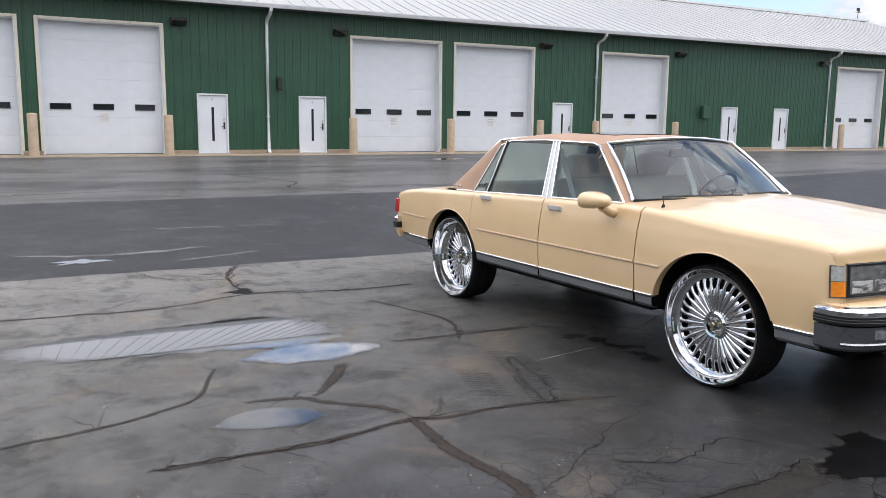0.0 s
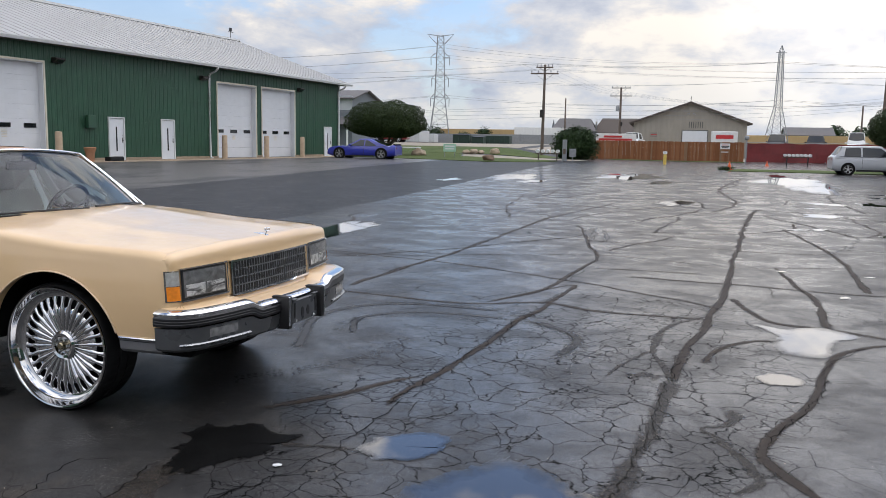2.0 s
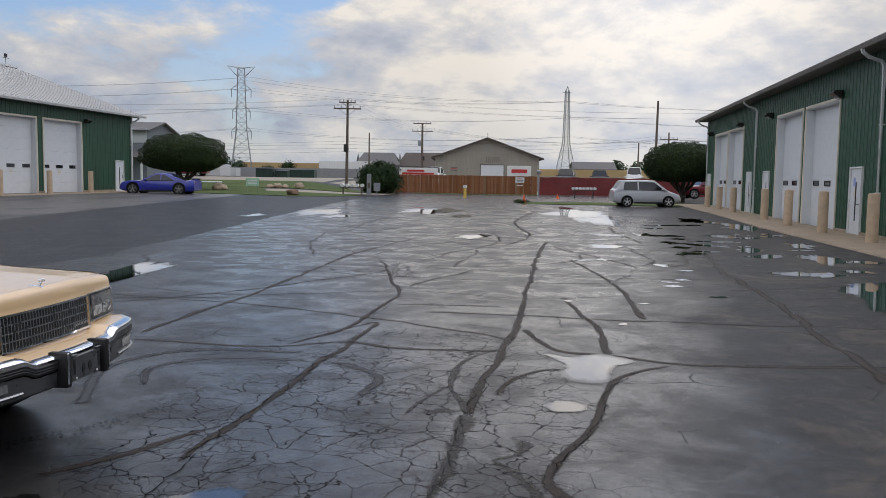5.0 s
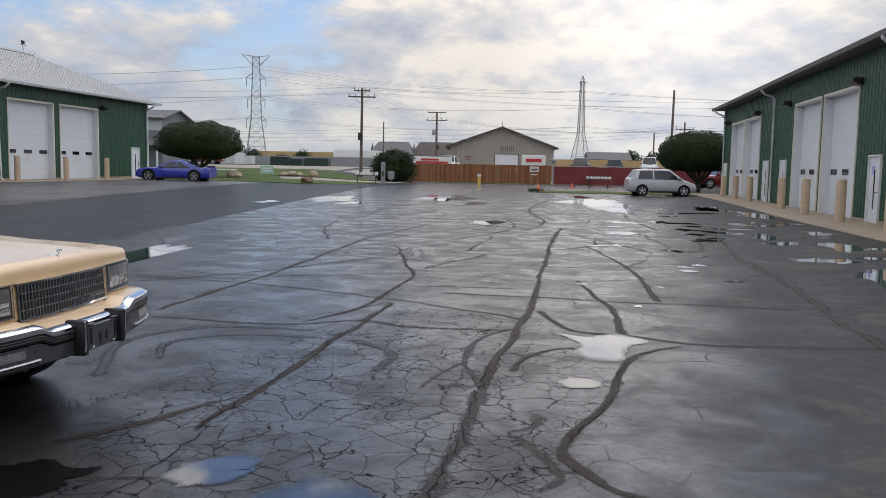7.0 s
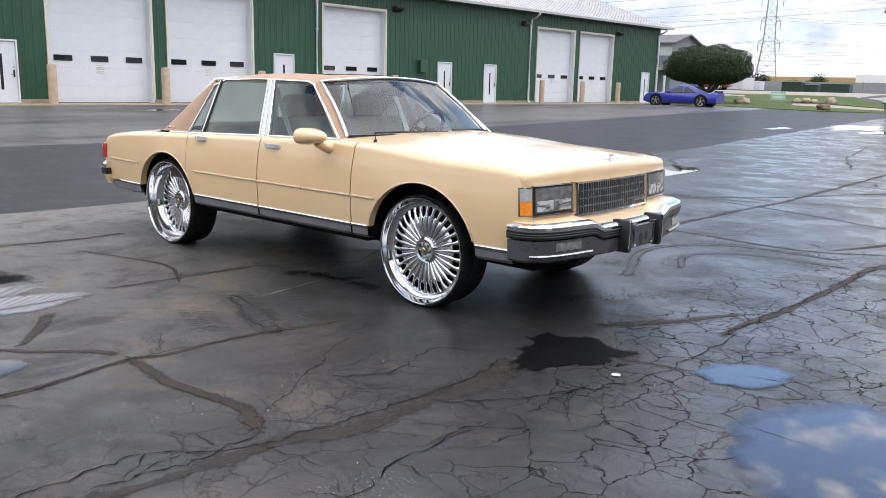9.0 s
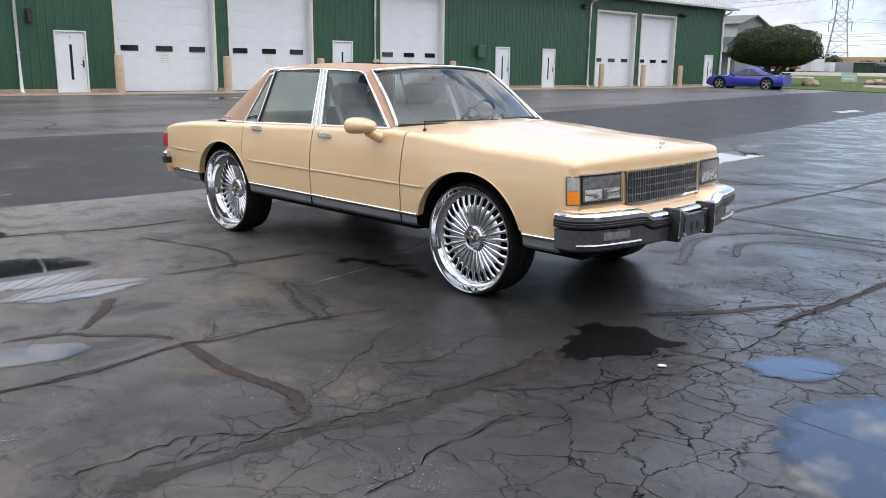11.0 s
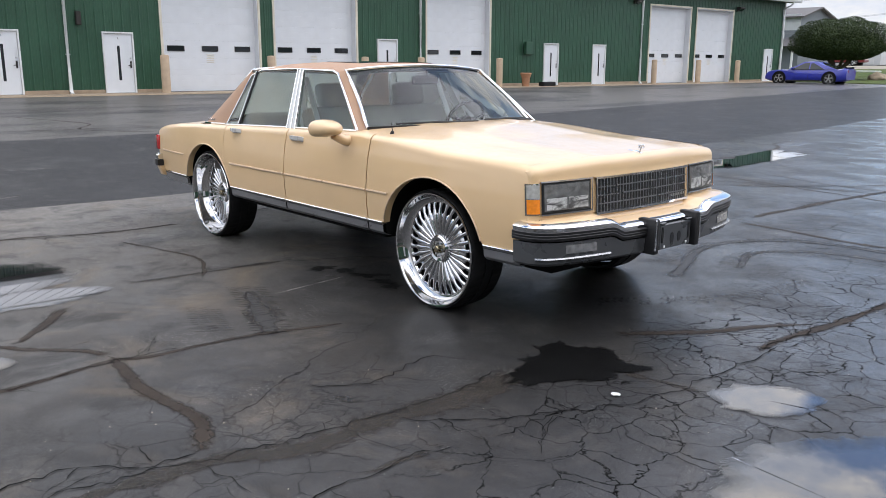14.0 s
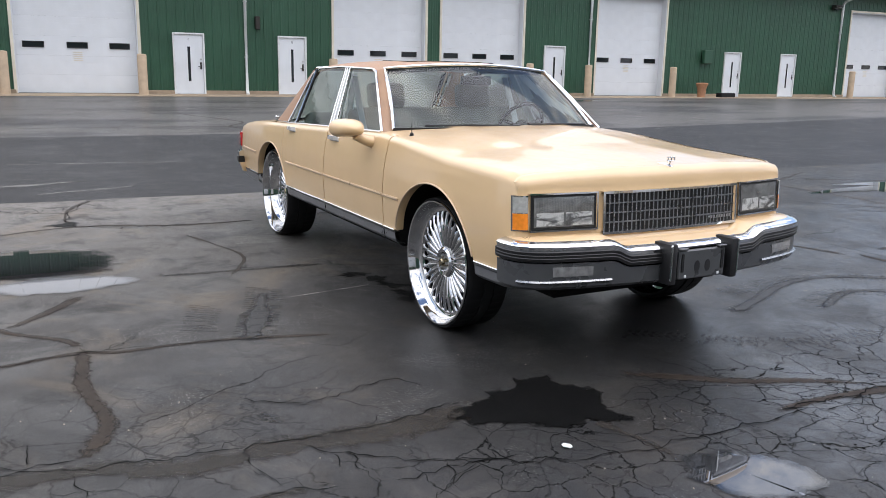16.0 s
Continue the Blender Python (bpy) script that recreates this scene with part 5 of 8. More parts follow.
    for s in (-1, 1):
        tl = boxed((-2.595, -0.11, 0.675), (-2.515, 0.11, 0.815), 0.012, m=pose(0, s * 0.80, 0), seg=2)
        part("tail_lamp", tl, M_REDLENS, car, "red tail lamp", smooth=40)
    rb = part("rear_bumper", swept_band(lambda y: [(-0.10, 0.640), (0.0, 0.642), (0.022, 0.625), (0.016, 0.590), (-0.04, 0.588)], [(2.455 + (x - 2.232) * 0.85, y * 0.985) for x, y in BUMPER_FULL], mirror=-1), M_CHROME, car, "chrome rear bumper", smooth=40)
    part("rub_strip", swept_band(lambda y: [(-0.05, 0.588), (0.026, 0.586), (0.026, 0.53), (-0.05, 0.528)], [(2.455 + (x - 2.232) * 0.85, y * 0.985) for x, y in BUMPER_FULL], mirror=-1), M_BLACK, rb, smooth=25)
    part("rear_valance", swept_band(lambda y: [(-0.1, 0.527), (0.012, 0.526), (-0.02, 0.44), (-0.1, 0.43)], [(2.455 + (x - 2.232) * 0.85, y * 0.985) for x, y in BUMPER_FULL], mirror=-1), M_PAINT, rb, smooth=25)
    # greenhouse
    rail = [(0.30, 1.428), (0.0, 1.445), (-0.4, 1.450), (-0.8, 1.440), (-1.06, 1.415)]
    bm = bmesh.new()
    rows = []
    for i in range(25):
        t = i / 24
        row = []
        for j in range(21):
            v = -1 + 2 * j / 20
            xf = 0.335 - 0.095 * v * v
            xr = -1.13 + 0.06 * v * v
            x = xf + (xr - xf) * t
            yw = 0.685 - 0.04 * max(0.0, t - 0.8) / 0.2
            z = lerp_table(rail[::-1], x) + 0.052 * (1 - abs(v) ** 3.2) - 0.012 * (1 - t) ** 6
            row.append((x, v * yw, z))
        rows.append(row)
    grid(bm, rows)
    bmesh.ops.recalc_face_normals(bm, faces=bm.faces)
    bmesh.ops.solidify(bm, geom=bm.faces[:], thickness=0.02)
    roof = part("roof", bm, M_VINYL, car, "tan vinyl-covered roof", smooth=50)
    part("headliner", quad_sheet([(-1.08, -0.64, 1.420), (-1.08, 0.64, 1.420), (0.26, -0.62, 1.415), (0.26, 0.62, 1.415)], bulge=0.03, thick=0.006), M_CLOTH, roof, "pale cloth headliner")
    part("sunroof", quad_sheet([(-0.42, -0.36, 1.499), (-0.42, 0.36, 1.499), (0.02, -0.36, 1.492), (0.02, 0.36, 1.492)], bulge=0.006, thick=0.008), M_DARKGLASS, roof, "flat dark sunroof panel")
    for s in (-1, 1):
        # drip rail over the side windows
        pts = [(0.69, s * 0.866, 1.045), (0.45, s * 0.782, 1.250), (0.25, s * 0.710, 1.412), (0.18, s * 0.702, 1.432), (-0.4, s * 0.702, 1.443), (-0.85, s * 0.698, 1.428), (-1.0, s * 0.708, 1.385), (-1.10, s * 0.785, 1.18), (-1.165, s * 0.868, 0.995)]
        part("drip_moulding", tube(bmesh.new(), pts, 0.009, 6), M_CHROME, roof, "chrome window moulding", smooth=60)
        # a-pillar
        ap = quad_sheet([(0.705, s * 0.785, 1.040), (0.675, s * 0.868, 1.040), (0.285, s * 0.655, 1.435), (0.225, s * 0.700, 1.425)], 4, 6, thick=0.02)
        part("windscreen_pillar", ap, M_VINYL, roof)
        # c-pillar
        cp = bmesh.new()
        rows = []
        for j in range(9):
            v = j / 8
            f = Vector((-1.172, s * 0.872, 0.990)).lerp(Vector((-1.0, s * 0.690, 1.405)), v)
            r = Vector((-1.70, s * 0.800, 0.968)).lerp(Vector((-1.10, s * 0.640, 1.435)), v)
            row = []
            for i in range(7):
                p = f.lerp(r, i / 6)
                p.y += s * 0.03 * math.sin(math.pi * i / 6) * (1 - 0.4 * v)
                row.append(p)
            inner = r.copy()
            inner.y -= s * 0.06
            row.append(inner)
            rows.append(row)
        grid(cp, rows)
        c = part("rear_pillar", cp, M_VINYL, roof, smooth=50)
        part("pillar_trim", tube(bmesh.new(), [(-1.17, s * 0.878, 0.992), (-1.45, s * 0.872, 0.982), (-1.70, s * 0.805, 0.972)], 0.008, 6), M_CHROME, c)
        eb = bmesh.new()
        for k in range(6):
            x = -1.36 - 0.022 * k
            tube(eb, [(x, s * 0.889, 1.012), (x + 0.012, s * 0.888, 1.030 - 0.006 * (k % 2))], 0.003, 5)
        tube(eb, [(-1.34, s * 0.889, 1.016), (-1.48, s * 0.884, 1.014)], 0.003, 5)
        part("pillar_emblem", eb, M_CHROME, c, "small chrome script emblem, drawn plain")
        # b-pillar
        bpil = quad_sheet([(-0.185, s * 0.880, 1.010), (-0.080, s * 0.881, 1.012), (-0.285, s * 0.703, 1.440), (-0.215, s * 0.703, 1.440)], 2, 6, thick=0.02)
        part("centre_pillar", bpil, M_GUTTER, roof, "bright white centre pillar")
        for a, b in (((-0.19, 0.884, 1.012), (-0.29, 0.706, 1.44)), ((-0.132, 0.886, 1.012), (-0.25, 0.708, 1.44)), ((-0.075, 0.885, 1.012), (-0.21, 0.706, 1.44))):
            part("pillar_trim", tube(bmesh.new(), [(a[0], s * a[1], a[2]), (b[0], s * b[1], b[2])], 0.007, 6), M_CHROME, roof)
        # side glass
        for nm, q in (("front_door_glass", [(-0.085, 0.868, 1.005), (0.665, 0.860, 1.035), (-0.22, 0.700, 1.432), (0.215, 0.695, 1.420)]),
                      ("rear_door_glass", [(-0.945, 0.866, 0.985), (-0.19, 0.869, 1.005), (-0.90, 0.698, 1.42), (-0.285, 0.700, 1.435)]),
                      ("quarter_glass", [(-1.155, 0.866, 0.985), (-0.965, 0.866, 0.985), (-0.995, 0.698, 1.385), (-0.915, 0.698, 1.42)])):
            g = part(nm, quad_sheet([(x, s * y, z) for x, y, z in q], 6, 6, 0.006, (0, s, 0)), M_GLASS, roof)
            g.visible_shadow = False
        part("glass_divider", tube(bmesh.new(), [(-0.955, s * 0.872, 0.99), (-0.908, s * 0.704, 1.422)], 0.011, 6), M_BLACK, roof)
        part("glass_divider", tube(bmesh.new(), [(-0.968, s * 0.878, 0.99), (-0.92, s * 0.708, 1.422)], 0.007, 6), M_CHROME, roof)
        for x0, x1 in ((-1.16, -0.19), (-0.08, 0.69)):
            part("belt_moulding", tube(bmesh.new(), [(x0, s * 0.880, lerp_table(TOP, x0) + 0.003), (x1, s * 0.872, lerp_table(TOP, x1) + 0.004)], 0.008, 6), M_CHROME, roof)
    # windscreen
    def screen(v, t):
        base = Vector((0.92 - 0.23 * v * v, v * 0.79, 1.062 - 0.012 * v * v))
        top = Vector((0.345 - 0.085 * v * v, v * 0.655, 1.468 - 0.038 * v * v))
        p = base.lerp(top, t)
        p.x += 0.025 * math.sin(math.pi * t)
        return p
    bm = bmesh.new()
    grid(bm, [[screen(-1 + 2 * j / 20, i / 10) for j in range(21)] for i in range(11)])
    ws = part("windscreen", bm, M_GLASS, roof, "tinted windscreen", smooth=60)
    ws.visible_shadow = False
    edge = [screen(-1, i / 10) for i in range(11)] + [screen(-1 + 2 * j / 20, 1) for j in range(1, 21)] + [screen(1, 1 - i / 10) for i in range(1, 11)]
    part("windscreen_trim", tube(bmesh.new(), [p + Vector((0.006, 0, 0.006)) for p in edge], 0.012, 6), M_CHROME, roof, "bright chrome windscreen surround", smooth=60)
    part("cowl_strip", tube(bmesh.new(), [screen(-1 + 2 * j / 20, 0.0) + Vector((0.008, 0, 0.002)) for j in range(21)], 0, flat=(0.022, 0.018)), M_BLACK, roof)
    part("windscreen_shade", tube(bmesh.new(), [screen(-0.96 + 1.92 * j / 20, 0.985) + Vector((-0.012, 0, -0.008)) for j in range(21)], 0, flat=(0.004, 0.022)), M_BLACK, roof)
    for y0, y1 in ((0.70, 0.10), (0.02, -0.62)):
        a, b = screen(y0 / 0.8, 0.03) + Vector((0.02, 0, 0.012)), screen(y1 / 0.8, 0.05) + Vector((0.02, 0, 0.012))
        part("wiper", tube(bmesh.new(), [a, a.lerp(b, 0.5) + Vector((0.012, 0, 0.004)), b], 0.007, 6), M_BLACK, roof)
    def back(v, t):
        return Vector((-1.74 + 0.05 * v * v, v * 0.76, 0.975)).lerp(Vector((-1.14 + 0.04 * v * v, v * 0.635, 1.455 - 0.025 * v * v)), t)
    bm = bmesh.new()
    grid(bm, [[back(-1 + 2 * j / 12, i / 6) for j in range(13)] for i in range(7)])
    bw = part("rear_window", bm, M_GLASS, roof, "tinted rear window", smooth=60)
    bw.visible_shadow = False
    edge = [back(-1, i / 6) for i in range(7)] + [back(-1 + 2 * j / 12, 1) for j in range(1, 13)] + [back(1, 1 - i / 6) for i in range(1, 7)]
    part("rear_window_trim", tube(bmesh.new(), edge, 0.014, 6), M_CHROME, roof, smooth=60)
    # inside
    inside = part("cabin_floor", boxed((-1.60, -0.80, 0.56), (0.86, 0.80, 0.66), 0.02), M_DASH, car)
    for s in (-1, 1):
        part("door_trim", boxed((-1.15, min(s * 0.80, s * 0.84), 0.62), (0.85, max(s * 0.80, s * 0.84), 0.985), 0.01), M_CLOTH, inside)
    db = bmesh.new()
    rows = []
    for x, z in ((0.90, 0.70), (0.90, 1.040), (0.74, 1.055), (0.60, 1.030), (0.52, 0.97), (0.54, 0.80)):
        rows.append([(x, -0.78 + 1.56 * j / 12, z - 0.01 * ((j - 6) / 6) ** 2) for j in range(13)])
    grid(db, rows)
    part("dashboard", db, M_DASH, inside, "brown padded dashboard", smooth=35)
    sw = bmesh.new()
    c, ax = Vector((0.40, 0.37, 1.045)), pose(0.40, 0.37, 1.045, 0, -62)
    ring = [ax @ Vector((0.185 * math.cos(2 * math.pi * k / 28), 0.185 * math.sin(2 * math.pi * k / 28), 0)) for k in range(28)]
    tube(sw, ring + ring[:1], 0.014, 8, cap=False)
    for a in (0.3, math.pi - 0.3, -math.pi / 2):
        tube(sw, [ax @ Vector((0, 0, -0.02)), ax @ Vector((0.18 * math.sin(a), 0.18 * math.cos(a), 0))], 0.014, 6)
    lathe(sw, [(0.0, 0.012), (0.05, 0.008), (0.06, -0.03), (0.0, -0.04)], 16, m=ax)
    tube(sw, [ax @ Vector((0, 0, -0.03)), (0.62, 0.37, 0.96)], 0.03, 8)
    part("steering_wheel", sw, M_DASH, inside, "dark steering wheel", smooth=50)
    for x, wid, nm in ((-0.10, 1.46, "front_seat"), (-1.02, 1.44, "rear_seat")):
        sb = bmesh.new()
        box(sb, (x - 0.10, -wid / 2, 0.62), (x + 0.48, wid / 2, 0.80), 0.05, seg=2)
        box(sb, (-0.09, -wid / 2, 0.0), (0.09, wid / 2, 0.46 if nm == "front_seat" else 0.38), 0.06, m=pose(x - 0.08, 0, 0.70, 0, -14), seg=2)
        st = part(nm, sb, M_CLOTH, inside, "beige velour bench seat", smooth=50)
        if nm == "front_seat":
            for y in (-0.38, 0.38):
                part("headrest", boxed((-0.05, -0.15, 0.0), (0.05, 0.15, 0.19), 0.04, m=pose(x - 0.20, y, 1.145, 0, -10), seg=2), M_CLOTH, st, smooth=50)
    for s in (-1, 1):
        part("seat_belt", tube(bmesh.new(), [(-0.26, s * 0.66, 1.38), (-0.22, s * 0.72, 1.05), (-0.14, s * 0.73, 0.72)], 0, flat=(0.024, 0.003)), M_GUTTER, inside, "pale hanging seat belt")
        part("seat_belt", tube(bmesh.new(), [(-0.27, s * 0.655, 1.38), (-0.10, s * 0.66, 1.05), (0.02, s * 0.60, 0.74)], 0, flat=(0.024, 0.003)), M_GUTTER, inside)
    mb = boxed((-0.02, -0.12, -0.032), (0.02, 0.12, 0.032), 0.012, m=pose(0.34, 0.02, 1.365, 0, 12), seg=2)
    tube(mb, [(0.345, 0.02, 1.38), (0.36, 0.02, 1.44)], 0.008, 6)
    part("inside_mirror", mb, M_BLACK, roof, "dark inside mirror")
    part("parcel_shelf", boxed((-1.70, -0.72, 0.945), (-1.22, 0.72, 0.968), 0.006), M_CLOTH, inside)
    return car


M_FOG = worn("frosted_lamp_glass", (0.22, 0.22, 0.22), 0.2, 0.2, scale=30, vary=0.3, Coat_Weight=1.0)
M_BUMPERGREY = worn("dark_metallic_grey", (0.085, 0.088, 0.092), 0.28, 0.3, scale=5, vary=0.15)
M_CREAMTRIM = worn("bright_tan_trim", (0.62, 0.46, 0.30), 0.3, 0.2, scale=8, vary=0.08)
M_REFLECTOR = lamp_reflector()
M_BRIGHT = worn("bright_handle", (0.80, 0.79, 0.76), 0.25, 0.5, scale=20, vary=0.08)
M_GRILLE = worn("grey_grille_bar", (0.30, 0.31, 0.32), 0.28, 0.8, scale=20, vary=0.15)
build_sedan()

# ---- marks on the asphalt ----
GROUND = bpy.data.objects["ground"]


def path_points(ctrl, step=0.10):
    """A smooth curve through a few control points."""
    p = [Vector((x, y)) for x, y in ctrl]
    p = [2 * p[0] - p[1]] + p + [2 * p[-1] - p[-2]]
    out = []
    for a, b, c, d in zip(p, p[1:], p[2:], p[3:]):
        k = max(2, int((c - b).length / step))
        for i in range(k):
            t = i / k
            out.append(0.5 * ((2 * b) + (c - a) * t + (2 * a - 5 * b + 4 * c - d) * t * t + (3 * b - a - 3 * c + d) * t ** 3))
    out.append(p[-2])
    return out


def inside_layer(bm, rows, value):
    """Stores how far inside the sheet each point lies, 0 at the border, 1 in the middle."""
    layer = bm.verts.layers.float["inside"]
    for k, row in enumerate(rows):
        for j, v in enumerate(row):
            v[layer] = value(k, j)


def mark(name, ctrl, width, material, rough=0.35, wander=0.05, lift=0.0015, seed=0.0):
    """A band that wanders along a curve and varies in width: sealed cracks, seams and tyre marks. width may run from one value to another."""
    w0, w1 = width if isinstance(width, tuple) else (width, width)
    pts = path_points(ctrl, 0.05 if w0 < 0.2 else 0.12)
    lift += 0.00006 * (seed % 40)
    bm = bmesh.new()
    rows = []
    for i, p in enumerate(pts):
        d = (pts[min(i + 2, len(pts) - 1)] - pts[max(i - 2, 0)])
        d.normalize()
        n = Vector((-d.y, d.x))
        w = noise.noise(Vector((p.x * 1.4 + seed, p.y * 1.4, seed))) * wander * 1.6 + noise.noise(Vector((p.x * 5, p.y * 5, seed))) * wander * 0.4
        half = (w0 + (w1 - w0) * i / max(1, len(pts) - 1)) * 0.52 * (1 + rough * 1.6 * noise.noise(Vector((p.x * 2.3, p.y * 2.3, 3.1 + seed))) + rough * 0.9 * noise.noise(Vector((p.x * 9, p.y * 9, seed))))
        row = []
        for f in (1.0, 0.5, 0.0, -0.5, -1.0):
            a = p + n * (w + half * f)
            row.append((a.x, a.y, ground_z(a.x, a.y) + lift))
        rows.append(row)
    last = len(rows) - 1
    bm.verts.layers.float.new("inside")
    vs = grid(bm, rows)
    inside_layer(bm, vs, lambda k, j: (0.0, 0.5, 1.0, 0.5, 0.0)[j] * min(1.0, min(k, last - k) / 3))
    return part(name, bm, material, GROUND)


def sealed(ctrl, width, seed, material=None, **k):
    w0, w1 = width if isinstance(width, tuple) else (width, width)
    mark("sealed_crack", ctrl, (w0 * 1.15, w1 * 1.15), material or M_SEAL, seed=seed, **k)


def open_crack(ctrl, width, seed, jag=0.030):
    """A narrow black split that zigzags along a curve, with short side branches."""
    rnd = random.Random(seed)
    bm = bmesh.new()

    def run(pts, w0, w1):
        rows = []
        for i, p in enumerate(pts):
            d = (pts[min(i + 1, len(pts) - 1)] - pts[max(i - 1, 0)]).normalized()
            n = Vector((-d.y, d.x))
            off = jag * (noise.noise(Vector((p.x * 6, p.y * 6, seed))) * 1.6 + rnd.uniform(-0.55, 0.55))
            h = (w0 + (w1 - w0) * i / len(pts)) * rnd.uniform(0.25, 0.8) * (0.15 if i in (0, len(pts) - 1) else 1)
            a, b = p + n * (off + h), p + n * (off - h)
            rows.append([(q.x, q.y, ground_z(q.x, q.y) + 0.0040) for q in (a, b)])
        grid(bm, rows)

    main = path_points(ctrl, 0.035)
    run(main, width, width)
    for _ in range(int(len(main) / 8)):
        i = rnd.randrange(2, len(main) - 2)
        d = (main[i + 1] - main[i - 1]).normalized()
        a = rnd.choice((-1, 1)) * rnd.uniform(0.5, 1.4)
        d = Vector((d.x * math.cos(a) - d.y * math.sin(a), d.x * math.sin(a) + d.y * math.cos(a)))
        run([main[i] + d * 0.035 * k for k in range(rnd.randrange(4, 13))], width * 0.7, width * 0.2)
    part("open_crack", bm, M_SPLIT, GROUND)


M_SPLIT = worn("crack_bottom", (0.006, 0.006, 0.006), 0.9, scale=9, vary=0.3, IOR=1.1)
# the long sealed seam down the yard, its loops and branches
sealed([(-0.26, 21.8), (-0.35, 20.0), (-0.35, 17.8), (-0.34, 13.6), (-0.32, 10.25), (-0.30, 8.68), (-0.35, 7.51), (-0.41, 6.32), (-0.43, 5.6)], (0.10, 0.075), 1.0, wander=0.03)
sealed([(-0.43, 5.70), (-0.44, 4.96), (-0.43, 4.45), (-0.45, 4.03), (-0.50, 3.2)], (0.12, 0.23), 1.5, M_SEALGREY, wander=0.03, rough=0.5)
sealed([(-0.36, 7.91), (-0.57, 7.60), (-0.69, 7.09), (-0.67, 6.46), (-0.55, 6.04), (-0.45, 5.59)], 0.07, 2.0, M_SEALGREY, wander=0.02)
sealed([(-0.67, 6.46), (-0.81, 5.92), (-0.87, 5.52)], (0.06, 0.03), 2.5, M_SEALGREY, wander=0.02)
sealed([(-0.76, 5.58), (-0.62, 5.72), (-0.46, 5.68)], (0.05, 0.22), 3.0, M_SEALGREY, wander=0.01, rough=0.2)
sealed([(0.27, 7.21), (0.0, 7.05), (-0.19, 6.64), (-0.26, 6.17)], (0.04, 0.07), 3.5, wander=0.02)
sealed([(-0.23, 9.04), (-0.02, 8.40), (0.21, 7.95), (0.64, 7.86), (1.30, 7.59), (2.21, 7.70), (3.14, 7.81), (4.6, 7.5)], (0.075, 0.115), 4.0, wander=0.02)
sealed([(0.18, 11.65), (0.34, 10.85), (0.44, 10.16), (0.61, 9.37), (0.63, 8.52), (0.64, 7.86)], (0.06, 0.09), 4.5, wander=0.02)
sealed([(1.20, 7.53), (0.88, 7.24), (0.64, 6.82), (0.55, 6.39), (0.48, 5.75), (0.40, 5.33), (0.24, 4.90), (0.17, 4.59), (0.18, 4.37), (0.28, 4.18), (0.41, 3.98), (0.60, 3.91)], (0.05, 0.085), 5.0, wander=0.02)
sealed([(-0.11, 5.19), (-0.01, 5.08), (-0.03, 4.86), (-0.16, 4.74), (-0.06, 4.60), (0.06, 4.39), (0.13, 4.20), (0.16, 4.05), (0.02, 3.82)], (0.09, 0.045), 5.5, M_SEALGREY, wander=0.02)
sealed([(0.35, 17.2), (0.43, 16.71), (0.80, 14.70), (1.07, 12.77), (1.11, 11.53), (1.17, 9.98)], (0.07, 0.09), 6.0, wander=0.02)
sealed([(-2.96, 14.45), (-2.50, 12.81), (-2.10, 11.52), (-2.08, 10.67), (-2.10, 9.49), (-2.17, 8.52), (-2.45, 7.69)], (0.06, 0.075), 6.5, wander=0.02)
sealed([(-1.98, 9.03), (-1.87, 9.05), (-1.87, 8.57), (-1.88, 7.51), (-1.94, 6.99), (-1.91, 6.16), (-1.92, 5.57), (-1.92, 5.08), (-1.96, 4.66), (-1.95, 4.35)], (0.06, 0.075), 7.0, wander=0.02)
sealed([(-1.94, 9.06), (-2.17, 8.52), (-2.36, 7.94)], 0.04, 7.5, wander=0.01)
sealed([(-4.09, 7.61), (-3.57, 7.58), (-2.95, 7.51), (-2.43, 7.63), (-1.94, 7.92), (-1.33, 7.74), (-0.35, 7.82)], 0.065, 8.0, wander=0.02)
sealed([(-4.11, 7.92), (-4.14, 8.72), (-4.09, 10.20), (-4.13, 12.51), (-4.28, 16.39), (-4.21, 18.02), (-3.79, 22.10)], 0.085, 8.5, wander=0.03)
sealed([(-2.59, 4.0), (-2.44, 4.25), (-2.30, 4.45), (-2.15, 4.79), (-2.01, 5.04)], (0.09, 0.05), 9.0, wander=0.02)
sealed([(3.6, 24.0), (3.47, 20.79), (3.14, 15.93), (3.12, 13.88), (3.10, 11.89), (3.02, 9.99), (2.90, 8.91), (2.99, 8.34), (2.90, 7.16)], 0.11, 9.5)
sealed([(-1.96, 10.44), (-1.16, 10.58), (-0.57, 10.59)], 0.05, 10.0, wander=0.02)
sealed([(-1.75, 18.96), (-1.77, 16.89), (-1.83, 15.17)], 0.05, 10.5)
# beside the sedan
sealed([(-4.35, -0.35), (-4.71, 0.61), (-5.32, 0.96)], 0.033, 13.0)
sealed([(-3.84, 0.3), (-3.83, 0.67), (-3.82, 1.16), (-3.91, 1.62), (-3.85, 1.82), (-3.86, 2.10), (-3.84, 2.42), (-3.78, 2.65), (-3.71, 2.94)], (0.055, 0.030), 14.0, wander=0.01)
sealed([(-4.0, 1.66), (-3.78, 1.65), (-3.47, 1.64), (-3.20, 1.68), (-2.96, 1.71), (-2.80, 1.66), (-2.65, 1.58)], (0.070, 0.085), 15.0, wander=0.01, rough=0.2)
sealed([(-3.98, 1.67), (-4.17, 1.57), (-4.38, 1.34), (-4.51, 1.23), (-4.57, 0.9)], (0.065, 0.05), 15.5, wander=0.01)
sealed([(-5.08, 1.71), (-4.87, 1.61), (-4.64, 1.45), (-4.45, 1.29)], (0.085, 0.06), 16.0, wander=0.01, rough=0.2)
sealed([(-7.37, -0.5), (-7.18, 0.58), (-7.47, 1.81), (-7.29, 2.53), (-7.27, 3.34)], 0.045, 17.0)
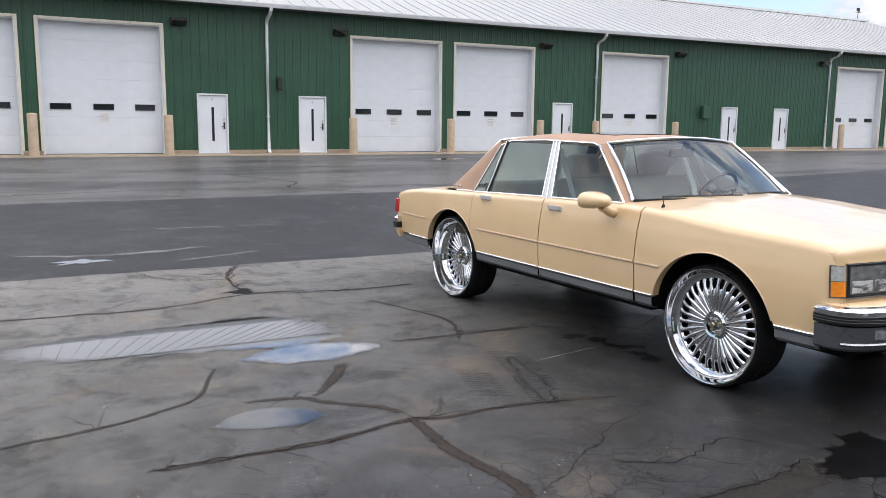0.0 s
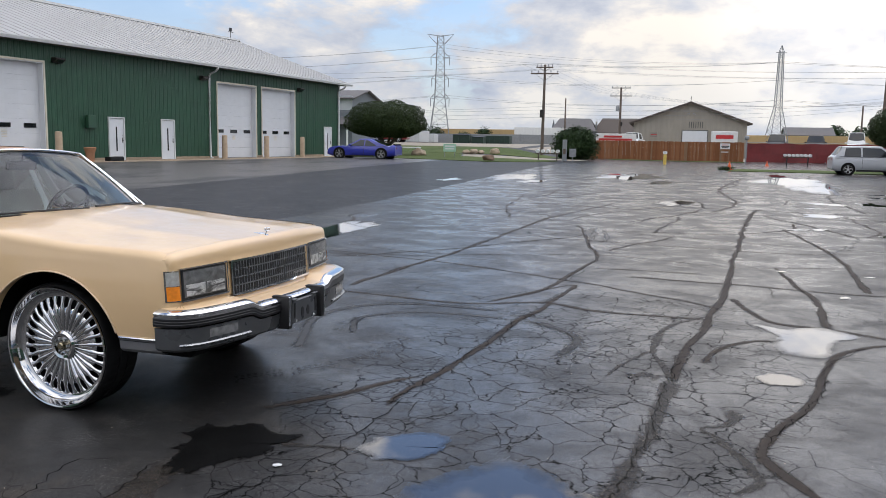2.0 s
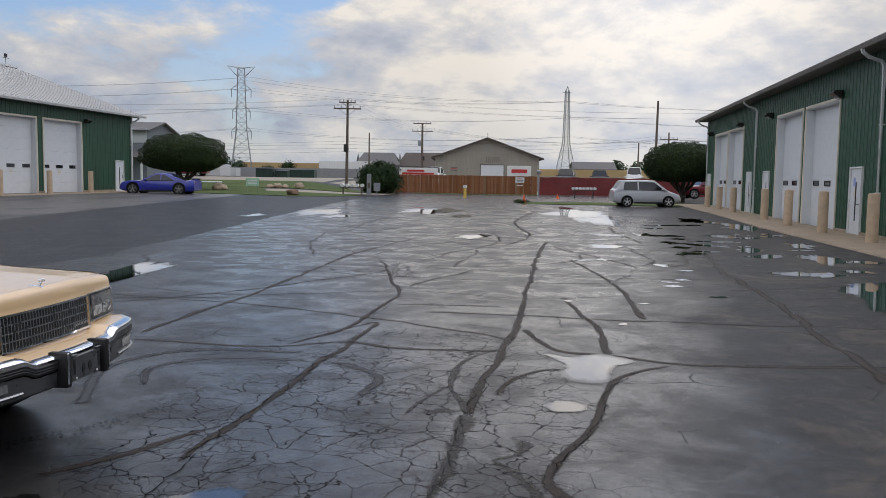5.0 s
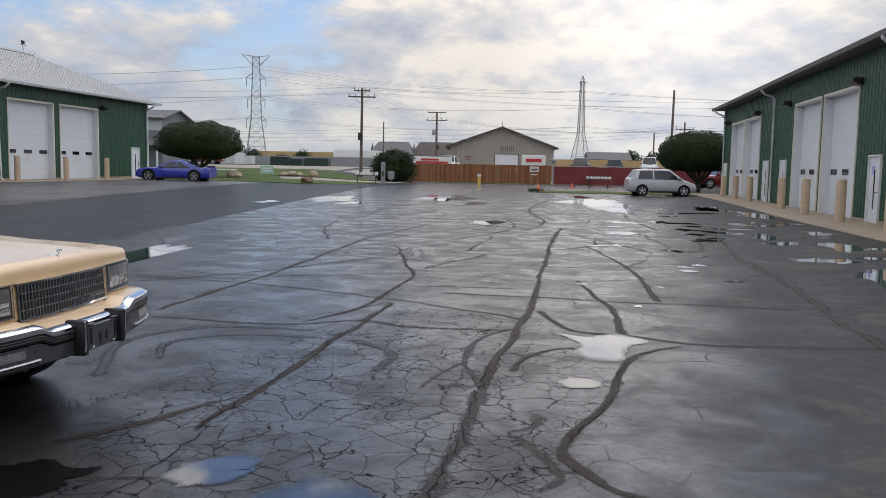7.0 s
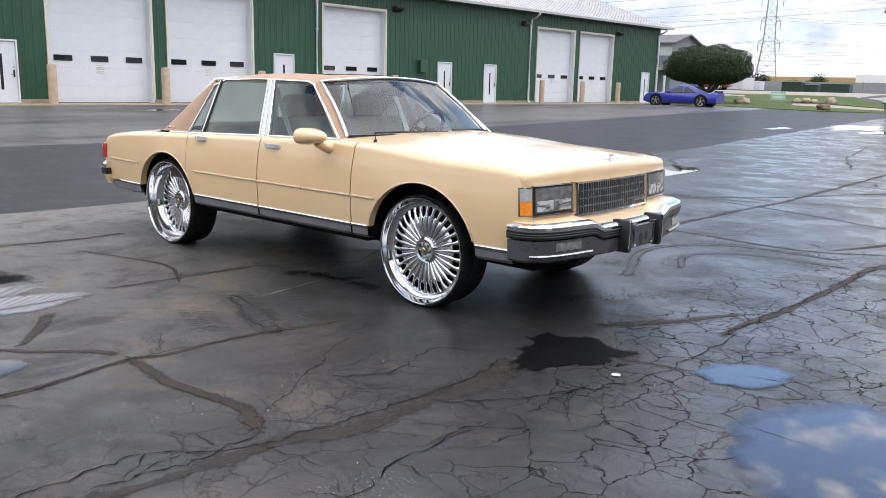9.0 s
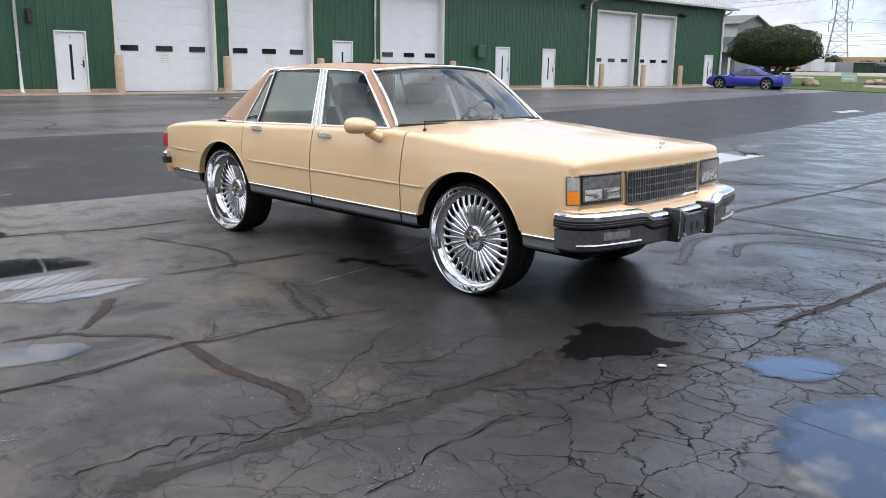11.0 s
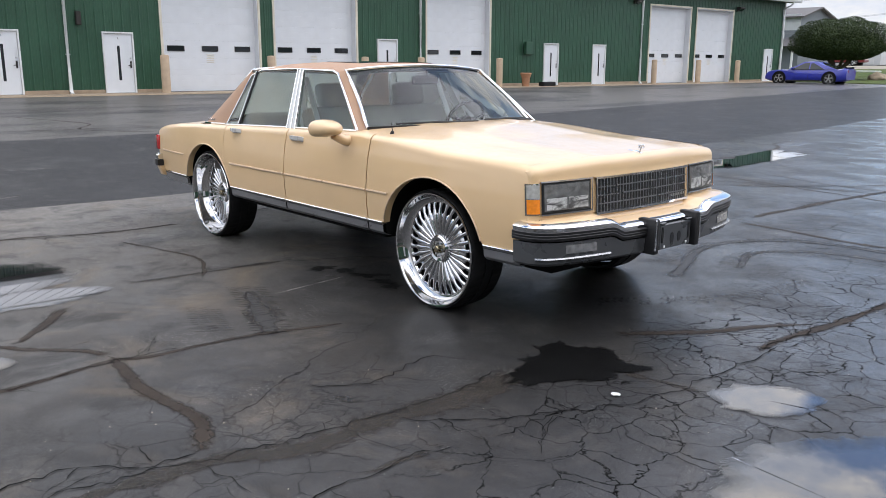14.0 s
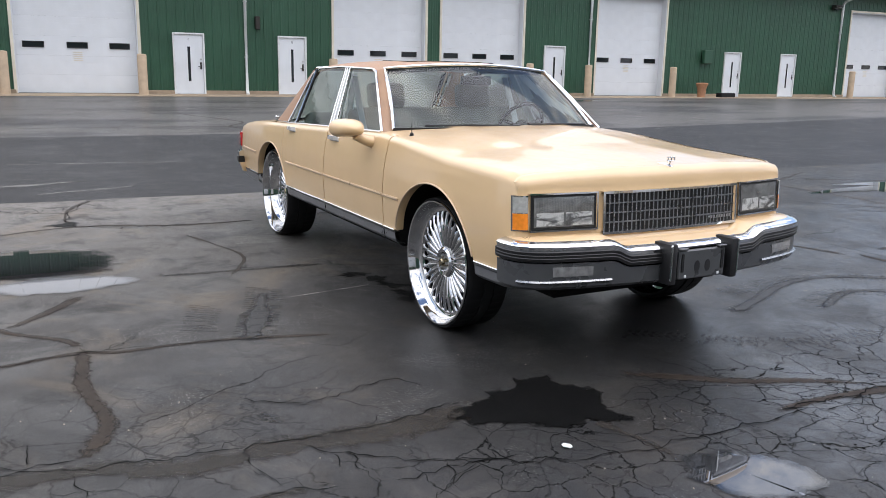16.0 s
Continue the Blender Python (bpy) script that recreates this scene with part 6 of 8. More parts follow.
sealed([(-7.52, 1.75), (-8.05, 1.70), (-8.99, 1.98)], 0.035, 18.0)
sealed([(-5.41, 2.22), (-5.37, 2.55), (-5.35, 2.91), (-5.33, 3.4)], (0.05, 0.07), 18.4, M_SEALGREY, wander=0.01)
sealed([(-2.62, 0.7), (-2.61, 1.03), (-2.58, 1.40), (-2.56, 1.65), (-2.45, 1.85), (-2.44, 2.08), (-2.48, 2.30), (-2.47, 2.51), (-2.45, 2.79), (-2.51, 3.2)], (0.13, 0.15), 19.0, M_SEALGREY, wander=0.02, rough=0.6)
sealed([(-2.12, 2.36), (-2.13, 2.18), (-2.11, 1.98)], 0.05, 20.0, M_SEALGREY)
sealed([(-2.27, 3.61), (-2.11, 3.59), (-1.92, 3.65), (-1.74, 3.64)], (0.12, 0.05), 20.4, M_SEALGREY, wander=0.01, rough=0.6)
for k, (c, w) in enumerate((([(-2.70, 0.9), (-2.62, 1.5), (-2.52, 2.1), (-2.52, 2.7), (-2.60, 3.1)], 0.006), ([(-1.80, 4.87), (-1.90, 4.62), (-1.90, 4.23), (-1.88, 3.85), (-1.89, 3.44), (-1.98, 3.12), (-2.06, 2.93), (-2.02, 2.60)], 0.0055),
                            ([(-2.10, 2.40), (-2.13, 2.18), (-2.11, 1.98), (-2.09, 1.82), (-2.05, 1.71), (-2.0, 1.4)], 0.005), ([(-3.84, 0.3), (-3.82, 1.16), (-3.90, 1.60), (-3.86, 2.10), (-3.80, 2.6)], 0.005), ([(-2.65, 1.58), (-2.72, 1.35), (-2.85, 1.12), (-2.78, 0.7)], 0.006),
                            ([(-3.0, 2.25), (-2.85, 2.55), (-2.95, 2.9), (-2.83, 3.1)], 0.005), ([(-2.48, 2.35), (-2.15, 2.75), (-2.03, 3.1)], 0.006), ([(-0.45, 6.3), (-0.44, 5.2), (-0.43, 4.5), (-0.47, 3.5)], 0.006), ([(-1.92, 8.6), (-1.92, 6.9), (-1.92, 5.6), (-1.96, 4.4)], 0.006),
                            ([(-9.0, 1.95), (-8.4, 1.8), (-8.0, 1.72), (-7.5, 1.8), (-7.29, 2.5), (-7.27, 3.3)], 0.010), ([(-8.2, 1.75), (-8.5, 1.2), (-9.1, 0.9)], 0.009), ([(0.18, 4.6), (0.50, 5.8), (0.57, 6.5), (0.9, 7.24)], 0.005))):
    open_crack(c, w, k + 1)
for c, w, sd in (([(-6.5, 14.54), (-3.28, 15.05), (-0.5, 14.52), (1.43, 14.21), (4.5, 14.6)], 0.035, 21.0), ([(-6.0, 11.2), (-4.2, 10.8), (-2.1, 11.7), (-0.4, 11.4), (1.0, 11.9)], 0.03, 22.0),
                 ([(-8.6, 19.5), (-5.0, 18.2), (-4.2, 17.2)], 0.05, 23.0), ([(-8.0, 26.0), (-3.0, 25.0), (2.5, 26.3)], 0.05, 24.0), ([(-1.2, 20.5), (-0.8, 24.0), (-1.6, 30.0), (-1.2, 38.0)], 0.09, 25.0),
                 ([(-5.6, 21.0), (-2.2, 20.2), (0.6, 20.4), (3.4, 19.8)], 0.06, 26.0), ([(-2.6, 17.0), (-1.5, 21.0), (-1.9, 24.5)], 0.07, 27.0), ([(2.2, 22.0), (1.7, 27.5), (2.6, 33.0)], 0.08, 28.0),
                 ([(-8.8, 6.5), (-6.6, 6.9), (-4.05, 7.5)], 0.05, 29.0), ([(-7.3, 3.5), (-7.9, 6.2), (-7.2, 9.0), (-8.4, 12.0)], 0.045, 30.0), ([(-20.5, 4.5), (-18.2, 5.6), (-17.0, 5.2), (-15.8, 6.4)], 0.06, 31.0),
                 ([(-22.0, -1.0), (-21.6, 3.0), (-22.3, 7.5), (-21.7, 14.0)], 0.05, 32.0), ([(-16.4, -2.0), (-17.2, 2.0), (-16.9, 9.0)], 0.04, 33.0), ([(-6.8, 2.6), (-5.9, 2.9), (-5.2, 2.7)], 0.035, 34.0)):
    sealed(c, w, sd)
# many lesser seams that cross the far yard
def yard_seams():
    rnd = random.Random(17)
    for k in range(46):
        across = k % 3 > 0
        x, y = rnd.uniform(-8.0, 5.0), 9.5 + 34 * rnd.random() ** 1.35
        a = rnd.gauss(0.0, 0.22) + (0.0 if across else math.pi / 2)
        c = []
        for _ in range(rnd.randrange(4, 8)):
            c.append((x, y))
            a += rnd.gauss(0, 0.28)
            st = rnd.uniform(0.6, 1.5) * (1 + y * 0.02)
            x, y = x + st * math.cos(a), y + st * math.sin(a)
            if not -8.6 < x < 6.0:
                break
        if len(c) > 2:
            sealed(c, rnd.uniform(0.022, 0.050) * (1 + y * 0.02), 60.0 + k * 0.5, wander=0.05)


yard_seams()
# tyre marks and scuffs
def tread_print(ctrl, width, seed):
    """A printed tyre tread: short slanted bars in three ribs along a curve."""
    bm = bmesh.new()
    rnd = random.Random(seed)
    pts = path_points(ctrl, 0.042)
    layer = bm.verts.layers.float.new("inside")
    for i in range(1, len(pts) - 1):
        d = (pts[i + 1] - pts[i - 1]).normalized()
        n = Vector((-d.y, d.x))
        for f0, f1, slant in ((-1.0, -0.40, 0.03), (-0.32, 0.30, -0.02), (0.40, 1.0, 0.03)):
            if rnd.random() < 0.18:
                continue
            h = rnd.uniform(0.009, 0.013)
            quad = []
            for f, sg in ((f0, -1), (f1, -1), (f1, 1), (f0, 1)):
                p = pts[i] + n * (width / 2 * f) + d * (sg * h + slant * f)
                v = bm.verts.new((p.x, p.y, ground_z(p.x, p.y) + 0.0041))
                v[layer] = 0.36
                quad.append(v)
            bm.faces.new(quad)
    part("tread_print", bm, M_RUBBERMARK, GROUND)


for c, w, sd in (([(-3.55, 5.6), (-3.62, 6.5), (-3.2, 7.25), (-2.2, 7.40), (-1.7, 7.2)], 0.19, 1), ([(-3.1, 5.9), (-3.25, 6.4), (-2.9, 6.8), (-2.1, 6.95)], 0.17, 2), ([(-1.95, 7.1), (-1.45, 6.75), (-1.22, 6.2), (-1.3, 5.7)], 0.18, 3), ([(-4.85, 2.82), (-4.50, 2.73), (-4.19, 2.63), (-3.77, 2.50)], 0.24, 4), ([(-4.55, 2.40), (-4.3, 2.32), (-4.0, 2.25)], 0.20, 6), ([(-3.1, 4.4), (-2.6, 5.2), (-2.5, 6.0)], 0.17, 5)):
    tread_print(c, w, sd)
for c, w, sd in (([(-3.16, 5.3), (-3.62, 6.5), (-3.2, 7.25), (-2.2, 7.35)], 0.13, 41.0), ([(-3.0, 5.9), (-3.25, 6.5), (-2.9, 6.95), (-2.0, 7.05)], 0.10, 42.0), ([(-1.81, 7.04), (-1.3, 6.59), (-1.28, 5.9)], 0.14, 43.0), ([(-4.75, 2.78), (-4.19, 2.63), (-3.72, 2.49)], (0.14, 0.22), 44.0), ([(-2.86, 2.28), (-2.66, 2.36)], 0.14, 45.0)):
    mark("tyre_mark", c, w, M_RUBBERMARK, 0.5, 0.02, 0.0014, sd)
for c, w, sd in (([(-4.51, 2.77), (-4.65, 3.54)], 0.022, 51.0), ([(-3.0, 15.6), (-2.6, 13.4)], 0.16, 52.0), ([(-2.75, 15.4), (-2.35, 13.3)], 0.12, 53.0), ([(-10.6, -0.4), (-10.2, 0.8), (-10.5, 2.2)], 0.22, 54.0), ([(-9.5, 1.4), (-9.9, 2.6)], 0.12, 55.0), ([(-12.2, 1.0), (-12.0, 3.4)], 0.10, 56.0), ([(-25.2, 0.2), (-25.0, 3.6)], 0.35, 57.0), ([(-25.6, 12.8), (-25.4, 14.4)], 0.3, 58.0), ([(0.8, 13.0), (1.5, 15.5), (1.4, 17.5)], 0.08, 59.0)):
    mark("pale_scuff", c, w, M_CHALKLINE if w < 0.05 else M_CHALK, 0.9, 0.04 if w > 0.05 else 0.004, 0.0016, sd)


def shore_sheet(name, rim, material, label, seed, lift, category):
    """A thin sheet inside an uneven closed shore; it fades out towards its border."""
    bm = bmesh.new()
    x, y = sum(p[0] for p in rim) / len(rim), sum(p[1] for p in rim) / len(rim)
    lift += 0.00003 * (seed % 20)
    rows = []
    steps = (1.12, 1.0, 0.85, 0.7, 0.4, 0.02)
    for f in steps:
        rows.append([(x + (p[0] - x) * f, y + (p[1] - y) * f, ground_z(x + (p[0] - x) * f, y + (p[1] - y) * f) + lift) for p in rim])
    bm.verts.layers.float.new("inside")
    vs = grid(bm, rows, close=True)
    inside_layer(bm, vs, lambda k, j: min(1.0, (1.12 - steps[k]) * 1.6))
    bm.faces.new(vs[-1])
    return solo(name, bm, material, label, category, "puddles in the yard" if category == "puddle" else "", kind="structure", smooth=60)


def pool(name, x, y, rx, ry, turn, material, label, seed, ragged=0.24, lift=0.0045, category="puddle"):
    """A flat oval sheet with an uneven shore."""
    n, rim = 72, []
    c, s = math.cos(radians(turn)), math.sin(radians(turn))
    for k in range(n):
        a = 2 * math.pi * k / n
        r = 1 + ragged * 2.2 * noise.noise(Vector((math.cos(a) * 1.6 + seed, math.sin(a) * 1.6, seed))) + ragged * 0.9 * noise.noise(Vector((math.cos(a) * 5, math.sin(a) * 5, seed + 4)))
        u, v = rx * r * math.cos(a), ry * r * math.sin(a)
        rim.append((x + u * c - v * s, y + u * s + v * c))
    return shore_sheet(name, rim, material, label, seed, lift, category)


def spread(name, ctrl, material, label, seed, ragged=0.03, lift=0.0045, category="puddle"):
    """A sheet whose shore runs through a few points."""
    ring = path_points(ctrl[-2:] + ctrl + ctrl[:2], 0.03)
    k0 = min(range(len(ring)), key=lambda i: (ring[i] - Vector(ctrl[0])).length)
    k1 = max(i for i in range(len(ring)) if (ring[i] - Vector(ctrl[0])).length < 1e-3)
    rim = []
    for p in ring[k0:k1]:
        q = Vector((p.x * 9, p.y * 9, seed))
        rim.append((p.x + ragged * (noise.noise(q) + 0.6 * noise.noise(q * 2.7)), p.y + ragged * (noise.noise(q + Vector((0, 0, 7))) + 0.6 * noise.noise(q * 2.7 + Vector((0, 0, 7))))))
    return shore_sheet(name, rim, material, label, seed, lift, category)


for k, c in enumerate(([(0.06, 7.79), (0.29, 7.67), (0.56, 7.87), (0.86, 7.64), (0.66, 7.32), (0.59, 6.81), (0.38, 6.74), (0.22, 6.92), (0.24, 7.37)], [(0.09, 5.95), (0.23, 6.13), (0.41, 5.97), (0.25, 5.82)],
                       [(-1.77, 3.66), (-1.70, 3.90), (-1.55, 4.03), (-1.40, 3.97), (-1.36, 3.82), (-1.45, 3.66), (-1.60, 3.60)], [(-1.34, 3.2), (-1.20, 3.60), (-0.97, 3.81), (-0.73, 3.65), (-0.49, 3.55), (-0.37, 3.29), (-0.34, 2.9), (-0.62, 2.55), (-1.08, 2.66)],
                       [(-6.47, 0.2), (-6.50, 0.9), (-6.56, 1.46), (-6.34, 1.84), (-5.86, 1.94), (-5.62, 1.75), (-5.60, 1.37), (-5.72, 0.9), (-5.85, 0.1), (-6.2, -0.3)], [(-5.40, 1.16), (-5.55, 1.42), (-5.58, 1.72), (-5.36, 2.08), (-5.19, 1.83), (-5.17, 1.40)],
                       [(-4.24, 0.72), (-4.40, 0.90), (-4.40, 1.08), (-4.22, 1.27), (-4.10, 1.11), (-4.12, 0.90)])):
    spread("puddle", c, M_FILM if k == 6 else M_WATER, "nearly dried rain puddle on the asphalt" if k == 6 else "shallow rain puddle on the asphalt", 1.7 * k + 0.3, 0.05 if k in (2, 3) else 0.03)
PR = random.Random(12)
for k, (x, y, rx, ry, turn) in enumerate([(0.9, 36.5, 1.3, 5.5, 3), (-6.0, 37.3, 1.3, 2.8, 5), (-10.0, 33.5, 0.8, 2.2, 8), (-2.3, 22.9, 0.40, 0.95, 0), (1.2, 20.7, 0.45, 0.5, 0), (4.9, 12.9, 0.45, 1.7, -10), (-7.05, 12.75, 0.36, 1.75, 3)] + [(PR.uniform(3.0, 6.6), PR.uniform(15, 31), PR.uniform(0.15, 0.55), PR.uniform(0.10, 0.32), 0) for _ in range(34)]):
    pool("puddle", x, y, rx, ry, turn, M_WATER, "shallow rain puddle on the asphalt", 1.7 * k + 6.3, 0.30)
for k, (x, y, rx, ry) in enumerate([(-9.82, 0.5, 0.14, 0.22), (2.1, 16.6, 0.16, 0.22), (1.0, 17.4, 0.10, 0.20), (3.0, 22.5, 0.2, 0.4), (4.6, 20.5, 0.3, 0.8), (5.6, 18.4, 0.35, 1.1), (6.1, 21.8, 0.25, 0.9), (6.3, 30.0, 0.4, 1.6), (5.2, 33.5, 0.6, 1.8), (2.6, 25.2, 0.3, 0.5), (-8.6, 31.0, 0.4, 1.0), (-11.6, 30.0, 0.35, 0.8), (2.2, 14.2, 0.10, 0.12), (6.0, 14.8, 0.2, 0.5), (1.5, 24.8, 0.5, 0.4), (-4.0, 33.0, 0.5, 0.9), (0.9, 9.6, 0.05, 0.07), (1.09, 22.9, 0.19, 0.24), (0.63, 17.2, 0.18, 0.14), (1.93, 13.3, 0.15, 0.13), (1.94, 13.85, 0.13, 0.07), (2.44, 12.2, 0.13, 0.08), (1.3, 11.3, 0.07, 0.05), (2.8, 19.1, 0.13, 0.18), (2.45, 15.7, 0.09, 0.08), (0.28, 11.3, 0.05, 0.05), (4.75, 19.1, 0.23, 0.35), (4.72, 15.2, 0.14, 0.2), (6.3, 26.4, 0.12, 0.3), (-24.8, 13.2, 0.3, 0.6), (-25.5, 20.0, 0.3, 1.2)]):
    pool("puddle", x, y, rx, ry, 0, M_WATER, "small rain puddle on the asphalt", 2.9 * k + 0.1, 0.4)
spread("damp_patch", [(-2.50, 3.06), (-2.60, 3.34), (-2.68, 3.45), (-2.76, 3.54), (-2.67, 3.62), (-2.47, 3.77), (-2.31, 3.74), (-2.17, 3.68), (-2.21, 3.46), (-2.26, 3.29), (-2.37, 3.14)], M_DAMP, "dark damp oily patch on the asphalt", 5.5, 0.07, 0.0042, "stain")
for k, (x, y, rx, ry, turn) in enumerate([(-4.93, 3.50, 0.05, 0.10, 0), (-4.76, 3.60, 0.05, 0.06, 40), (-4.56, 3.64, 0.07, 0.14, -40), (-4.36, 3.62, 0.05, 0.10, -50), (-4.2, 3.60, 0.05, 0.06, 0), (-7.62, 1.66, 0.09, 0.13, 0)]):
    pool("damp_patch", x, y, rx, ry, turn, M_DAMP, "dark damp oily patch on the asphalt", 8.5 + k, 0.45, 0.0038, "stain")
chip = bmesh.new()
bmesh.ops.create_icosphere(chip, subdivisions=1, radius=0.018)
for v in chip.verts:
    v.co = (v.co.x * 1.5, v.co.y, v.co.z * 0.35 + 0.008)
solo("paper_scrap", chip, M_GUTTER, "small white scrap lying on the asphalt", "litter", at=pose(-2.027, 3.315, 0, 0, 0, 30))

# grit and small stones near the camera's way
def build_grit():
    rnd = random.Random(4)
    bm = bmesh.new()
    for _ in range(900):
        x, y = rnd.uniform(-8, 3), rnd.uniform(-0.5, 9)
        r = rnd.choice((0.003, 0.004, 0.006))
        z = ground_z(x, y) + r * 0.4
        a = rnd.uniform(0, 6.3)
        vs = [bm.verts.new((x + r * math.cos(a + k * 2.1) * rnd.uniform(0.7, 1.3), y + r * math.sin(a + k * 2.1) * rnd.uniform(0.7, 1.3), z - r * 0.6)) for k in range(3)]
        t = bm.verts.new((x, y, z + r * 0.5))
        for k in range(3):
            bm.faces.new((vs[k], vs[(k + 1) % 3], t))
    solo("grit", bm, M_GRAVEL, "loose pale grit scattered over the asphalt", "gravel", kind="stuff")


build_grit()

# ---- beyond the yard ----
def sheet(name, outline, material, label, lift, category="ground", edge=0.0):
    bm = bmesh.new()
    bm.faces.new([bm.verts.new((x, y, 0)) for x, y in outline])
    xs, ys = [p[0] for p in outline], [p[1] for p in outline]
    for i, (lo, hi) in enumerate(((max(-62, min(xs)), min(20, max(xs))), (min(ys), min(106, max(ys))))):
        v = math.ceil(lo)
        while v < hi:
            co, no = ((v, 0, 0), (1, 0, 0)) if i == 0 else ((0, v, 0), (0, 1, 0))
            bmesh.ops.bisect_plane(bm, geom=bm.verts[:] + bm.edges[:] + bm.faces[:], plane_co=co, plane_no=no)
            v += 2
    for v in bm.verts:
        v.co.z = ground_z(v.co.x, v.co.y) + lift
    if edge:
        rim = [e for e in bm.edges if e.is_boundary]
        made = bmesh.ops.extrude_edge_only(bm, edges=rim)["geom"]
        for v in made:
            if isinstance(v, bmesh.types.BMVert):
                v.co.z -= edge
    return solo(name, bm, material, label, category, kind="structure")


def wavy(pts, step=1.5, amp=0.12):
    out = []
    for (x0, y0), (x1, y1) in zip(pts, pts[1:] + pts[:1]):
        k = max(1, int(math.hypot(x1 - x0, y1 - y0) / step))
        for i in range(k):
            x, y = x0 + (x1 - x0) * i / k, y0 + (y1 - y0) * i / k
            out.append((x + amp * noise.noise(Vector((x, y, 1))), y + amp * noise.noise(Vector((x, y, 5)))))
    return out


sheet("lawn", wavy([(-26.5, 53.0), (-18.0, 52.3), (-15.4, 55.5), (-14.9, 60.5), (-17.2, 62.0), (-23.4, 62.3), (-24.4, 65.4), (-25.5, 66.6), (-60, 66.8), (-60, 54)]), M_LAWN, "short green lawn beside the yard", 0.035, "grass", 0.06)
sheet("lawn", wavy([(-60, 67.0), (-25.5, 66.8), (-18.0, 68.0), (-17.0, 72.0), (-26.0, 78.0), (-60, 78)]), M_LAWN, "short green lawn behind a gravel drive", 0.035, "grass", 0.06)
sheet("gravel_drive", wavy([(-23.2, 62.4), (-17.2, 62.2), (-14.2, 63.5), (-14.0, 67.0), (-18.0, 67.6), (-24.2, 65.2)]), M_GRAVEL, "pale gravel drive crossing the lawn", 0.02, "drive")
sheet("lawn", wavy([(-2.3, 48.3), (3.0, 48.6), (8.0, 49.2), (8.2, 55.0), (2.0, 54.0), (-2.0, 52.5)]), M_LAWN, "narrow grass strip at the end of the yard", 0.03, "grass", 0.05)
sheet("lawn", wavy([(-13.5, 73.6), (-2.4, 75.4), (-2.6, 77.6), (-13.5, 76.4)]), M_LAWN, "rough grass at the foot of a fence", 0.03, "grass", 0.05)
sheet("gravel_lot", wavy([(-120, 78.2), (-26, 78.2), (-17.2, 77.2), (-2.5, 78.9), (40, 84), (60, 200), (-150, 200)], 8), M_GRAVEL, "pale gravel storage yard behind fences", 0.02)
sheet("field", wavy([(-900, 205), (900, 205), (1500, 1600), (-1500, 1600)], 60), M_LAWN, "distant grassland", 0.1, "field")


def leaves(bm, rnd, centre, radii, count, size, flat_low=0.0, wob=0.16, seed=0.0):
    """Leaf blades over and inside an uneven rounded crown."""
    cx, cy, cz = centre
    for _ in range(count):
        u, a = rnd.uniform(-1, 1), rnd.uniform(0, 2 * math.pi)
        d = Vector((math.sqrt(1 - u * u) * math.cos(a), math.sqrt(1 - u * u) * math.sin(a), u))
        if flat_low:
            d *= 1 / (math.hypot(d.x, d.y) ** 2.7 + abs(d.z) ** 2.7) ** (1 / 2.7)
        if d.z < -0.2 and flat_low:
            d.z *= flat_low
        r = (1 + wob * 2 * noise.noise(d * 2.1 + Vector((seed, 0, 0))) + wob * noise.noise(d * 6 + Vector((0, seed, 0)))) * (1 - 0.30 * rnd.random() ** 2.2)
        p = Vector((cx + d.x * r * radii[0], cy + d.y * r * radii[1], cz + d.z * r * radii[2]))
        n = (d + Vector((rnd.uniform(-1, 1), rnd.uniform(-1, 1), rnd.uniform(-1, 1))) * 0.9).normalized()
        t = n.orthogonal().normalized()
        t = (Matrix.Rotation(rnd.uniform(0, 6.28), 3, n) @ t)
        b = n.cross(t)
        s = size * rnd.uniform(0.6, 1.3)
        vs = [bm.verts.new(p + t * s), bm.verts.new(p + b * s * 0.5), bm.verts.new(p - t * s), bm.verts.new(p - b * s * 0.5)]
        bm.faces.new(vs)


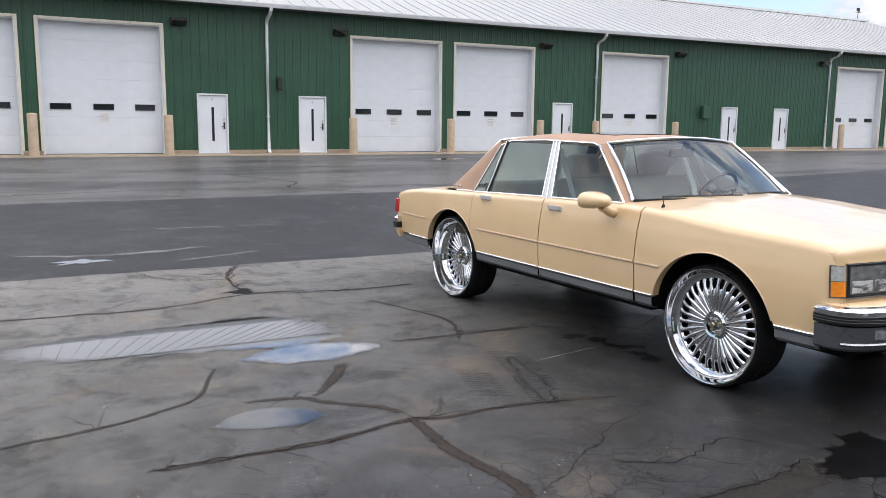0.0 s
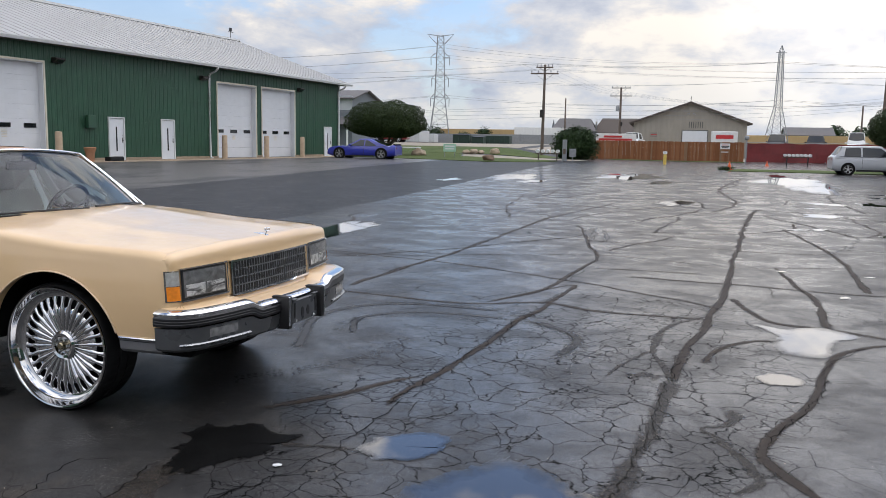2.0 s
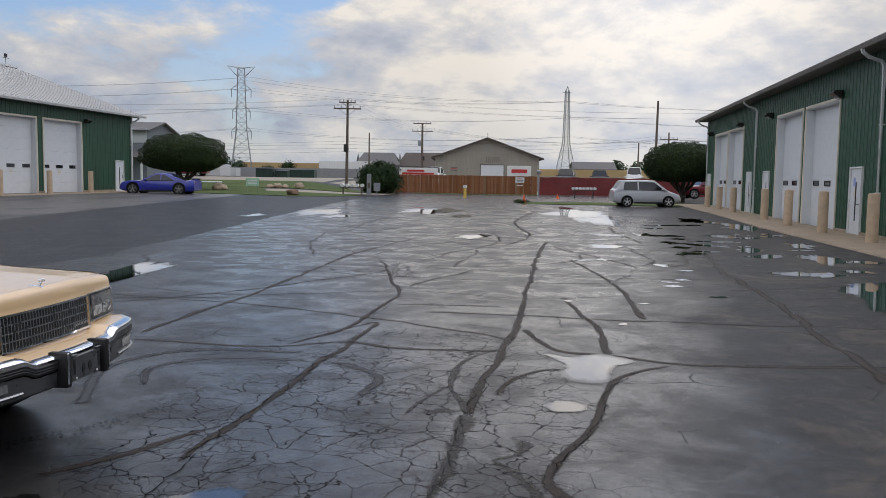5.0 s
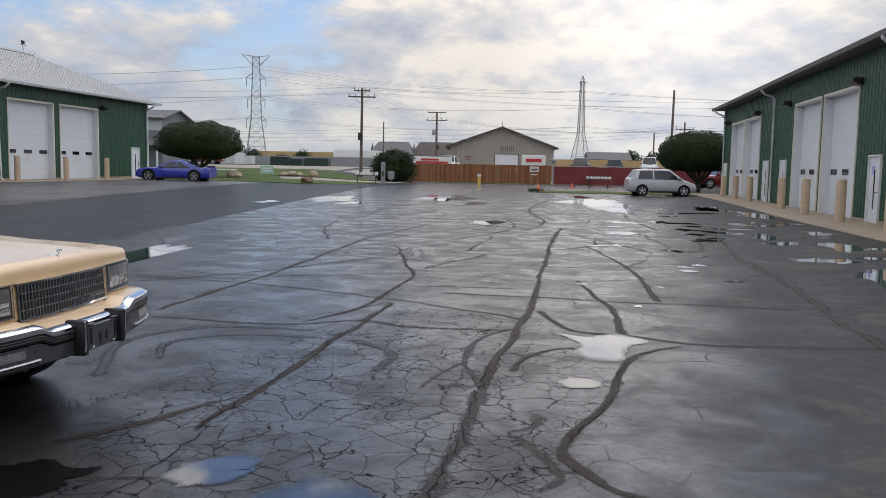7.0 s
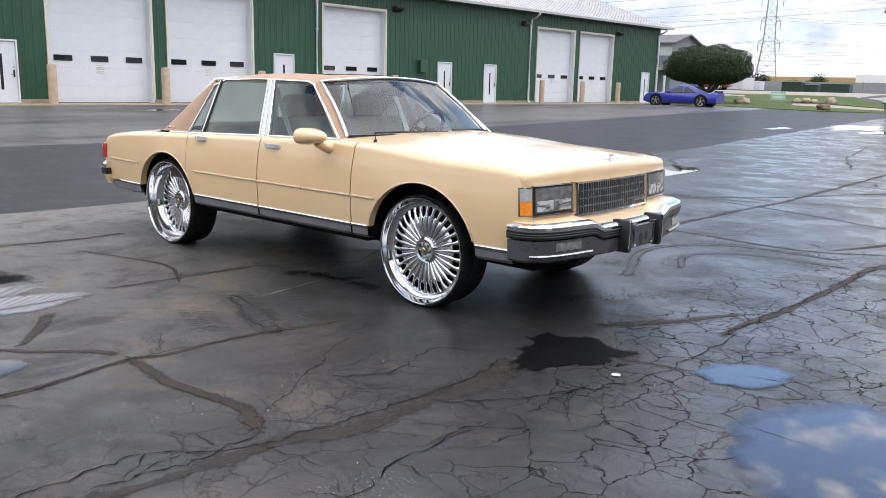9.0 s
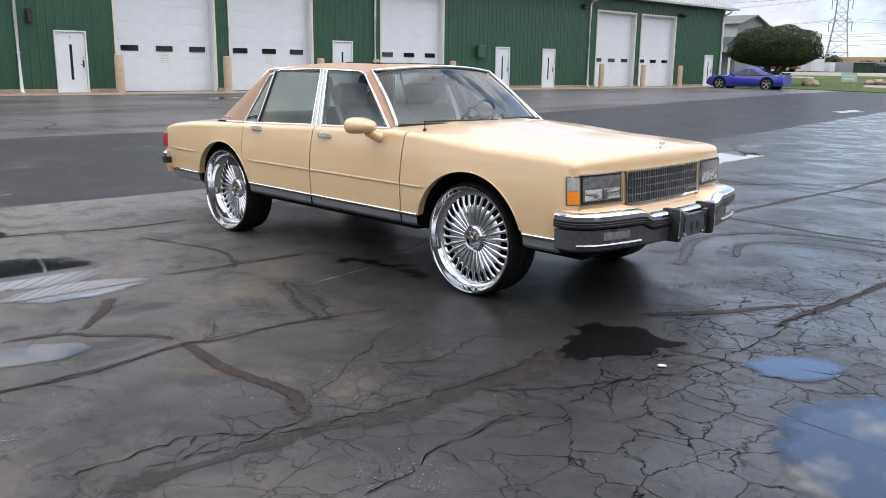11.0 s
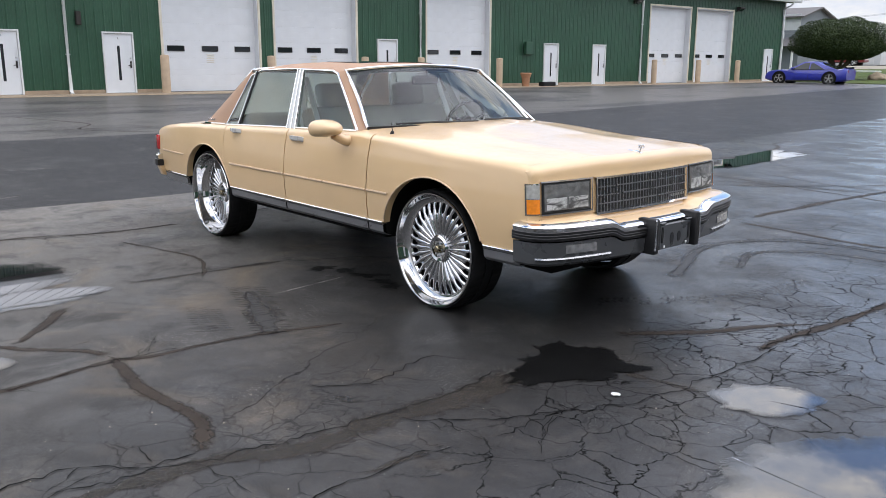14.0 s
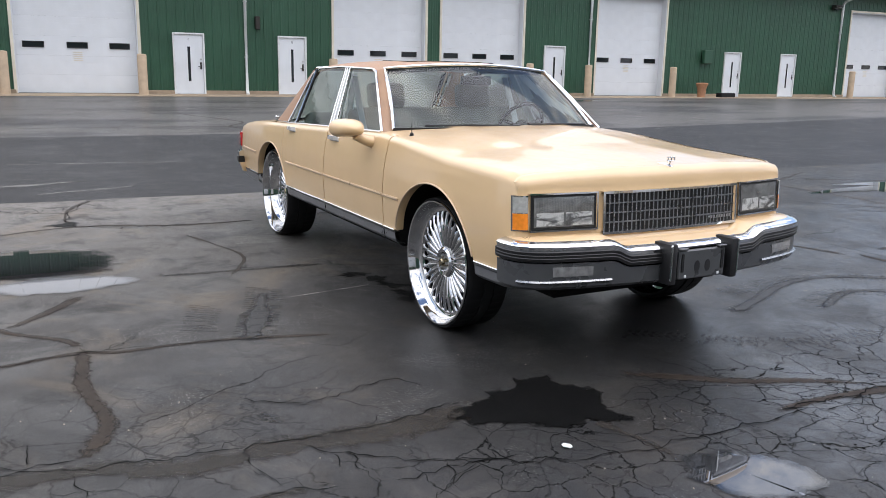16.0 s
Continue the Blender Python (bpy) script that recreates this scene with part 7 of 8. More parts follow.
def clipped_tree(x, y, crown_z, radii, seed, label):
    rnd = random.Random(seed)
    z0 = ground_z(x, y)
    t = thing("clipped_tree", label, "tree", "clipped trees", at=pose(x, y, z0))
    tb = bmesh.new()
    tube(tb, [(0, 0, -0.1), (0.03, 0, 0.35), (0.0, 0.05, 0.8)], [0.26, 0.20, 0.19], 10)
    for k in range(8):
        a = 2 * math.pi * k / 8 + rnd.uniform(-0.2, 0.2)
        rr = rnd.uniform(0.45, 0.75)
        e = Vector((math.cos(a) * radii[0] * rr, math.sin(a) * radii[1] * rr, crown_z - z0 + rnd.uniform(-0.2, 0.8) * radii[2] * 0.6))
        m1 = Vector((e.x * 0.35, e.y * 0.35, 1.25))
        m2 = Vector((e.x * 0.7, e.y * 0.7, e.z * 0.75 + 0.3))
        tube(tb, [(0, 0, 0.55), m1, m2, e], [0.13, 0.10, 0.06, 0.02], 7)
        for _ in range(3):
            q = m2 + Vector((rnd.uniform(-1, 1), rnd.uniform(-1, 1), rnd.uniform(0.1, 0.9))) * 0.8
            tube(tb, [m1.lerp(m2, rnd.uniform(0.4, 1)), q], [0.04, 0.012], 5)
    part("trunk", tb, M_BARK, t, "short forked trunk", smooth=60)
    cb = bmesh.new()
    leaves(cb, rnd, (0, 0, crown_z - z0), radii, 42000, 0.062, 0.66, 0.065, seed)
    inner = bmesh.new()
    bmesh.ops.create_icosphere(inner, subdivisions=3, radius=1)
    for v in inner.verts:
        d = v.co.normalized()
        k = 0.74 * (1 + 0.2 * noise.noise(d * 2.1 + Vector((seed, 0, 0))))
        v.co = (d.x * k * radii[0], d.y * k * radii[1], crown_z - z0 + (d.z * (0.66 if d.z < -0.2 else 1)) * k * radii[2])
    me = bpy.data.meshes.new("core")
    inner.to_mesh(me)
    inner.free()
    cb.from_mesh(me)
    bpy.data.meshes.remove(me)
    part("crown", cb, M_LEAF, t, "dense clipped dark green crown")
    return t


clipped_tree(-29.3, 60.7, 3.00, (3.2, 2.8, 1.74), 11, "round clipped broadleaf tree with a short trunk")
clipped_tree(8.3, 59.6, 2.72, (2.75, 2.6, 1.62), 23, "round clipped broadleaf tree beside the far workshop end")


def shrub(name, x, y, radii, count, size, seed, label, group=""):
    b = bmesh.new()
    rnd = random.Random(seed)
    z0 = ground_z(x, y)
    for k in range(5):
        leaves(b, rnd, (x + rnd.uniform(-0.5, 0.5) * radii[0], y + rnd.uniform(-0.4, 0.4) * radii[1], z0 + radii[2] * rnd.uniform(0.75, 1.1)), (radii[0] * 0.62, radii[1] * 0.7, radii[2] * 0.95), count // 5, size, 0, 0.25, seed + k)
    solo(name, b, M_LEAFDARK, label, "shrub", group)


shrub("shrub", -15.6, 68.4, (2.3, 1.4, 1.30), 14000, 0.11, 5, "loose dark green shrub beside the fence")
for k, (x, y, r) in enumerate([(-120, 262, 5.0), (-108, 246, 4.2), (-100, 240, 3.2), (-84, 244, 3.0), (-54, 238, 2.6), (-88, 236, 2.2), (30, 330, 6), (44, 330, 7), (56, 335, 6), (70, 330, 8), (20, 340, 6), (-45, 330, 6), (-30, 332, 5)]):
    shrub("distant_tree", x, y, (r, r, r * 0.8), 900, r * 0.12, 40 + k, "dark distant tree beyond the fields", "distant trees")


# fences
def build_fences():
    a, b = Vector((-17.3, 76.45)), Vector((-2.55, 78.4))
    d = (b - a).normalized()
    n = Vector((d.y, -d.x))
    f = thing("wooden_fence", "tall stained cedar board fence, unevenly weathered", "fence", at=Matrix.Identity(4))
    L = (b - a).length
    z = 0.20
    bm = boxed((-0.0695, -0.010, 0.0), (0.0695, 0.010, 1.76), 0.004)
    me = mesh_of("board", bm, M_BOARD)
    rnd = random.Random(3)
    k = int(L / 0.14)
    ang = math.degrees(math.atan2(d.y, d.x))
    for i in range(k):
        p = a + d * (0.07 + 0.14 * i)
        part("board", me, None, f, m=pose(p.x, p.y, z + rnd.uniform(-0.02, 0.02), 0, rnd.uniform(-0.3, 0.3), ang))
    for h in (0.35, 1.0, 1.55):
        q = -n * 0.04
        part("rail", tube(bmesh.new(), [(a.x + q.x, a.y + q.y, z + h), (b.x + q.x, b.y + q.y, z + h)], 0, flat=(0.02, 0.045)), M_BOARD, f)
    for i in range(7):
        p = a.lerp(b, i / 6) - n * 0.11
        part("post", boxed((-0.05, -0.05, 0), (0.05, 0.05, 1.75), 0.006, m=pose(p.x, p.y, z, 0, 0, ang)), M_BOARD, f)
    p = a + d * 13.3 + n * 0.03
    s = thing("fence_sign", "white warning sign with unreadable lines on the fence", "sign", at=pose(p.x, p.y, 1.35, 0, 0, ang))
    part("plate", boxed((-0.42, -0.012, 0.0), (0.42, 0.0, 0.5), 0.004), M_GUTTER, s)
    for zz, w, m in ((0.36, 0.30, M_REDSIGN), (0.24, 0.34, M_BLACK), (0.15, 0.26, M_BLACK)):
        part("text_bar", boxed((-w, -0.016, zz - 0.03), (w, -0.012, zz + 0.03)), m, s)
    part("text_bar", boxed((-0.3, -0.004, -0.3), (0.3, 0.0, -0.22)), M_GUTTER, s)
    # red mesh fence
    f2 = thing("mesh_fence", "chain fence covered with dark red privacy mesh", "fence", at=Matrix.Identity(4))
    a2, b2 = Vector((-2.35, 78.45)), Vector((14.0, 80.6))
    rows = []
    bm = bmesh.new()
    for i in range(41):
        p = a2.lerp(b2, i / 40)
        sag = 0.05 * math.sin(i * 1.3) * 0.5 + 0.03 * abs(math.sin(math.pi * i / 8))
        rows.append([(p.x, p.y + 0.04 * math.sin(i * 0.9), 0.24), (p.x, p.y + 0.06 * math.sin(i * 0.7), 1.0), (p.x, p.y, 1.92 - sag)])
    grid(bm, rows)
    part("privacy_mesh", bm, M_REDMESH, f2, "dark red woven mesh")
    for i in range(6):
        p = a2.lerp(b2, i / 5)
        part("post", tube(bmesh.new(), [(p.x, p.y + 0.06, 0.15), (p.x, p.y + 0.06, 2.05)], 0.04, 8), M_GALV, f2, smooth=60)
    part("top_rail", tube(bmesh.new(), [(a2.x, a2.y + 0.06, 1.97), (b2.x, b2.y + 0.06, 1.97)], 0.025, 6), M_GALV, f2)
    # grey chain fence of the storage yard
    f3 = thing("mesh_fence", "long grey slatted chain fence of the storage yard", "fence", at=Matrix.Identity(4))
    bm = bmesh.new()
    grid(bm, [[(-78 + 2.2 * i, 106 + 0.05 * i, 1.2), (-78 + 2.2 * i, 106 + 0.05 * i, 2.75)] for i in range(27)])
    part("privacy_mesh", bm, M_GALV, f3)
    for i in range(14):
        part("post", tube(bmesh.new(), [(-78 + 4.2 * i, 105.95 + 0.1 * i, 1.2), (-78 + 4.2 * i, 105.95 + 0.1 * i, 2.85)], 0.04, 6), M_GALV, f3)


build_fences()


# storage shed with a gable front
def build_shed():
    t = thing("storage_shed", "beige gabled metal shed with a white roller door", "building", at=pose(-9.1, 97.6, 0.25, 0, 0, 7.6))
    w, h, rise, dep = 6.15, 4.0, 2.15, 16.0
    bm = bmesh.new()
    n = 42
    rows = []
    for i in range(n + 1):
        x = -w + 2 * w * i / n
        d = -0.03 if i % 2 else 0.0
        rows.append([(x, d, 0), (x, d, h + rise * (1 - abs(x) / w))])
    grid(bm, rows)
    for s in (-1, 1):
        grid(bm, [[(s * w, 0, 0), (s * w, 0, h)], [(s * w, dep, 0), (s * w, dep, h)]])
    part("wall", bm, M_SHED, t, "ribbed beige siding")
    for s in (-1, 1):
        rb = quad_sheet([(s * (w + 0.5), -0.5, h - 0.17), (s * (w + 0.5), dep + 0.4, h - 0.17), (0, -0.5, h + rise + 0.06), (0, dep + 0.4, h + rise + 0.06)], 2, 2, thick=0.1)
        part("roof", rb, M_BROWNROOF, t, "brown metal roof")
        part("fascia", tube(bmesh.new(), [(s * (w + 0.5), -0.52, h - 0.2), (0, -0.52, h + rise + 0.03)], 0, flat=(0.03, 0.11)), M_BROWNROOF, t)
    dr = part("roller_door", boxed((-0.75, -0.06, 0.0), (1.95, -0.035, 3.05)), M_WHITEPAINT, t, "white roller door")
    for x0, x1, z0, z1 in ((-0.83, -0.75, 0, 3.13), (1.95, 2.03, 0, 3.13), (-0.75, 1.95, 3.05, 3.13)):
        part("door_frame", boxed((x0, -0.09, z0), (x1, -0.03, z1)), M_SOFFIT, dr)
    for k in range(7):
        part("vent_slat", boxed((-0.05 + 0.24 * k - 0.04, -0.05, 3.35), (-0.05 + 0.24 * k + 0.04, -0.03, 4.05)), M_SOFFIT, t)
    part("lamp_arm", tube(bmesh.new(), [(-0.1, -0.05, 4.9), (-0.1, -0.35, 5.0), (-0.35, -0.4, 4.85)], 0.04, 6), M_GALV, t)
    part("lamp_arm", tube(bmesh.new(), [(0.3, -0.05, 4.9), (0.3, -0.35, 5.0), (0.55, -0.4, 4.85)], 0.04, 6), M_GALV, t)
    sg = part("sign_plate", lathe(bmesh.new(), [(0.0, 0.02), (0.45, 0.02), (0.45, 0.0)], 20, m=pose(-3.9, -0.04, 2.55, 90)), M_SHED, t, "round sign with unreadable bars")
    for k in range(3):
        part("text_bar", boxed((-4.25, -0.075, 2.35 + 0.17 * k), (-3.55, -0.063, 2.43 + 0.17 * k)), M_REDSIGN if k == 1 else M_SOFFIT, sg)
    part("vane", tube(bmesh.new(), [(0, -0.3, h + rise), (0, -0.3, h + rise + 0.7)], 0.03, 6), M_DARKMETAL, t)
    part("side_door", boxed((w - 0.01, 2.0, 0), (w + 0.05, 3.4, 2.6)), M_SOFFIT, t)


build_shed()


# generic parked cars
M_WHEELPAINT = worn("silver_wheel_paint", (0.62, 0.63, 0.64), 0.35, 0.3, scale=12, vary=0.08)


def parked_car(name, label, at, paint, L, W, H, belt, cabin, wheel_r, base=0.2, nose=0.62, tail=0.75):
    """Body lofted from stations; cabin: x of screen base, roof front, roof rear, back base."""
    c = thing(name, label, "car", at=at)
    half = L / 2
    top = [(-half, tail * belt), (-half + 0.12, tail * belt + 0.10), (cabin[3], belt + 0.02), (cabin[0], belt + 0.0), (half - 0.45, nose * belt + 0.12), (half - 0.08, nose * belt), (half, nose * belt - 0.18)]
    bm = bmesh.new()
    rows = []
    n = 40
    for i in range(n + 1):
        x = -half + L * i / n
        t = 2 * i / n - 1
        wz = W / 2 * (1 - 0.10 * abs(t) ** 4 - 0.06 * max(0, abs(t) - 0.9) / 0.1)
        zt = lerp_table(top, x)
        zb = base + 0.10 * max(0, abs(t) - 0.85) / 0.15
        ring = []
        for y, f in ((-0.86, 0.0), (-0.97, 0.12), (-1.0, 0.45), (-0.985, 0.72), (-0.93, 0.93), (-0.80, 1.0), (-0.4, 1.03), (0, 1.04), (0.4, 1.03), (0.80, 1.0), (0.93, 0.93), (0.985, 0.72), (1.0, 0.45), (0.97, 0.12), (0.86, 0.0)):
            ring.append((x, y * wz, zb + (zt - zb) * f))
        rows.append(ring)
    grid(bm, rows, close=True)
    bmesh.ops.holes_fill(bm, edges=bm.edges, sides=20)
    part("body", bm, paint, c, smooth=45)
    gb = bmesh.new()
    st = [(cabin[0], 0.0), (cabin[1], 1.0), ((cabin[1] + cabin[2]) / 2, 1.04), (cabin[2], 0.97), (cabin[3], 0.0)]
    rows = []
    for x, f in st:
        zt = belt + (H - belt) * f
        wl, wt = W / 2 * 0.93, W / 2 * (0.93 - 0.20 * min(1, f))
        rows.append([(x, -wl, belt - 0.05), (x, -(wl + wt) / 2, belt + (zt - belt) * 0.5), (x, -wt, zt - 0.03 * f), (x, -wt * 0.8, zt), (x, wt * 0.8, zt), (x, wt, zt - 0.03 * f), (x, (wl + wt) / 2, belt + (zt - belt) * 0.5), (x, wl, belt - 0.05)])
    grid(gb, rows)
    part("cabin", gb, paint, c, smooth=30)

    def side_at(x, z, s, out=0.022):
        wl, wt = W / 2 * 0.93, W / 2 * 0.73
        return (x, s * (wl + (wt - wl) * min(1.0, max(0.0, (z - belt + 0.05) / (H - belt + 0.05))) + out), z)

    def top_at(x):
        return lerp_table([(a, belt + (H - belt) * f) for a, f in st[::-1]], x)

    def pane(name, corners, bulge=0.0):
        part(name, quad_sheet(corners, 6, 4, bulge, (0, 0, 1), thick=0.006), M_DARKGLASS, c, "dark tinted glass")

    xm = (cabin[1] + cabin[2]) / 2 - 0.02
    zl = belt + 0.03
    for s in (-1, 1):
        for x0, x1, h0, h1 in ((xm + 0.04, cabin[0] - 0.22, xm + 0.02, cabin[1] - 0.06), (cabin[3] + (0.42 if cabin[2] - cabin[3] < 0.5 else 0.75), xm - 0.04, max(cabin[2] + 0.10, cabin[3] + 0.5), xm - 0.06)):
            z0, z1 = top_at(h0) - 0.10, top_at(h1) - 0.10
            pane("side_window", [side_at(x0, zl, s), side_at(x1, zl, s), side_at(h0, z0, s), side_at(h1, z1, s)])
    for x0, x1, dx, nm in ((cabin[0], cabin[1], 1, "windscreen"), (cabin[3], cabin[2], -1, "rear_window")):
        wl, wt = W / 2 * 0.86, W / 2 * 0.66
        z1 = top_at(x1) - 0.03
        pane(nm, [(x0 - dx * 0.03, -wl, belt + 0.035), (x0 - dx * 0.03, wl, belt + 0.035), (x1 + dx * 0.04, -wt, z1), (x1 + dx * 0.04, wt, z1)], 0.012)
    for s in (-1, 1):
        part("window_trim", tube(bmesh.new(), [side_at(cabin[3] + 0.2, zl - 0.015, s, 0.02), side_at(cabin[0] - 0.15, zl - 0.015, s, 0.02)], 0.010, 5), M_BLACK, c)
        mb = boxed((cabin[0] - 0.35, -0.1, belt + 0.02), (cabin[0] - 0.20, 0.1, belt + 0.14), 0.03, m=pose(0, s * (W / 2 + 0.04), 0), seg=2)
        part("door_mirror", mb, paint, c, smooth=50)
        hl = boxed((half - 0.26, -0.16, nose * belt - 0.16), (half - 0.03, 0.16, nose * belt - 0.02), 0.03, m=pose(0, s * W * 0.36, 0, 0, 0, -s * 14), seg=2)
        part("headlamp", hl, M_CLEARLENS, c, smooth=50)
        tb = boxed((-half - 0.012, -0.15, tail * belt - 0.17), (-half + 0.10, 0.15, tail * belt - 0.01), 0.02, m=pose(0, s * W * 0.37, 0, 0, 0, s * 8), seg=2)
        part("tail_lamp", tb, M_REDLENS, c, "red tail lamp", smooth=50)
        part("sill", tube(bmesh.new(), [(-half * 0.40, s * W * 0.485, base + 0.03), (half * 0.44, s * W * 0.485, base + 0.03)], 0, flat=(0.02, 0.045)), M_BLACK, c)
        for x in (0.0,):
            part("door_gap", tube(bmesh.new(), [(xm + 0.02, s * (W / 2 + 0.001), belt - 0.08), (xm + 0.03, s * (W / 2 + 0.001), base + 0.14)], 0.006, 5), M_BLACK, c)
    wb = L * 0.31
    tm = mesh_of("tyre", lathe(bmesh.new(), [(wheel_r * 0.70, -0.005), (wheel_r * 0.94, -0.012), (wheel_r, 0.02), (wheel_r, 0.19), (wheel_r * 0.92, 0.21), (wheel_r * 0.5, 0.2)], 36, "y"), M_RUBBER, 40)
    rm = bmesh.new()
    lathe(rm, [(wheel_r * 0.72, -0.012), (wheel_r * 0.66, -0.006), (wheel_r * 0.64, 0.03), (wheel_r * 0.60, 0.04)], 36, "y")
    for k in range(5):
        a = 2 * math.pi * k / 5
        for da in (-0.16, 0.16):
            tube(rm, [(math.sin(a) * 0.05, 0.0, math.cos(a) * 0.05), (math.sin(a + da) * wheel_r * 0.66, 0.004, math.cos(a + da) * wheel_r * 0.66)], 0, flat=(0.02, 0.014))
    lathe(rm, [(0.0, -0.012), (0.06, -0.008), (0.07, 0.02)], 16, "y")
    rm = mesh_of("wheel", rm, M_STEEL if paint is M_BLUE else M_WHEELPAINT, 40)
    wm = mesh_of("wheel_well", lathe(bmesh.new(), [(0.0, 0.0), (wheel_r * 1.16, 0.0), (wheel_r * 1.16, 0.03), (0.0, 0.03)], 32, "y"), M_UNDER)
    # plain black disc in place of the shade behind the spokes
    bd = mesh_of("brake_disc", lathe(bmesh.new(), [(0.0, 0.05), (wheel_r * 0.62, 0.05), (wheel_r * 0.62, 0.06)], 24, "y"), M_UNDER)
    for s in (-1, 1):
        for x in (-wb + 0.02, wb):
            w = part("wheel", rm, None, c, "five-spoke alloy wheel", m=pose(x, s * (W / 2 - 0.005), wheel_r, 0, 0, 0 if s < 0 else 180))
            part("tyre", tm, None, w)
            part("brake_disc", bd, None, w)
            part("wheel_well", wm, None, c, m=pose(x, s * (W / 2 + (0.003 if s < 0 else 0.003)) - (0 if s > 0 else 0), wheel_r + 0.015, 0, 0, 0 if s < 0 else 180))
    return c


bl = parked_car("coupe", "glossy blue sports coupe with a black roof spoiler", pose(-25.75, 50.15, 0.36, 0, 0, 187.5), M_BLUE, 4.80, 1.90, 1.36, 0.87, (0.98, 0.12, -0.62, -1.90), 0.36, 0.2, 0.84, 1.02)
sp = boxed((-2.42, -0.72, 1.02), (-2.12, 0.72, 1.05), 0.012)
for y in (-0.6, 0.6):
    box(sp, (-2.35, y - 0.02, 0.90), (-2.2, y + 0.02, 1.025), 0.005)
part("rear_wing", sp, M_BLACK, bl, "black rear wing")
parked_car("hatchback", "silver five-door hatchback parked at the yard's end", pose(4.64, 48.0, 0.22, 0, 0, 7.5), M_SILVER, 3.75, 1.66, 1.48, 0.92, (1.12, 0.42, -1.42, -1.78), 0.29, 0.2, 0.76, 0.98)
parked_car("red_estate", "red sport utility car parked behind a tree", pose(11.4, 68.1, 0.35, 0, 0, 190), M_RED, 4.4, 1.8, 1.65, 1.02, (0.95, 0.4, -1.7, -2.05), 0.36, 0.3, 0.86, 1.0)
parked_car("red_pickup", "dark red car parked behind a tree", pose(-42.5, 88.5, 1.46, 0, 0, 10), M_RED, 4.9, 1.9, 1.55, 0.95, (0.9, 0.2, -1.2, -1.9), 0.36, 0.3, 0.84, 1.0)
for k, (x, y, p, h) in enumerate([(0.2, 100, M_BLACK, 1.9), (4.2, 101, M_DARKMETAL, 1.8), (8.4, 103, M_GUTTER, 2.2), (12.5, 104, M_BLACK, 1.9), (-18.6, 90, M_BLACK, 1.7), (-14.4, 91.5, M_GUTTER, 1.8)]):
    parked_car("parked_truck", "truck parked in the storage yard behind the fence", pose(x, y, 0.35, 0, 0, 265), p, 5.0, 2.0, h + 0.75, 1.75, (1.0, 0.5, -0.6, -0.9), 0.40, 0.45, 0.9, 0.95)


# dumpsters, trailer, container
def container(name, label, at, size, material, lid=False, bars=()):
    c = thing(name, label, name.replace("_", " "), at=at)
    lx, ly, lz = size
    b = boxed((-lx / 2, -ly / 2, 0.08), (lx / 2, ly / 2, lz), 0.03)
    k = max(1, int(lx / (0.6 if lx < 20 else 1.5)))
    part("body", b, material, c)
    rib = mesh_of("rib", boxed((-0.04, -ly / 2 - 0.05, 0.1), (0.04, -ly / 2 - 0.002, lz - 0.02), 0.01), material)
    for i in range(k + 1):
        part("rib", rib, None, c, m=pose(-lx / 2 + lx * i / k, 0, 0))
    if lid:
        part("lid", boxed((-lx / 2 - 0.03, -ly / 2 - 0.03, lz + 0.004), (lx / 2 + 0.03, ly / 2, lz + 0.06), 0.015, m=pose(0, 0, 0, 4)), M_BLACK, c)
    for x0, x1, z0, z1, m in bars:
        part("text_bar", boxed((x0, -ly / 2 - 0.062, z0), (x1, -ly / 2 - 0.052, z1)), m, c)
    for x in (-lx / 2 + 0.2, lx / 2 - 0.2):
        part("skid", boxed((x - 0.06, -ly / 2, 0), (x + 0.06, ly / 2, 0.08)), M_BLACK, c)
    return c


container("dumpster", "dark green steel dumpster with a black lid", pose(-34.2, 91.4, 1.25, 0, 0, 8), (1.9, 1.4, 1.25), M_DKGREEN, True)
container("dumpster", "dark green steel dumpster with a black lid", pose(-32.3, 91.9, 1.25, 0, 0, 4), (1.3, 1.3, 1.0), M_DKGREEN, True)
container("roll_off_container", "long dark open-top waste container", pose(-32.6, 97.2, 1.25, 0, 0, 8), (4.9, 2.3, 1.2), M_DKGREEN)
container("box_trailer", "white box trailer with unreadable red lettering", pose(-15.0, 84.8, 0.35, 0, 0, 7.6), (3.9, 2.0, 2.35), M_GUTTER, False, ((-1.2, 0.6, 1.95, 2.15, M_REDSIGN), (-1.7, 1.6, 1.66, 1.86, M_REDSIGN)))
container("equipment_box", "white equipment cabinet with a red panel", pose(-5.2, 95.2, 0.3, 0, 0, 7.6), (2.6, 1.4, 2.9), M_GUTTER, False, ((-0.9, 0.9, 2.1, 2.5, M_REDSIGN),))
container("storage_container", "low white storage container", pose(-46, 103, 1.49, 0, 0, 8), (7.0, 2.4, 1.15), M_PALEGREY)
container("warehouse", "white flat-roofed warehouse in the distance", pose(-47.0, 175.7, 0.3, 0, 0, 7.6), (11.5, 8, 4.7), M_GUTTER)
container("long_warehouse", "very long low tan warehouse in the distance", pose(-64, 254, 0.3, 0, 0, 7.6), (74, 10, 5.5), M_TAN)
container("long_warehouse", "very long low tan warehouse in the distance", pose(26, 262, 0.3, 0, 0, 7.6), (70, 10, 4.6), M_TAN)


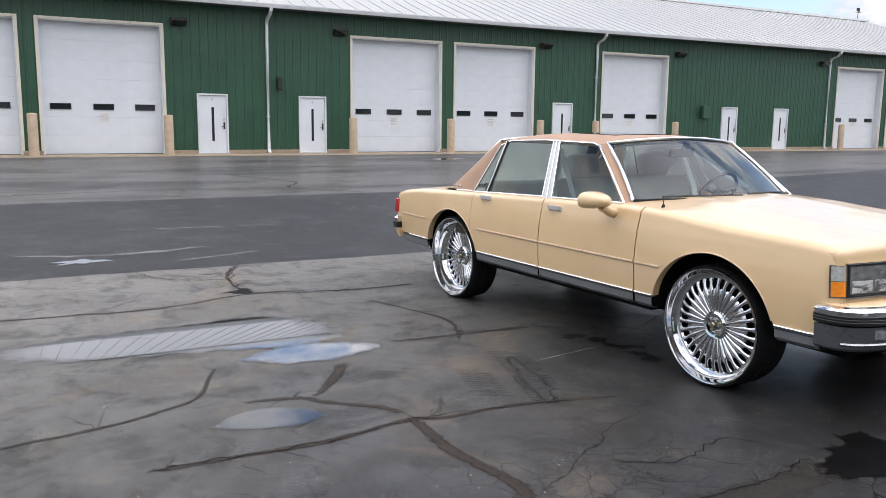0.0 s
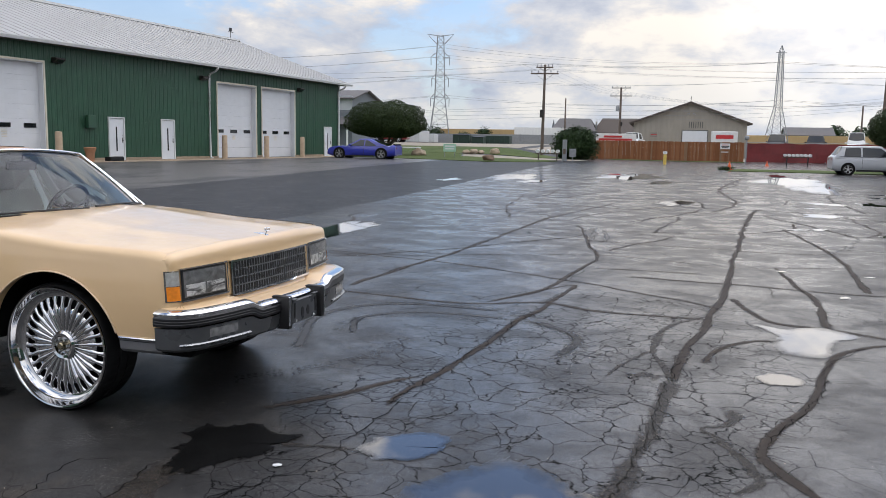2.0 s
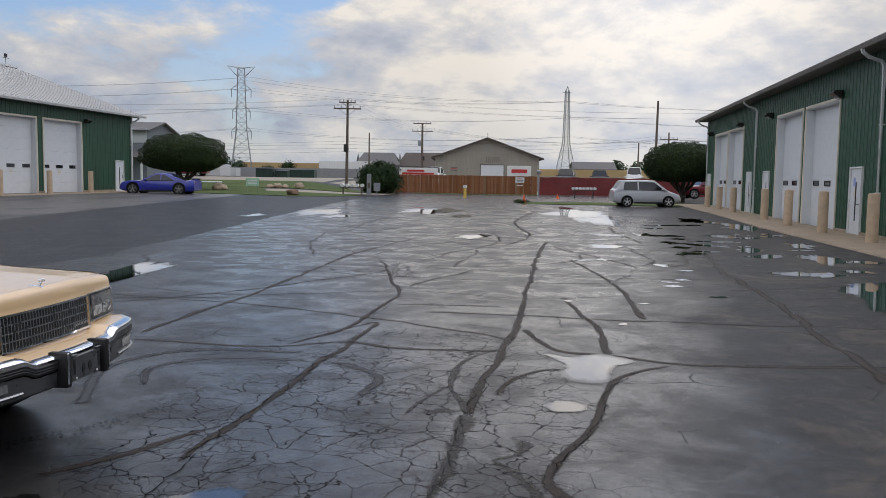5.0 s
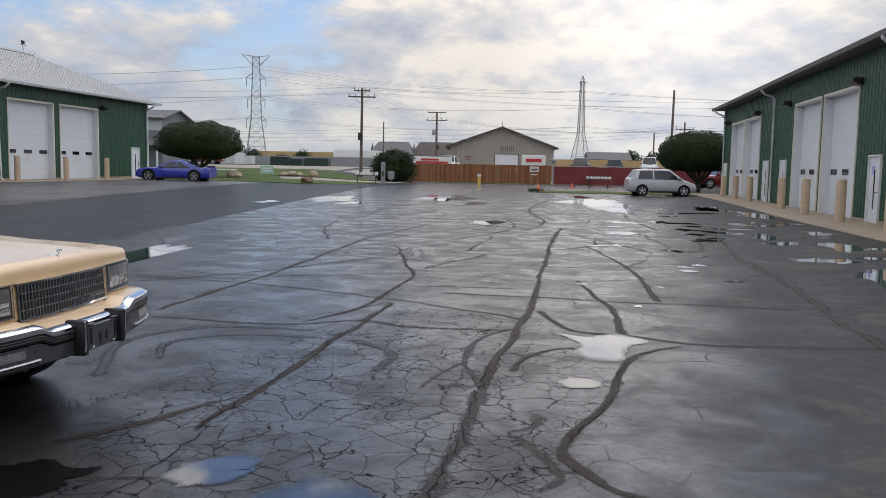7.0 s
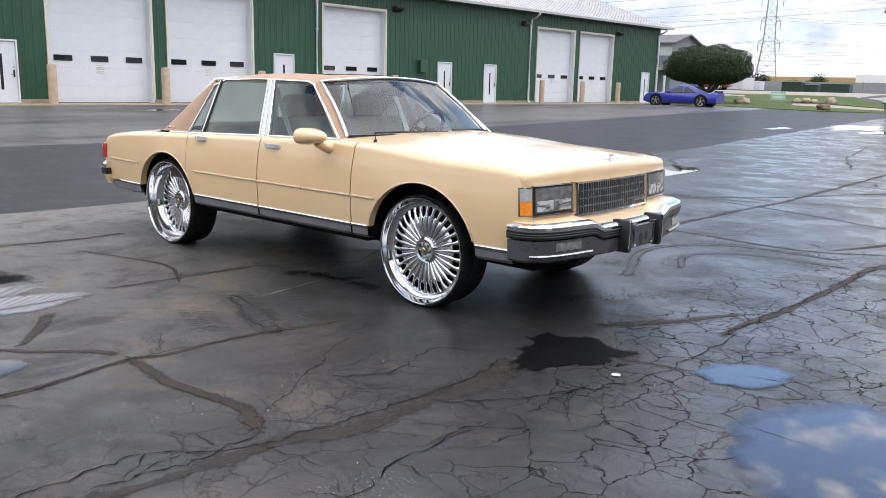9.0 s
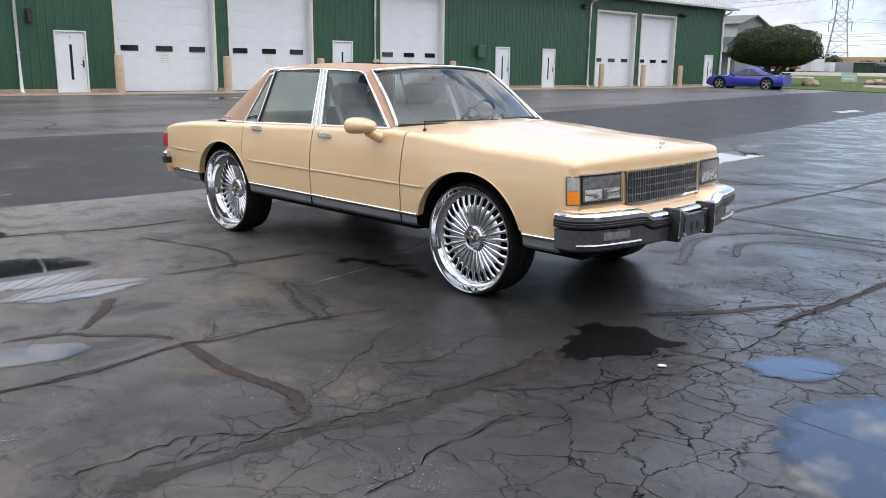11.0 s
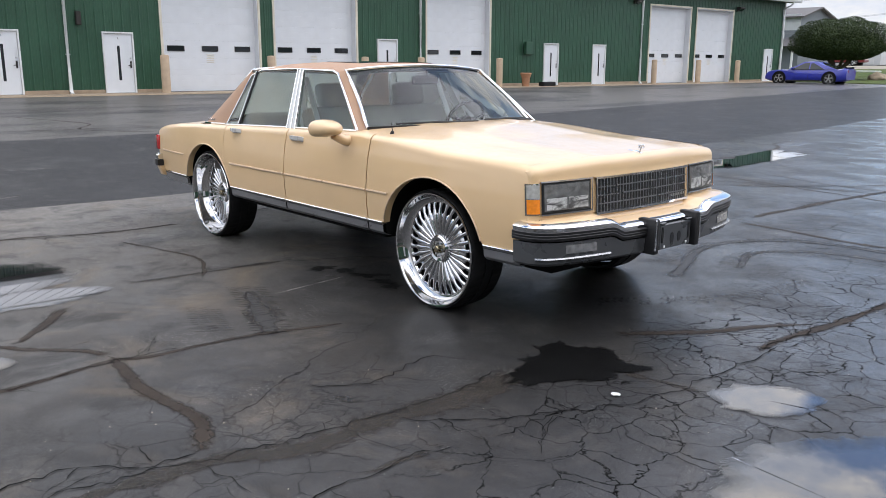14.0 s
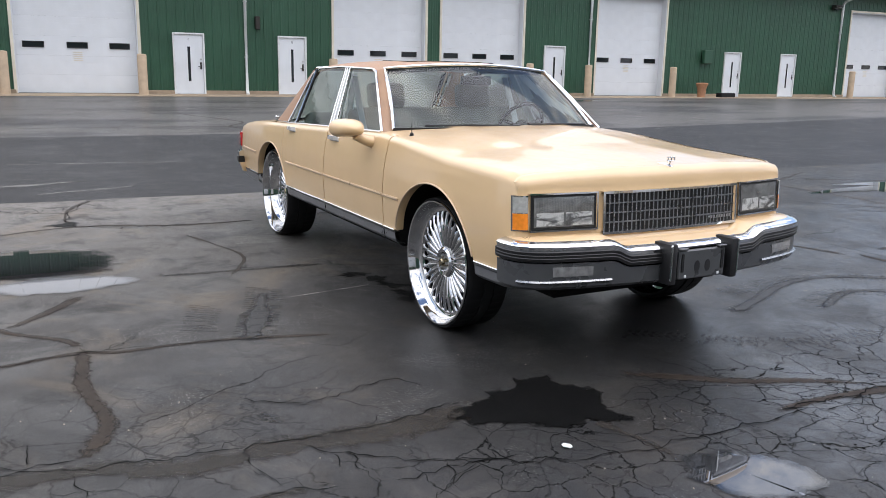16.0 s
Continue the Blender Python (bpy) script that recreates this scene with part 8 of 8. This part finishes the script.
def house(x, y, w, d, h, rise, wall, roof, label, turn=7.6, windows=True):
    t = thing("house", label, "house", "distant houses", at=pose(x, y, 0.3, 0, 0, turn))
    part("wall", boxed((-w / 2, -d / 2, 0), (w / 2, d / 2, h)), wall, t)
    for s in (-1, 1):
        g = bmesh.new()
        v = [g.verts.new(p) for p in ((s * w / 2, -d / 2, h), (s * w / 2, d / 2, h), (s * w / 2, 0, h + rise * 0.96))]
        g.faces.new(v)
        part("gable", g, wall, t)
    for s in (-1, 1):
        part("roof", quad_sheet([(-w / 2 - 0.4, s * (d / 2 + 0.4), h - 0.1), (w / 2 + 0.4, s * (d / 2 + 0.4), h - 0.1), (-w / 2 - 0.4 + (2.0 if rise > 2.6 else 0), 0, h + rise), (w / 2 + 0.4 - (2.0 if rise > 2.6 else 0), 0, h + rise)], 2, 2, thick=0.12), roof, t)
    if windows:
        for k in range(max(1, int(w / 3))):
            xx = -w / 2 + w * (k + 0.5) / max(1, int(w / 3))
            wn = part("window", boxed((xx - 0.5, -d / 2 - 0.05, h * 0.55), (xx + 0.5, -d / 2 - 0.01, h * 0.55 + 1.1)), M_GUTTER, t)
            part("pane", boxed((xx - 0.4, -d / 2 - 0.07, h * 0.55 + 0.1), (xx + 0.4, -d / 2 - 0.052, h * 0.55 + 1.0)), M_DARKGLASS, wn)
    return t


house(-48.0, 210, 11, 10, 4.6, 3.2, M_BLUEGREY, M_GREYROOF, "grey-blue house with a gabled roof far off")
house(-36.0, 215, 15, 11, 4.4, 3.6, M_SHED, M_BROWNROOF, "house with a broad brown roof far off")
house(-19.5, 225, 9, 10, 4.2, 3.0, M_SHED, M_GREYROOF, "house with a dark roof far off")
house(8.5, 270, 13, 10, 5.0, 2.3, M_BLUEGREY, M_GREYROOF, "house with a flat grey roof far off")
house(33.0, 275, 12, 10, 4.2, 2.6, M_SHED, M_GREYROOF, "house with a grey roof far off")
oh = house(-43.5, 77.0, 7.5, 8, 5.6, 0.9, M_BLUEGREY, M_GREYROOF, "two-storey grey office house behind the workshop")
part("porch_roof", quad_sheet([(-3.6, -5.2, 2.9), (3.75, -5.2, 2.9), (-3.6, -4.0, 3.6), (3.75, -4.0, 3.6)], 2, 2, thick=0.1), M_GREYROOF, oh)
for x in (-3.4, 0.0, 3.6):
    part("porch_post", boxed((x - 0.08, -5.1, 0), (x + 0.08, -4.95, 2.85)), M_GUTTER, oh)
part("upper_band", boxed((-3.76, -4.03, 4.3), (3.76, -4.002, 5.7)), M_PALEGREY, oh)
container("garage", "small white garage with dark panes", pose(-43.2, 96, 1.49, 0, 0, 8), (4.0, 5.0, 1.5), M_PALEGREY, False, ((-1.8, -1.2, 1.6, 1.9, M_BLACK), (-0.6, 0.0, 1.6, 1.9, M_BLACK), (0.6, 1.2, 1.6, 1.9, M_BLACK)))


# poles, wires and pylons
def utility_pole(x, y, h, arms, lean=0.0, r=0.15, gear=False):
    z0 = ground_z(x, y)
    p = thing("utility_pole", "weathered wooden utility pole with cross-arms", "utility pole", "utility poles", at=pose(x, y, z0, 0, lean, 7.6))
    part("pole", tube(bmesh.new(), [(0, 0, -0.2), (0, 0, h * 0.5), (0, 0, h)], [r, r * 0.85, r * 0.65], 10), M_POLEWOOD, p, smooth=60)
    for z, half in arms:
        part("cross_arm", boxed((-half, -0.20, z - 0.06), (half, -0.09, z + 0.06), 0.01), M_POLEWOOD, p)
        for k in (-0.92, -0.45, 0.45, 0.92):
            part("insulator", lathe(bmesh.new(), [(0.0, 0.22), (0.035, 0.2), (0.05, 0.1), (0.03, 0.08), (0.05, 0.0), (0, 0)], 8, m=pose(half * k, -0.145, z + 0.06)), M_GALV, p)
        for s in (-1, 1):
            part("brace", tube(bmesh.new(), [(s * half * 0.6, -0.15, z - 0.05), (0, -0.14, z - half * 0.55)], 0.02, 5), M_GALV, p)
    if gear:
        part("transformer", lathe(bmesh.new(), [(0, 0), (0.22, 0), (0.24, 0.1), (0.24, 0.75), (0.2, 0.8), (0, 0.82)], 14, m=pose(-0.42, 0, h * 0.62)), M_GALV, p, smooth=40)
        part("junction_box", boxed((0.1, -0.22, h * 0.38), (0.36, -0.02, h * 0.38 + 0.6), 0.02), M_DARKMETAL, p)
    return p


utility_pole(-19.6, 73.1, 8.1, ((7.85, 0.75), (7.3, 1.25)), 0.5, 0.15)
utility_pole(-20.6, 118.4, 8.7, ((8.6, 1.3), (7.5, 1.5)), 0, 0.2, True)
utility_pole(9.7, 92.1, 10.1, (), 0.6, 0.17)
utility_pole(13.5, 112.8, 7.9, ((7.0, 1.2),), 0, 0.17)
utility_pole(11.3, 132.7, 7.4, (), 0, 0.16)
utility_pole(-33.0, 137.0, 7.7, (), 0, 0.16)
utility_pole(-13.5, 128.0, 6.9, (), 0, 0.15)
part("junction_box", boxed((-0.28, -0.3, 3.4), (0.06, -0.12, 4.1), 0.02), M_DARKMETAL, bpy.data.objects["utility_pole"])


def wire(a, b, sag, r, name="overhead_wire"):
    a, b = Vector(a), Vector(b)
    pts = []
    for i in range(17):
        t = i / 16
        p = a.lerp(b, t)
        p.z -= sag * 4 * t * (1 - t)
        pts.append(p)
    return part(name, tube(bmesh.new(), pts, r, 4), M_WIRE, WIRES)


WIRES = thing("overhead_wires", "bundle of thin overhead power and telephone wires", "wires", at=Matrix.Identity(4))
for dz, dx in ((8.2, -0.6), (8.2, 0.6), (7.7, -1.1), (7.7, 1.1), (7.7, 0.3)):
    wire((-19.6 + dx, 73.0, dz + 0.5), (-75 + dx, 66, dz + 0.9), 1.0, 0.006)
    wire((-19.6 + dx, 73.0, dz + 0.5), (40 + dx, 80, dz + 1.2), 1.3, 0.006)
for z, s in ((4.6, 0.5), (4.25, 0.5), (3.95, 0.6), (4.9, 0.7)):
    wire((-19.6, 73.0, z), (-75, 66, z + 0.2), s, 0.009)
    wire((-19.6, 73.0, z), (9.7, 92.1, z + 1.6), s, 0.009)
    wire((9.7, 92.1, z + 1.6), (60, 99, z + 2.0), s, 0.009)
for dx in (-1.3, -0.5, 0.5, 1.3):
    wire((-20.6 + dx, 118.4, 8.7), (-20 + dx, 73 + dx, 8.6), 0.5, 0.007)
    wire((-20.6 + dx, 118.4, 8.9), (13.5 + dx, 112.8, 7.2), 1.2, 0.009)
    wire((13.5 + dx, 112.8, 7.2), (80, 108, 8.5), 1.2, 0.009)


def pylon(x, y, h, foot, waist, label, arms, crown):
    t = thing("pylon", label, "pylon", "transmission pylons", at=pose(x, y, 0.3, 0, 0, 20))
    def half(z):
        f = z / h
        return foot + (waist - foot) * min(1.0, f / 0.45) if f < 0.45 else waist + (waist * 0.62 - waist) * (f - 0.45) / 0.55
    lv = [0, 0.10, 0.20, 0.29, 0.37, 0.45, 0.52, 0.59, 0.66, 0.73, 0.80, 0.87, 0.94, 1.0]
    for sx in (-1, 1):
        for sy in (-1, 1):
            part("leg", tube(bmesh.new(), [(sx * half(h * f), sy * half(h * f), h * f) for f in lv], 0, flat=(0.075, 0.075)), M_GALV, t)
    br = bmesh.new()
    for f0, f1 in zip(lv, lv[1:]):
        a, b, z0, z1 = half(h * f0), half(h * f1), h * f0, h * f1
        for k in range(4):
            c0 = [(-1, -1), (1, -1), (1, 1), (-1, 1)][k]
            c1 = [(1, -1), (1, 1), (-1, 1), (-1, -1)][k]
            tube(br, [(c0[0] * a, c0[1] * a, z0), (c1[0] * b, c1[1] * b, z1)], 0, flat=(0.032, 0.032))
            tube(br, [(c1[0] * a, c1[1] * a, z0), (c0[0] * b, c0[1] * b, z1)], 0, flat=(0.032, 0.032))
            tube(br, [(c0[0] * b, c0[1] * b, z1), (c1[0] * b, c1[1] * b, z1)], 0, flat=(0.03, 0.03))
    tagged(part("bracing", br, M_GALV, t), kind="stuff")
    for z, L in arms:
        for s in (-1, 1):
            ab = bmesh.new()
            for sy in (-1, 1):
                tube(ab, [(s * half(z), sy * half(z), z), (s * L, 0, z + 0.3)], 0, flat=(0.05, 0.05))
                tube(ab, [(s * half(z), sy * half(z), z + 1.6), (s * L, 0, z + 0.3)], 0, flat=(0.045, 0.045))
            part("cross_arm", ab, M_GALV, t)
        for s in (-1, 1):
            part("insulator", tube(bmesh.new(), [(s * L, 0, z + 0.3), (s * L * 0.98, 0, z - 2.2)], 0.12, 6), M_GALV, t)
    if crown:
        for s in (-1, 1):
            cb = bmesh.new()
            for sy in (-1, 1):
                tube(cb, [(s * half(h), sy * half(h), h - 2.6), (s * crown, 0, h + 0.6)], 0, flat=(0.055, 0.055))
                tube(cb, [(-s * half(h) * 0.2, sy * half(h), h), (s * crown, 0, h + 0.6)], 0, flat=(0.05, 0.05))
            part("peak", cb, M_GALV, t)
    else:
        pk = bmesh.new()
        for sx in (-1, 1):
            for sy in (-1, 1):
                tube(pk, [(sx * half(h), sy * half(h), h), (0, 0, h + 1.7)], 0, flat=(0.06, 0.06))
        part("peak", pk, M_GALV, t)
        for z, e in ((h - 0.3, 1.5), (h - 7.0, 1.3)):
            part("cross_bar", tube(bmesh.new(), [(-e, 0, z), (e, 0, z)], 0, flat=(0.06, 0.06)), M_GALV, t)


pylon(-97.5, 239.3, 33.5, 3.4, 1.55, "tall steel lattice transmission pylon with a flared head", ((27.0, 2.9), (20.5, 2.6), (14.5, 2.9)), 4.0)
pylon(-0.1, 252.2, 27.8, 3.0, 0.85, "tall slim steel lattice transmission pylon", (), 0)
for z in (31.0, 27.8, 21.8, 15.8):
    for s in (-1, 1):
        wire((-97.5 + s * 3.4, 239 - s * 1.2, z), (-0.1 + s * 1.5, 252 - s, min(z, 27) * 0.93), 2.2, 0.028)
        wire((-97.5 + s * 3.4, 239 - s * 1.2, z), (-260, 225 + s * 3, z + 2), 4.0, 0.028)
        wire((-0.1 + s * 1.5, 252 - s, min(z, 27) * 0.93), (160, 270 + s * 3, min(z, 27) + 2), 4.0, 0.028)


# small things along the road
def boulder(x, y, r, m, seed, label):
    b = bmesh.new()
    bmesh.ops.create_icosphere(b, subdivisions=3, radius=1)
    for v in b.verts:
        d = v.co.normalized()
        k = 1 + 0.35 * noise.noise(d * 1.3 + Vector((seed, 0, 0))) + 0.12 * noise.noise(d * 4 + Vector((seed, 2, 0)))
        v.co = (d.x * k * r * 1.25, d.y * k * r, d.z * k * r * 0.72 + r * 0.45)
    solo("boulder", b, m, label, "boulder", "boulders on the lawn", smooth=60, at=pose(x, y, ground_z(x, y), 0, 0, seed * 50))


boulder(-26.7, 61.4, 0.48, M_BOULDER, 1.1, "pale flat boulder on the lawn")
boulder(-18.4, 54.6, 0.40, M_DKBOULDER, 2.3, "rusty brown boulder at the lawn's edge")
for k, (x, y, r) in enumerate([(-24.6, 66.9, 0.28), (-24.0, 67.2, 0.33), (-23.4, 67.4, 0.26), (-22.5, 68.4, 0.40)]):
    boulder(x, y, r, M_BOULDER, 3.7 + k, "pale boulder in a row on the lawn")


def small_post(name, label, category, x, y, parts_of, group=""):
    t = thing(name, label, category, group, at=pose(x, y, ground_z(x, y), 0, 0, 7.6))
    for nm, bm, m, lb in parts_of:
        part(nm, bm, m, t, lb)
    return t


small_post("utility_pedestal", "weathered grey utility post with a meter box", "utility box", -14.5, 60.7, [
    ("post", boxed((-0.16, -0.12, 0), (0.16, 0.12, 1.62), 0.02), M_GALV, ""), ("meter", boxed((-0.10, -0.16, 0.55), (0.10, -0.12, 0.95), 0.02), M_POLEWOOD, ""), ("side_panel", boxed((0.36, -0.1, 0.35), (0.86, -0.06, 0.95), 0.01), M_GALV, ""), ("leg", boxed((0.58, -0.09, 0), (0.64, -0.03, 0.35)), M_GALV, "")])
mbx = [("rail", boxed((-0.95, -0.05, 0.52), (0.95, 0.05, 0.58)), M_POLEWOOD, ""), ("post", boxed((-0.75, -0.05, 0), (-0.65, 0.05, 0.52)), M_POLEWOOD, ""), ("post", boxed((0.65, -0.05, 0), (0.75, 0.05, 0.52)), M_POLEWOOD, "")]
for k in range(5):
    b = tube(bmesh.new(), [(-0.76 + 0.38 * k, -0.25, 0.72), (-0.76 + 0.38 * k, 0.25, 0.72)], 0.13, 12)
    mbx.append(("mailbox", b, M_GUTTER, "white metal mailbox"))
small_post("mailbox_row", "row of white mailboxes on a low wooden stand", "mailbox", -16.0, 61.5, mbx)
mbx = [("rail", boxed((-1.0, -0.05, 0.62), (1.0, 0.05, 0.68)), M_POLEWOOD, ""), ("post", boxed((-0.75, -0.04, 0), (-0.67, 0.04, 0.62)), M_BLACK, ""), ("post", boxed((0.67, -0.04, 0), (0.75, 0.04, 0.62)), M_BLACK, "")]
for k in range(7):
    mbx.append(("mailbox", tube(bmesh.new(), [(-0.84 + 0.28 * k, -0.2, 0.80), (-0.84 + 0.28 * k, 0.2, 0.80)], 0.105, 12), M_GUTTER, "white metal mailbox"))
small_post("mailbox_row", "row of white mailboxes on black posts", "mailbox", 1.6, 64.8, mbx)


def cone(x, y, h):
    t = thing("traffic_cone", "orange traffic cone standing at the road", "traffic cone", at=pose(x, y, ground_z(x, y) + 0.03))
    part("cone_body", lathe(bmesh.new(), [(h * 0.28, 0.03), (h * 0.10, h * 0.75), (h * 0.06, h), (0, h)], 18), M_ORANGE, t, smooth=50)
    part("cone_base", boxed((-h * 0.36, -h * 0.36, 0), (h * 0.36, h * 0.36, 0.035), 0.01), M_ORANGE, t)


cone(-2.3, 50.2, 0.48)
cone(-0.4, 62.0, 0.38)
shrub("weed_clump", -2.35, 49.9, (0.5, 0.3, 0.12), 300, 0.05, 77, "small brown weed clump by the cone")
small_post("yellow_post", "short yellow post with a pale cap", "post", -7.3, 61.6, [("post", lathe(bmesh.new(), [(0, 0), (0.11, 0), (0.11, 0.72), (0, 0.74)], 14), M_YELLOW, ""), ("cap", lathe(bmesh.new(), [(0.0, 0.745), (0.15, 0.745), (0.15, 0.93), (0.0, 0.95)], 14), M_GUTTER, "")])
small_post("yard_sign", "pale green yard sign on two stakes, unreadable", "sign", -23.2, 59.4, [("board", boxed((-0.50, -0.02, 0.45), (0.50, 0.02, 1.05), 0.006), M_PALEGREEN, ""), ("stake", boxed((-0.42, -0.015, 0), (-0.38, 0.015, 0.45)), M_GALV, ""), ("stake", boxed((0.38, -0.015, 0), (0.42, 0.015, 0.45)), M_GALV, ""), ("text_bar", boxed((-0.38, -0.026, 0.82), (0.38, -0.022, 0.92)), M_GUTTER, ""), ("text_bar", boxed((-0.35, -0.026, 0.62), (0.35, -0.022, 0.72)), M_GUTTER, "")])
small_post("road_sign_post", "thin grey post with a small mailbox on top", "post", -2.0, 68.0, [("post", boxed((-0.05, -0.05, 0), (0.05, 0.05, 1.9)), M_GALV, ""), ("box_top", boxed((-0.16, -0.22, 1.9), (0.16, 0.22, 2.2), 0.05), M_GALV, "")])
low = bmesh.new()
for k in range(6):
    tube(low, [(-35.0 + 2.2 * k, 62.6, 0.42), (-35.0 + 2.2 * k, 62.6, 0.92)], 0.05, 6)
lr = thing("guard_rail", "low white pipe rail beside the lawn", "rail", at=Matrix.Identity(4))
part("rail", tube(bmesh.new(), [(-42, 66.9, 1.05), (-29, 67.2, 1.05)], 0.06, 8), M_GUTTER, lr)
for k in range(6):
    part("post", tube(bmesh.new(), [(-41.5 + 2.4 * k, 66.9 + 0.05 * k, 0.4), (-41.5 + 2.4 * k, 66.9 + 0.05 * k, 1.05)], 0.05, 6), M_GALV, lr)

# along the workshop wall
small_post("terracotta_pot", "old terracotta pot standing by the workshop wall", "pot", -28.75, 28.9, [("pot", lathe(bmesh.new(), [(0, 0), (0.17, 0), (0.20, 0.4), (0.26, 0.58), (0.28, 0.62), (0.25, 0.66), (0.22, 0.6), (0.0, 0.55)], 20), M_TERRA, "")]).location.z = 0.44
small_post("rubber_mat", "folded black rubber mat by the workshop wall", "mat", -28.85, 30.4, [("mat", boxed((-0.1, -0.5, 0), (0.25, 0.5, 0.22), 0.05, seg=2), M_RUBBER, "")]).location.z = 0.44
small_post("wall_box", "green metal service box fixed to the workshop wall", "service box", -29.5, 29.7, [("box", boxed((-0.02, -0.28, 1.55), (0.16, 0.28, 2.15), 0.02), M_GREEN, "")])
small_post("meter_box", "small dark meter box beside a downspout", "service box", -29.5, 8.75, [("box", boxed((-0.02, -0.08, 2.3), (0.14, 0.08, 2.75), 0.02), M_DARKMETAL, "")])
wv = thing("weather_vane", "small black weather vane on the roof ridge", "weather vane", at=pose(-38.77, 53.2, 9.05))
part("mast", tube(bmesh.new(), [(0, 0, -0.1), (0, 0, 0.75)], 0.022, 6), M_BLACK, wv)
part("arrow", tube(bmesh.new(), [(0, -0.32, 0.55), (0, 0.32, 0.55)], 0.02, 6), M_BLACK, wv)
part("figure", boxed((-0.015, -0.17, 0.60), (0.015, 0.17, 0.85), 0.008), M_BLACK, wv)

tagged(bpy.data.objects["weed_clump"], "small brown weed clump by the cone", "weeds", kind="stuff")


def paper(y, z, w, h, m, label):
    solo("paper_notice", boxed((-0.004, -w / 2, -h / 2), (0.0, w / 2, h / 2), 0.001), m, label, "notice", "notices on a door", at=pose(8.868, y, z))


paper(26.62, 1.72, 0.20, 0.26, M_NOTICE, "pale blue paper notice taped to a white door")
paper(26.60, 1.36, 0.15, 0.18, M_CREAM, "small yellowish paper notice taped to a white door")
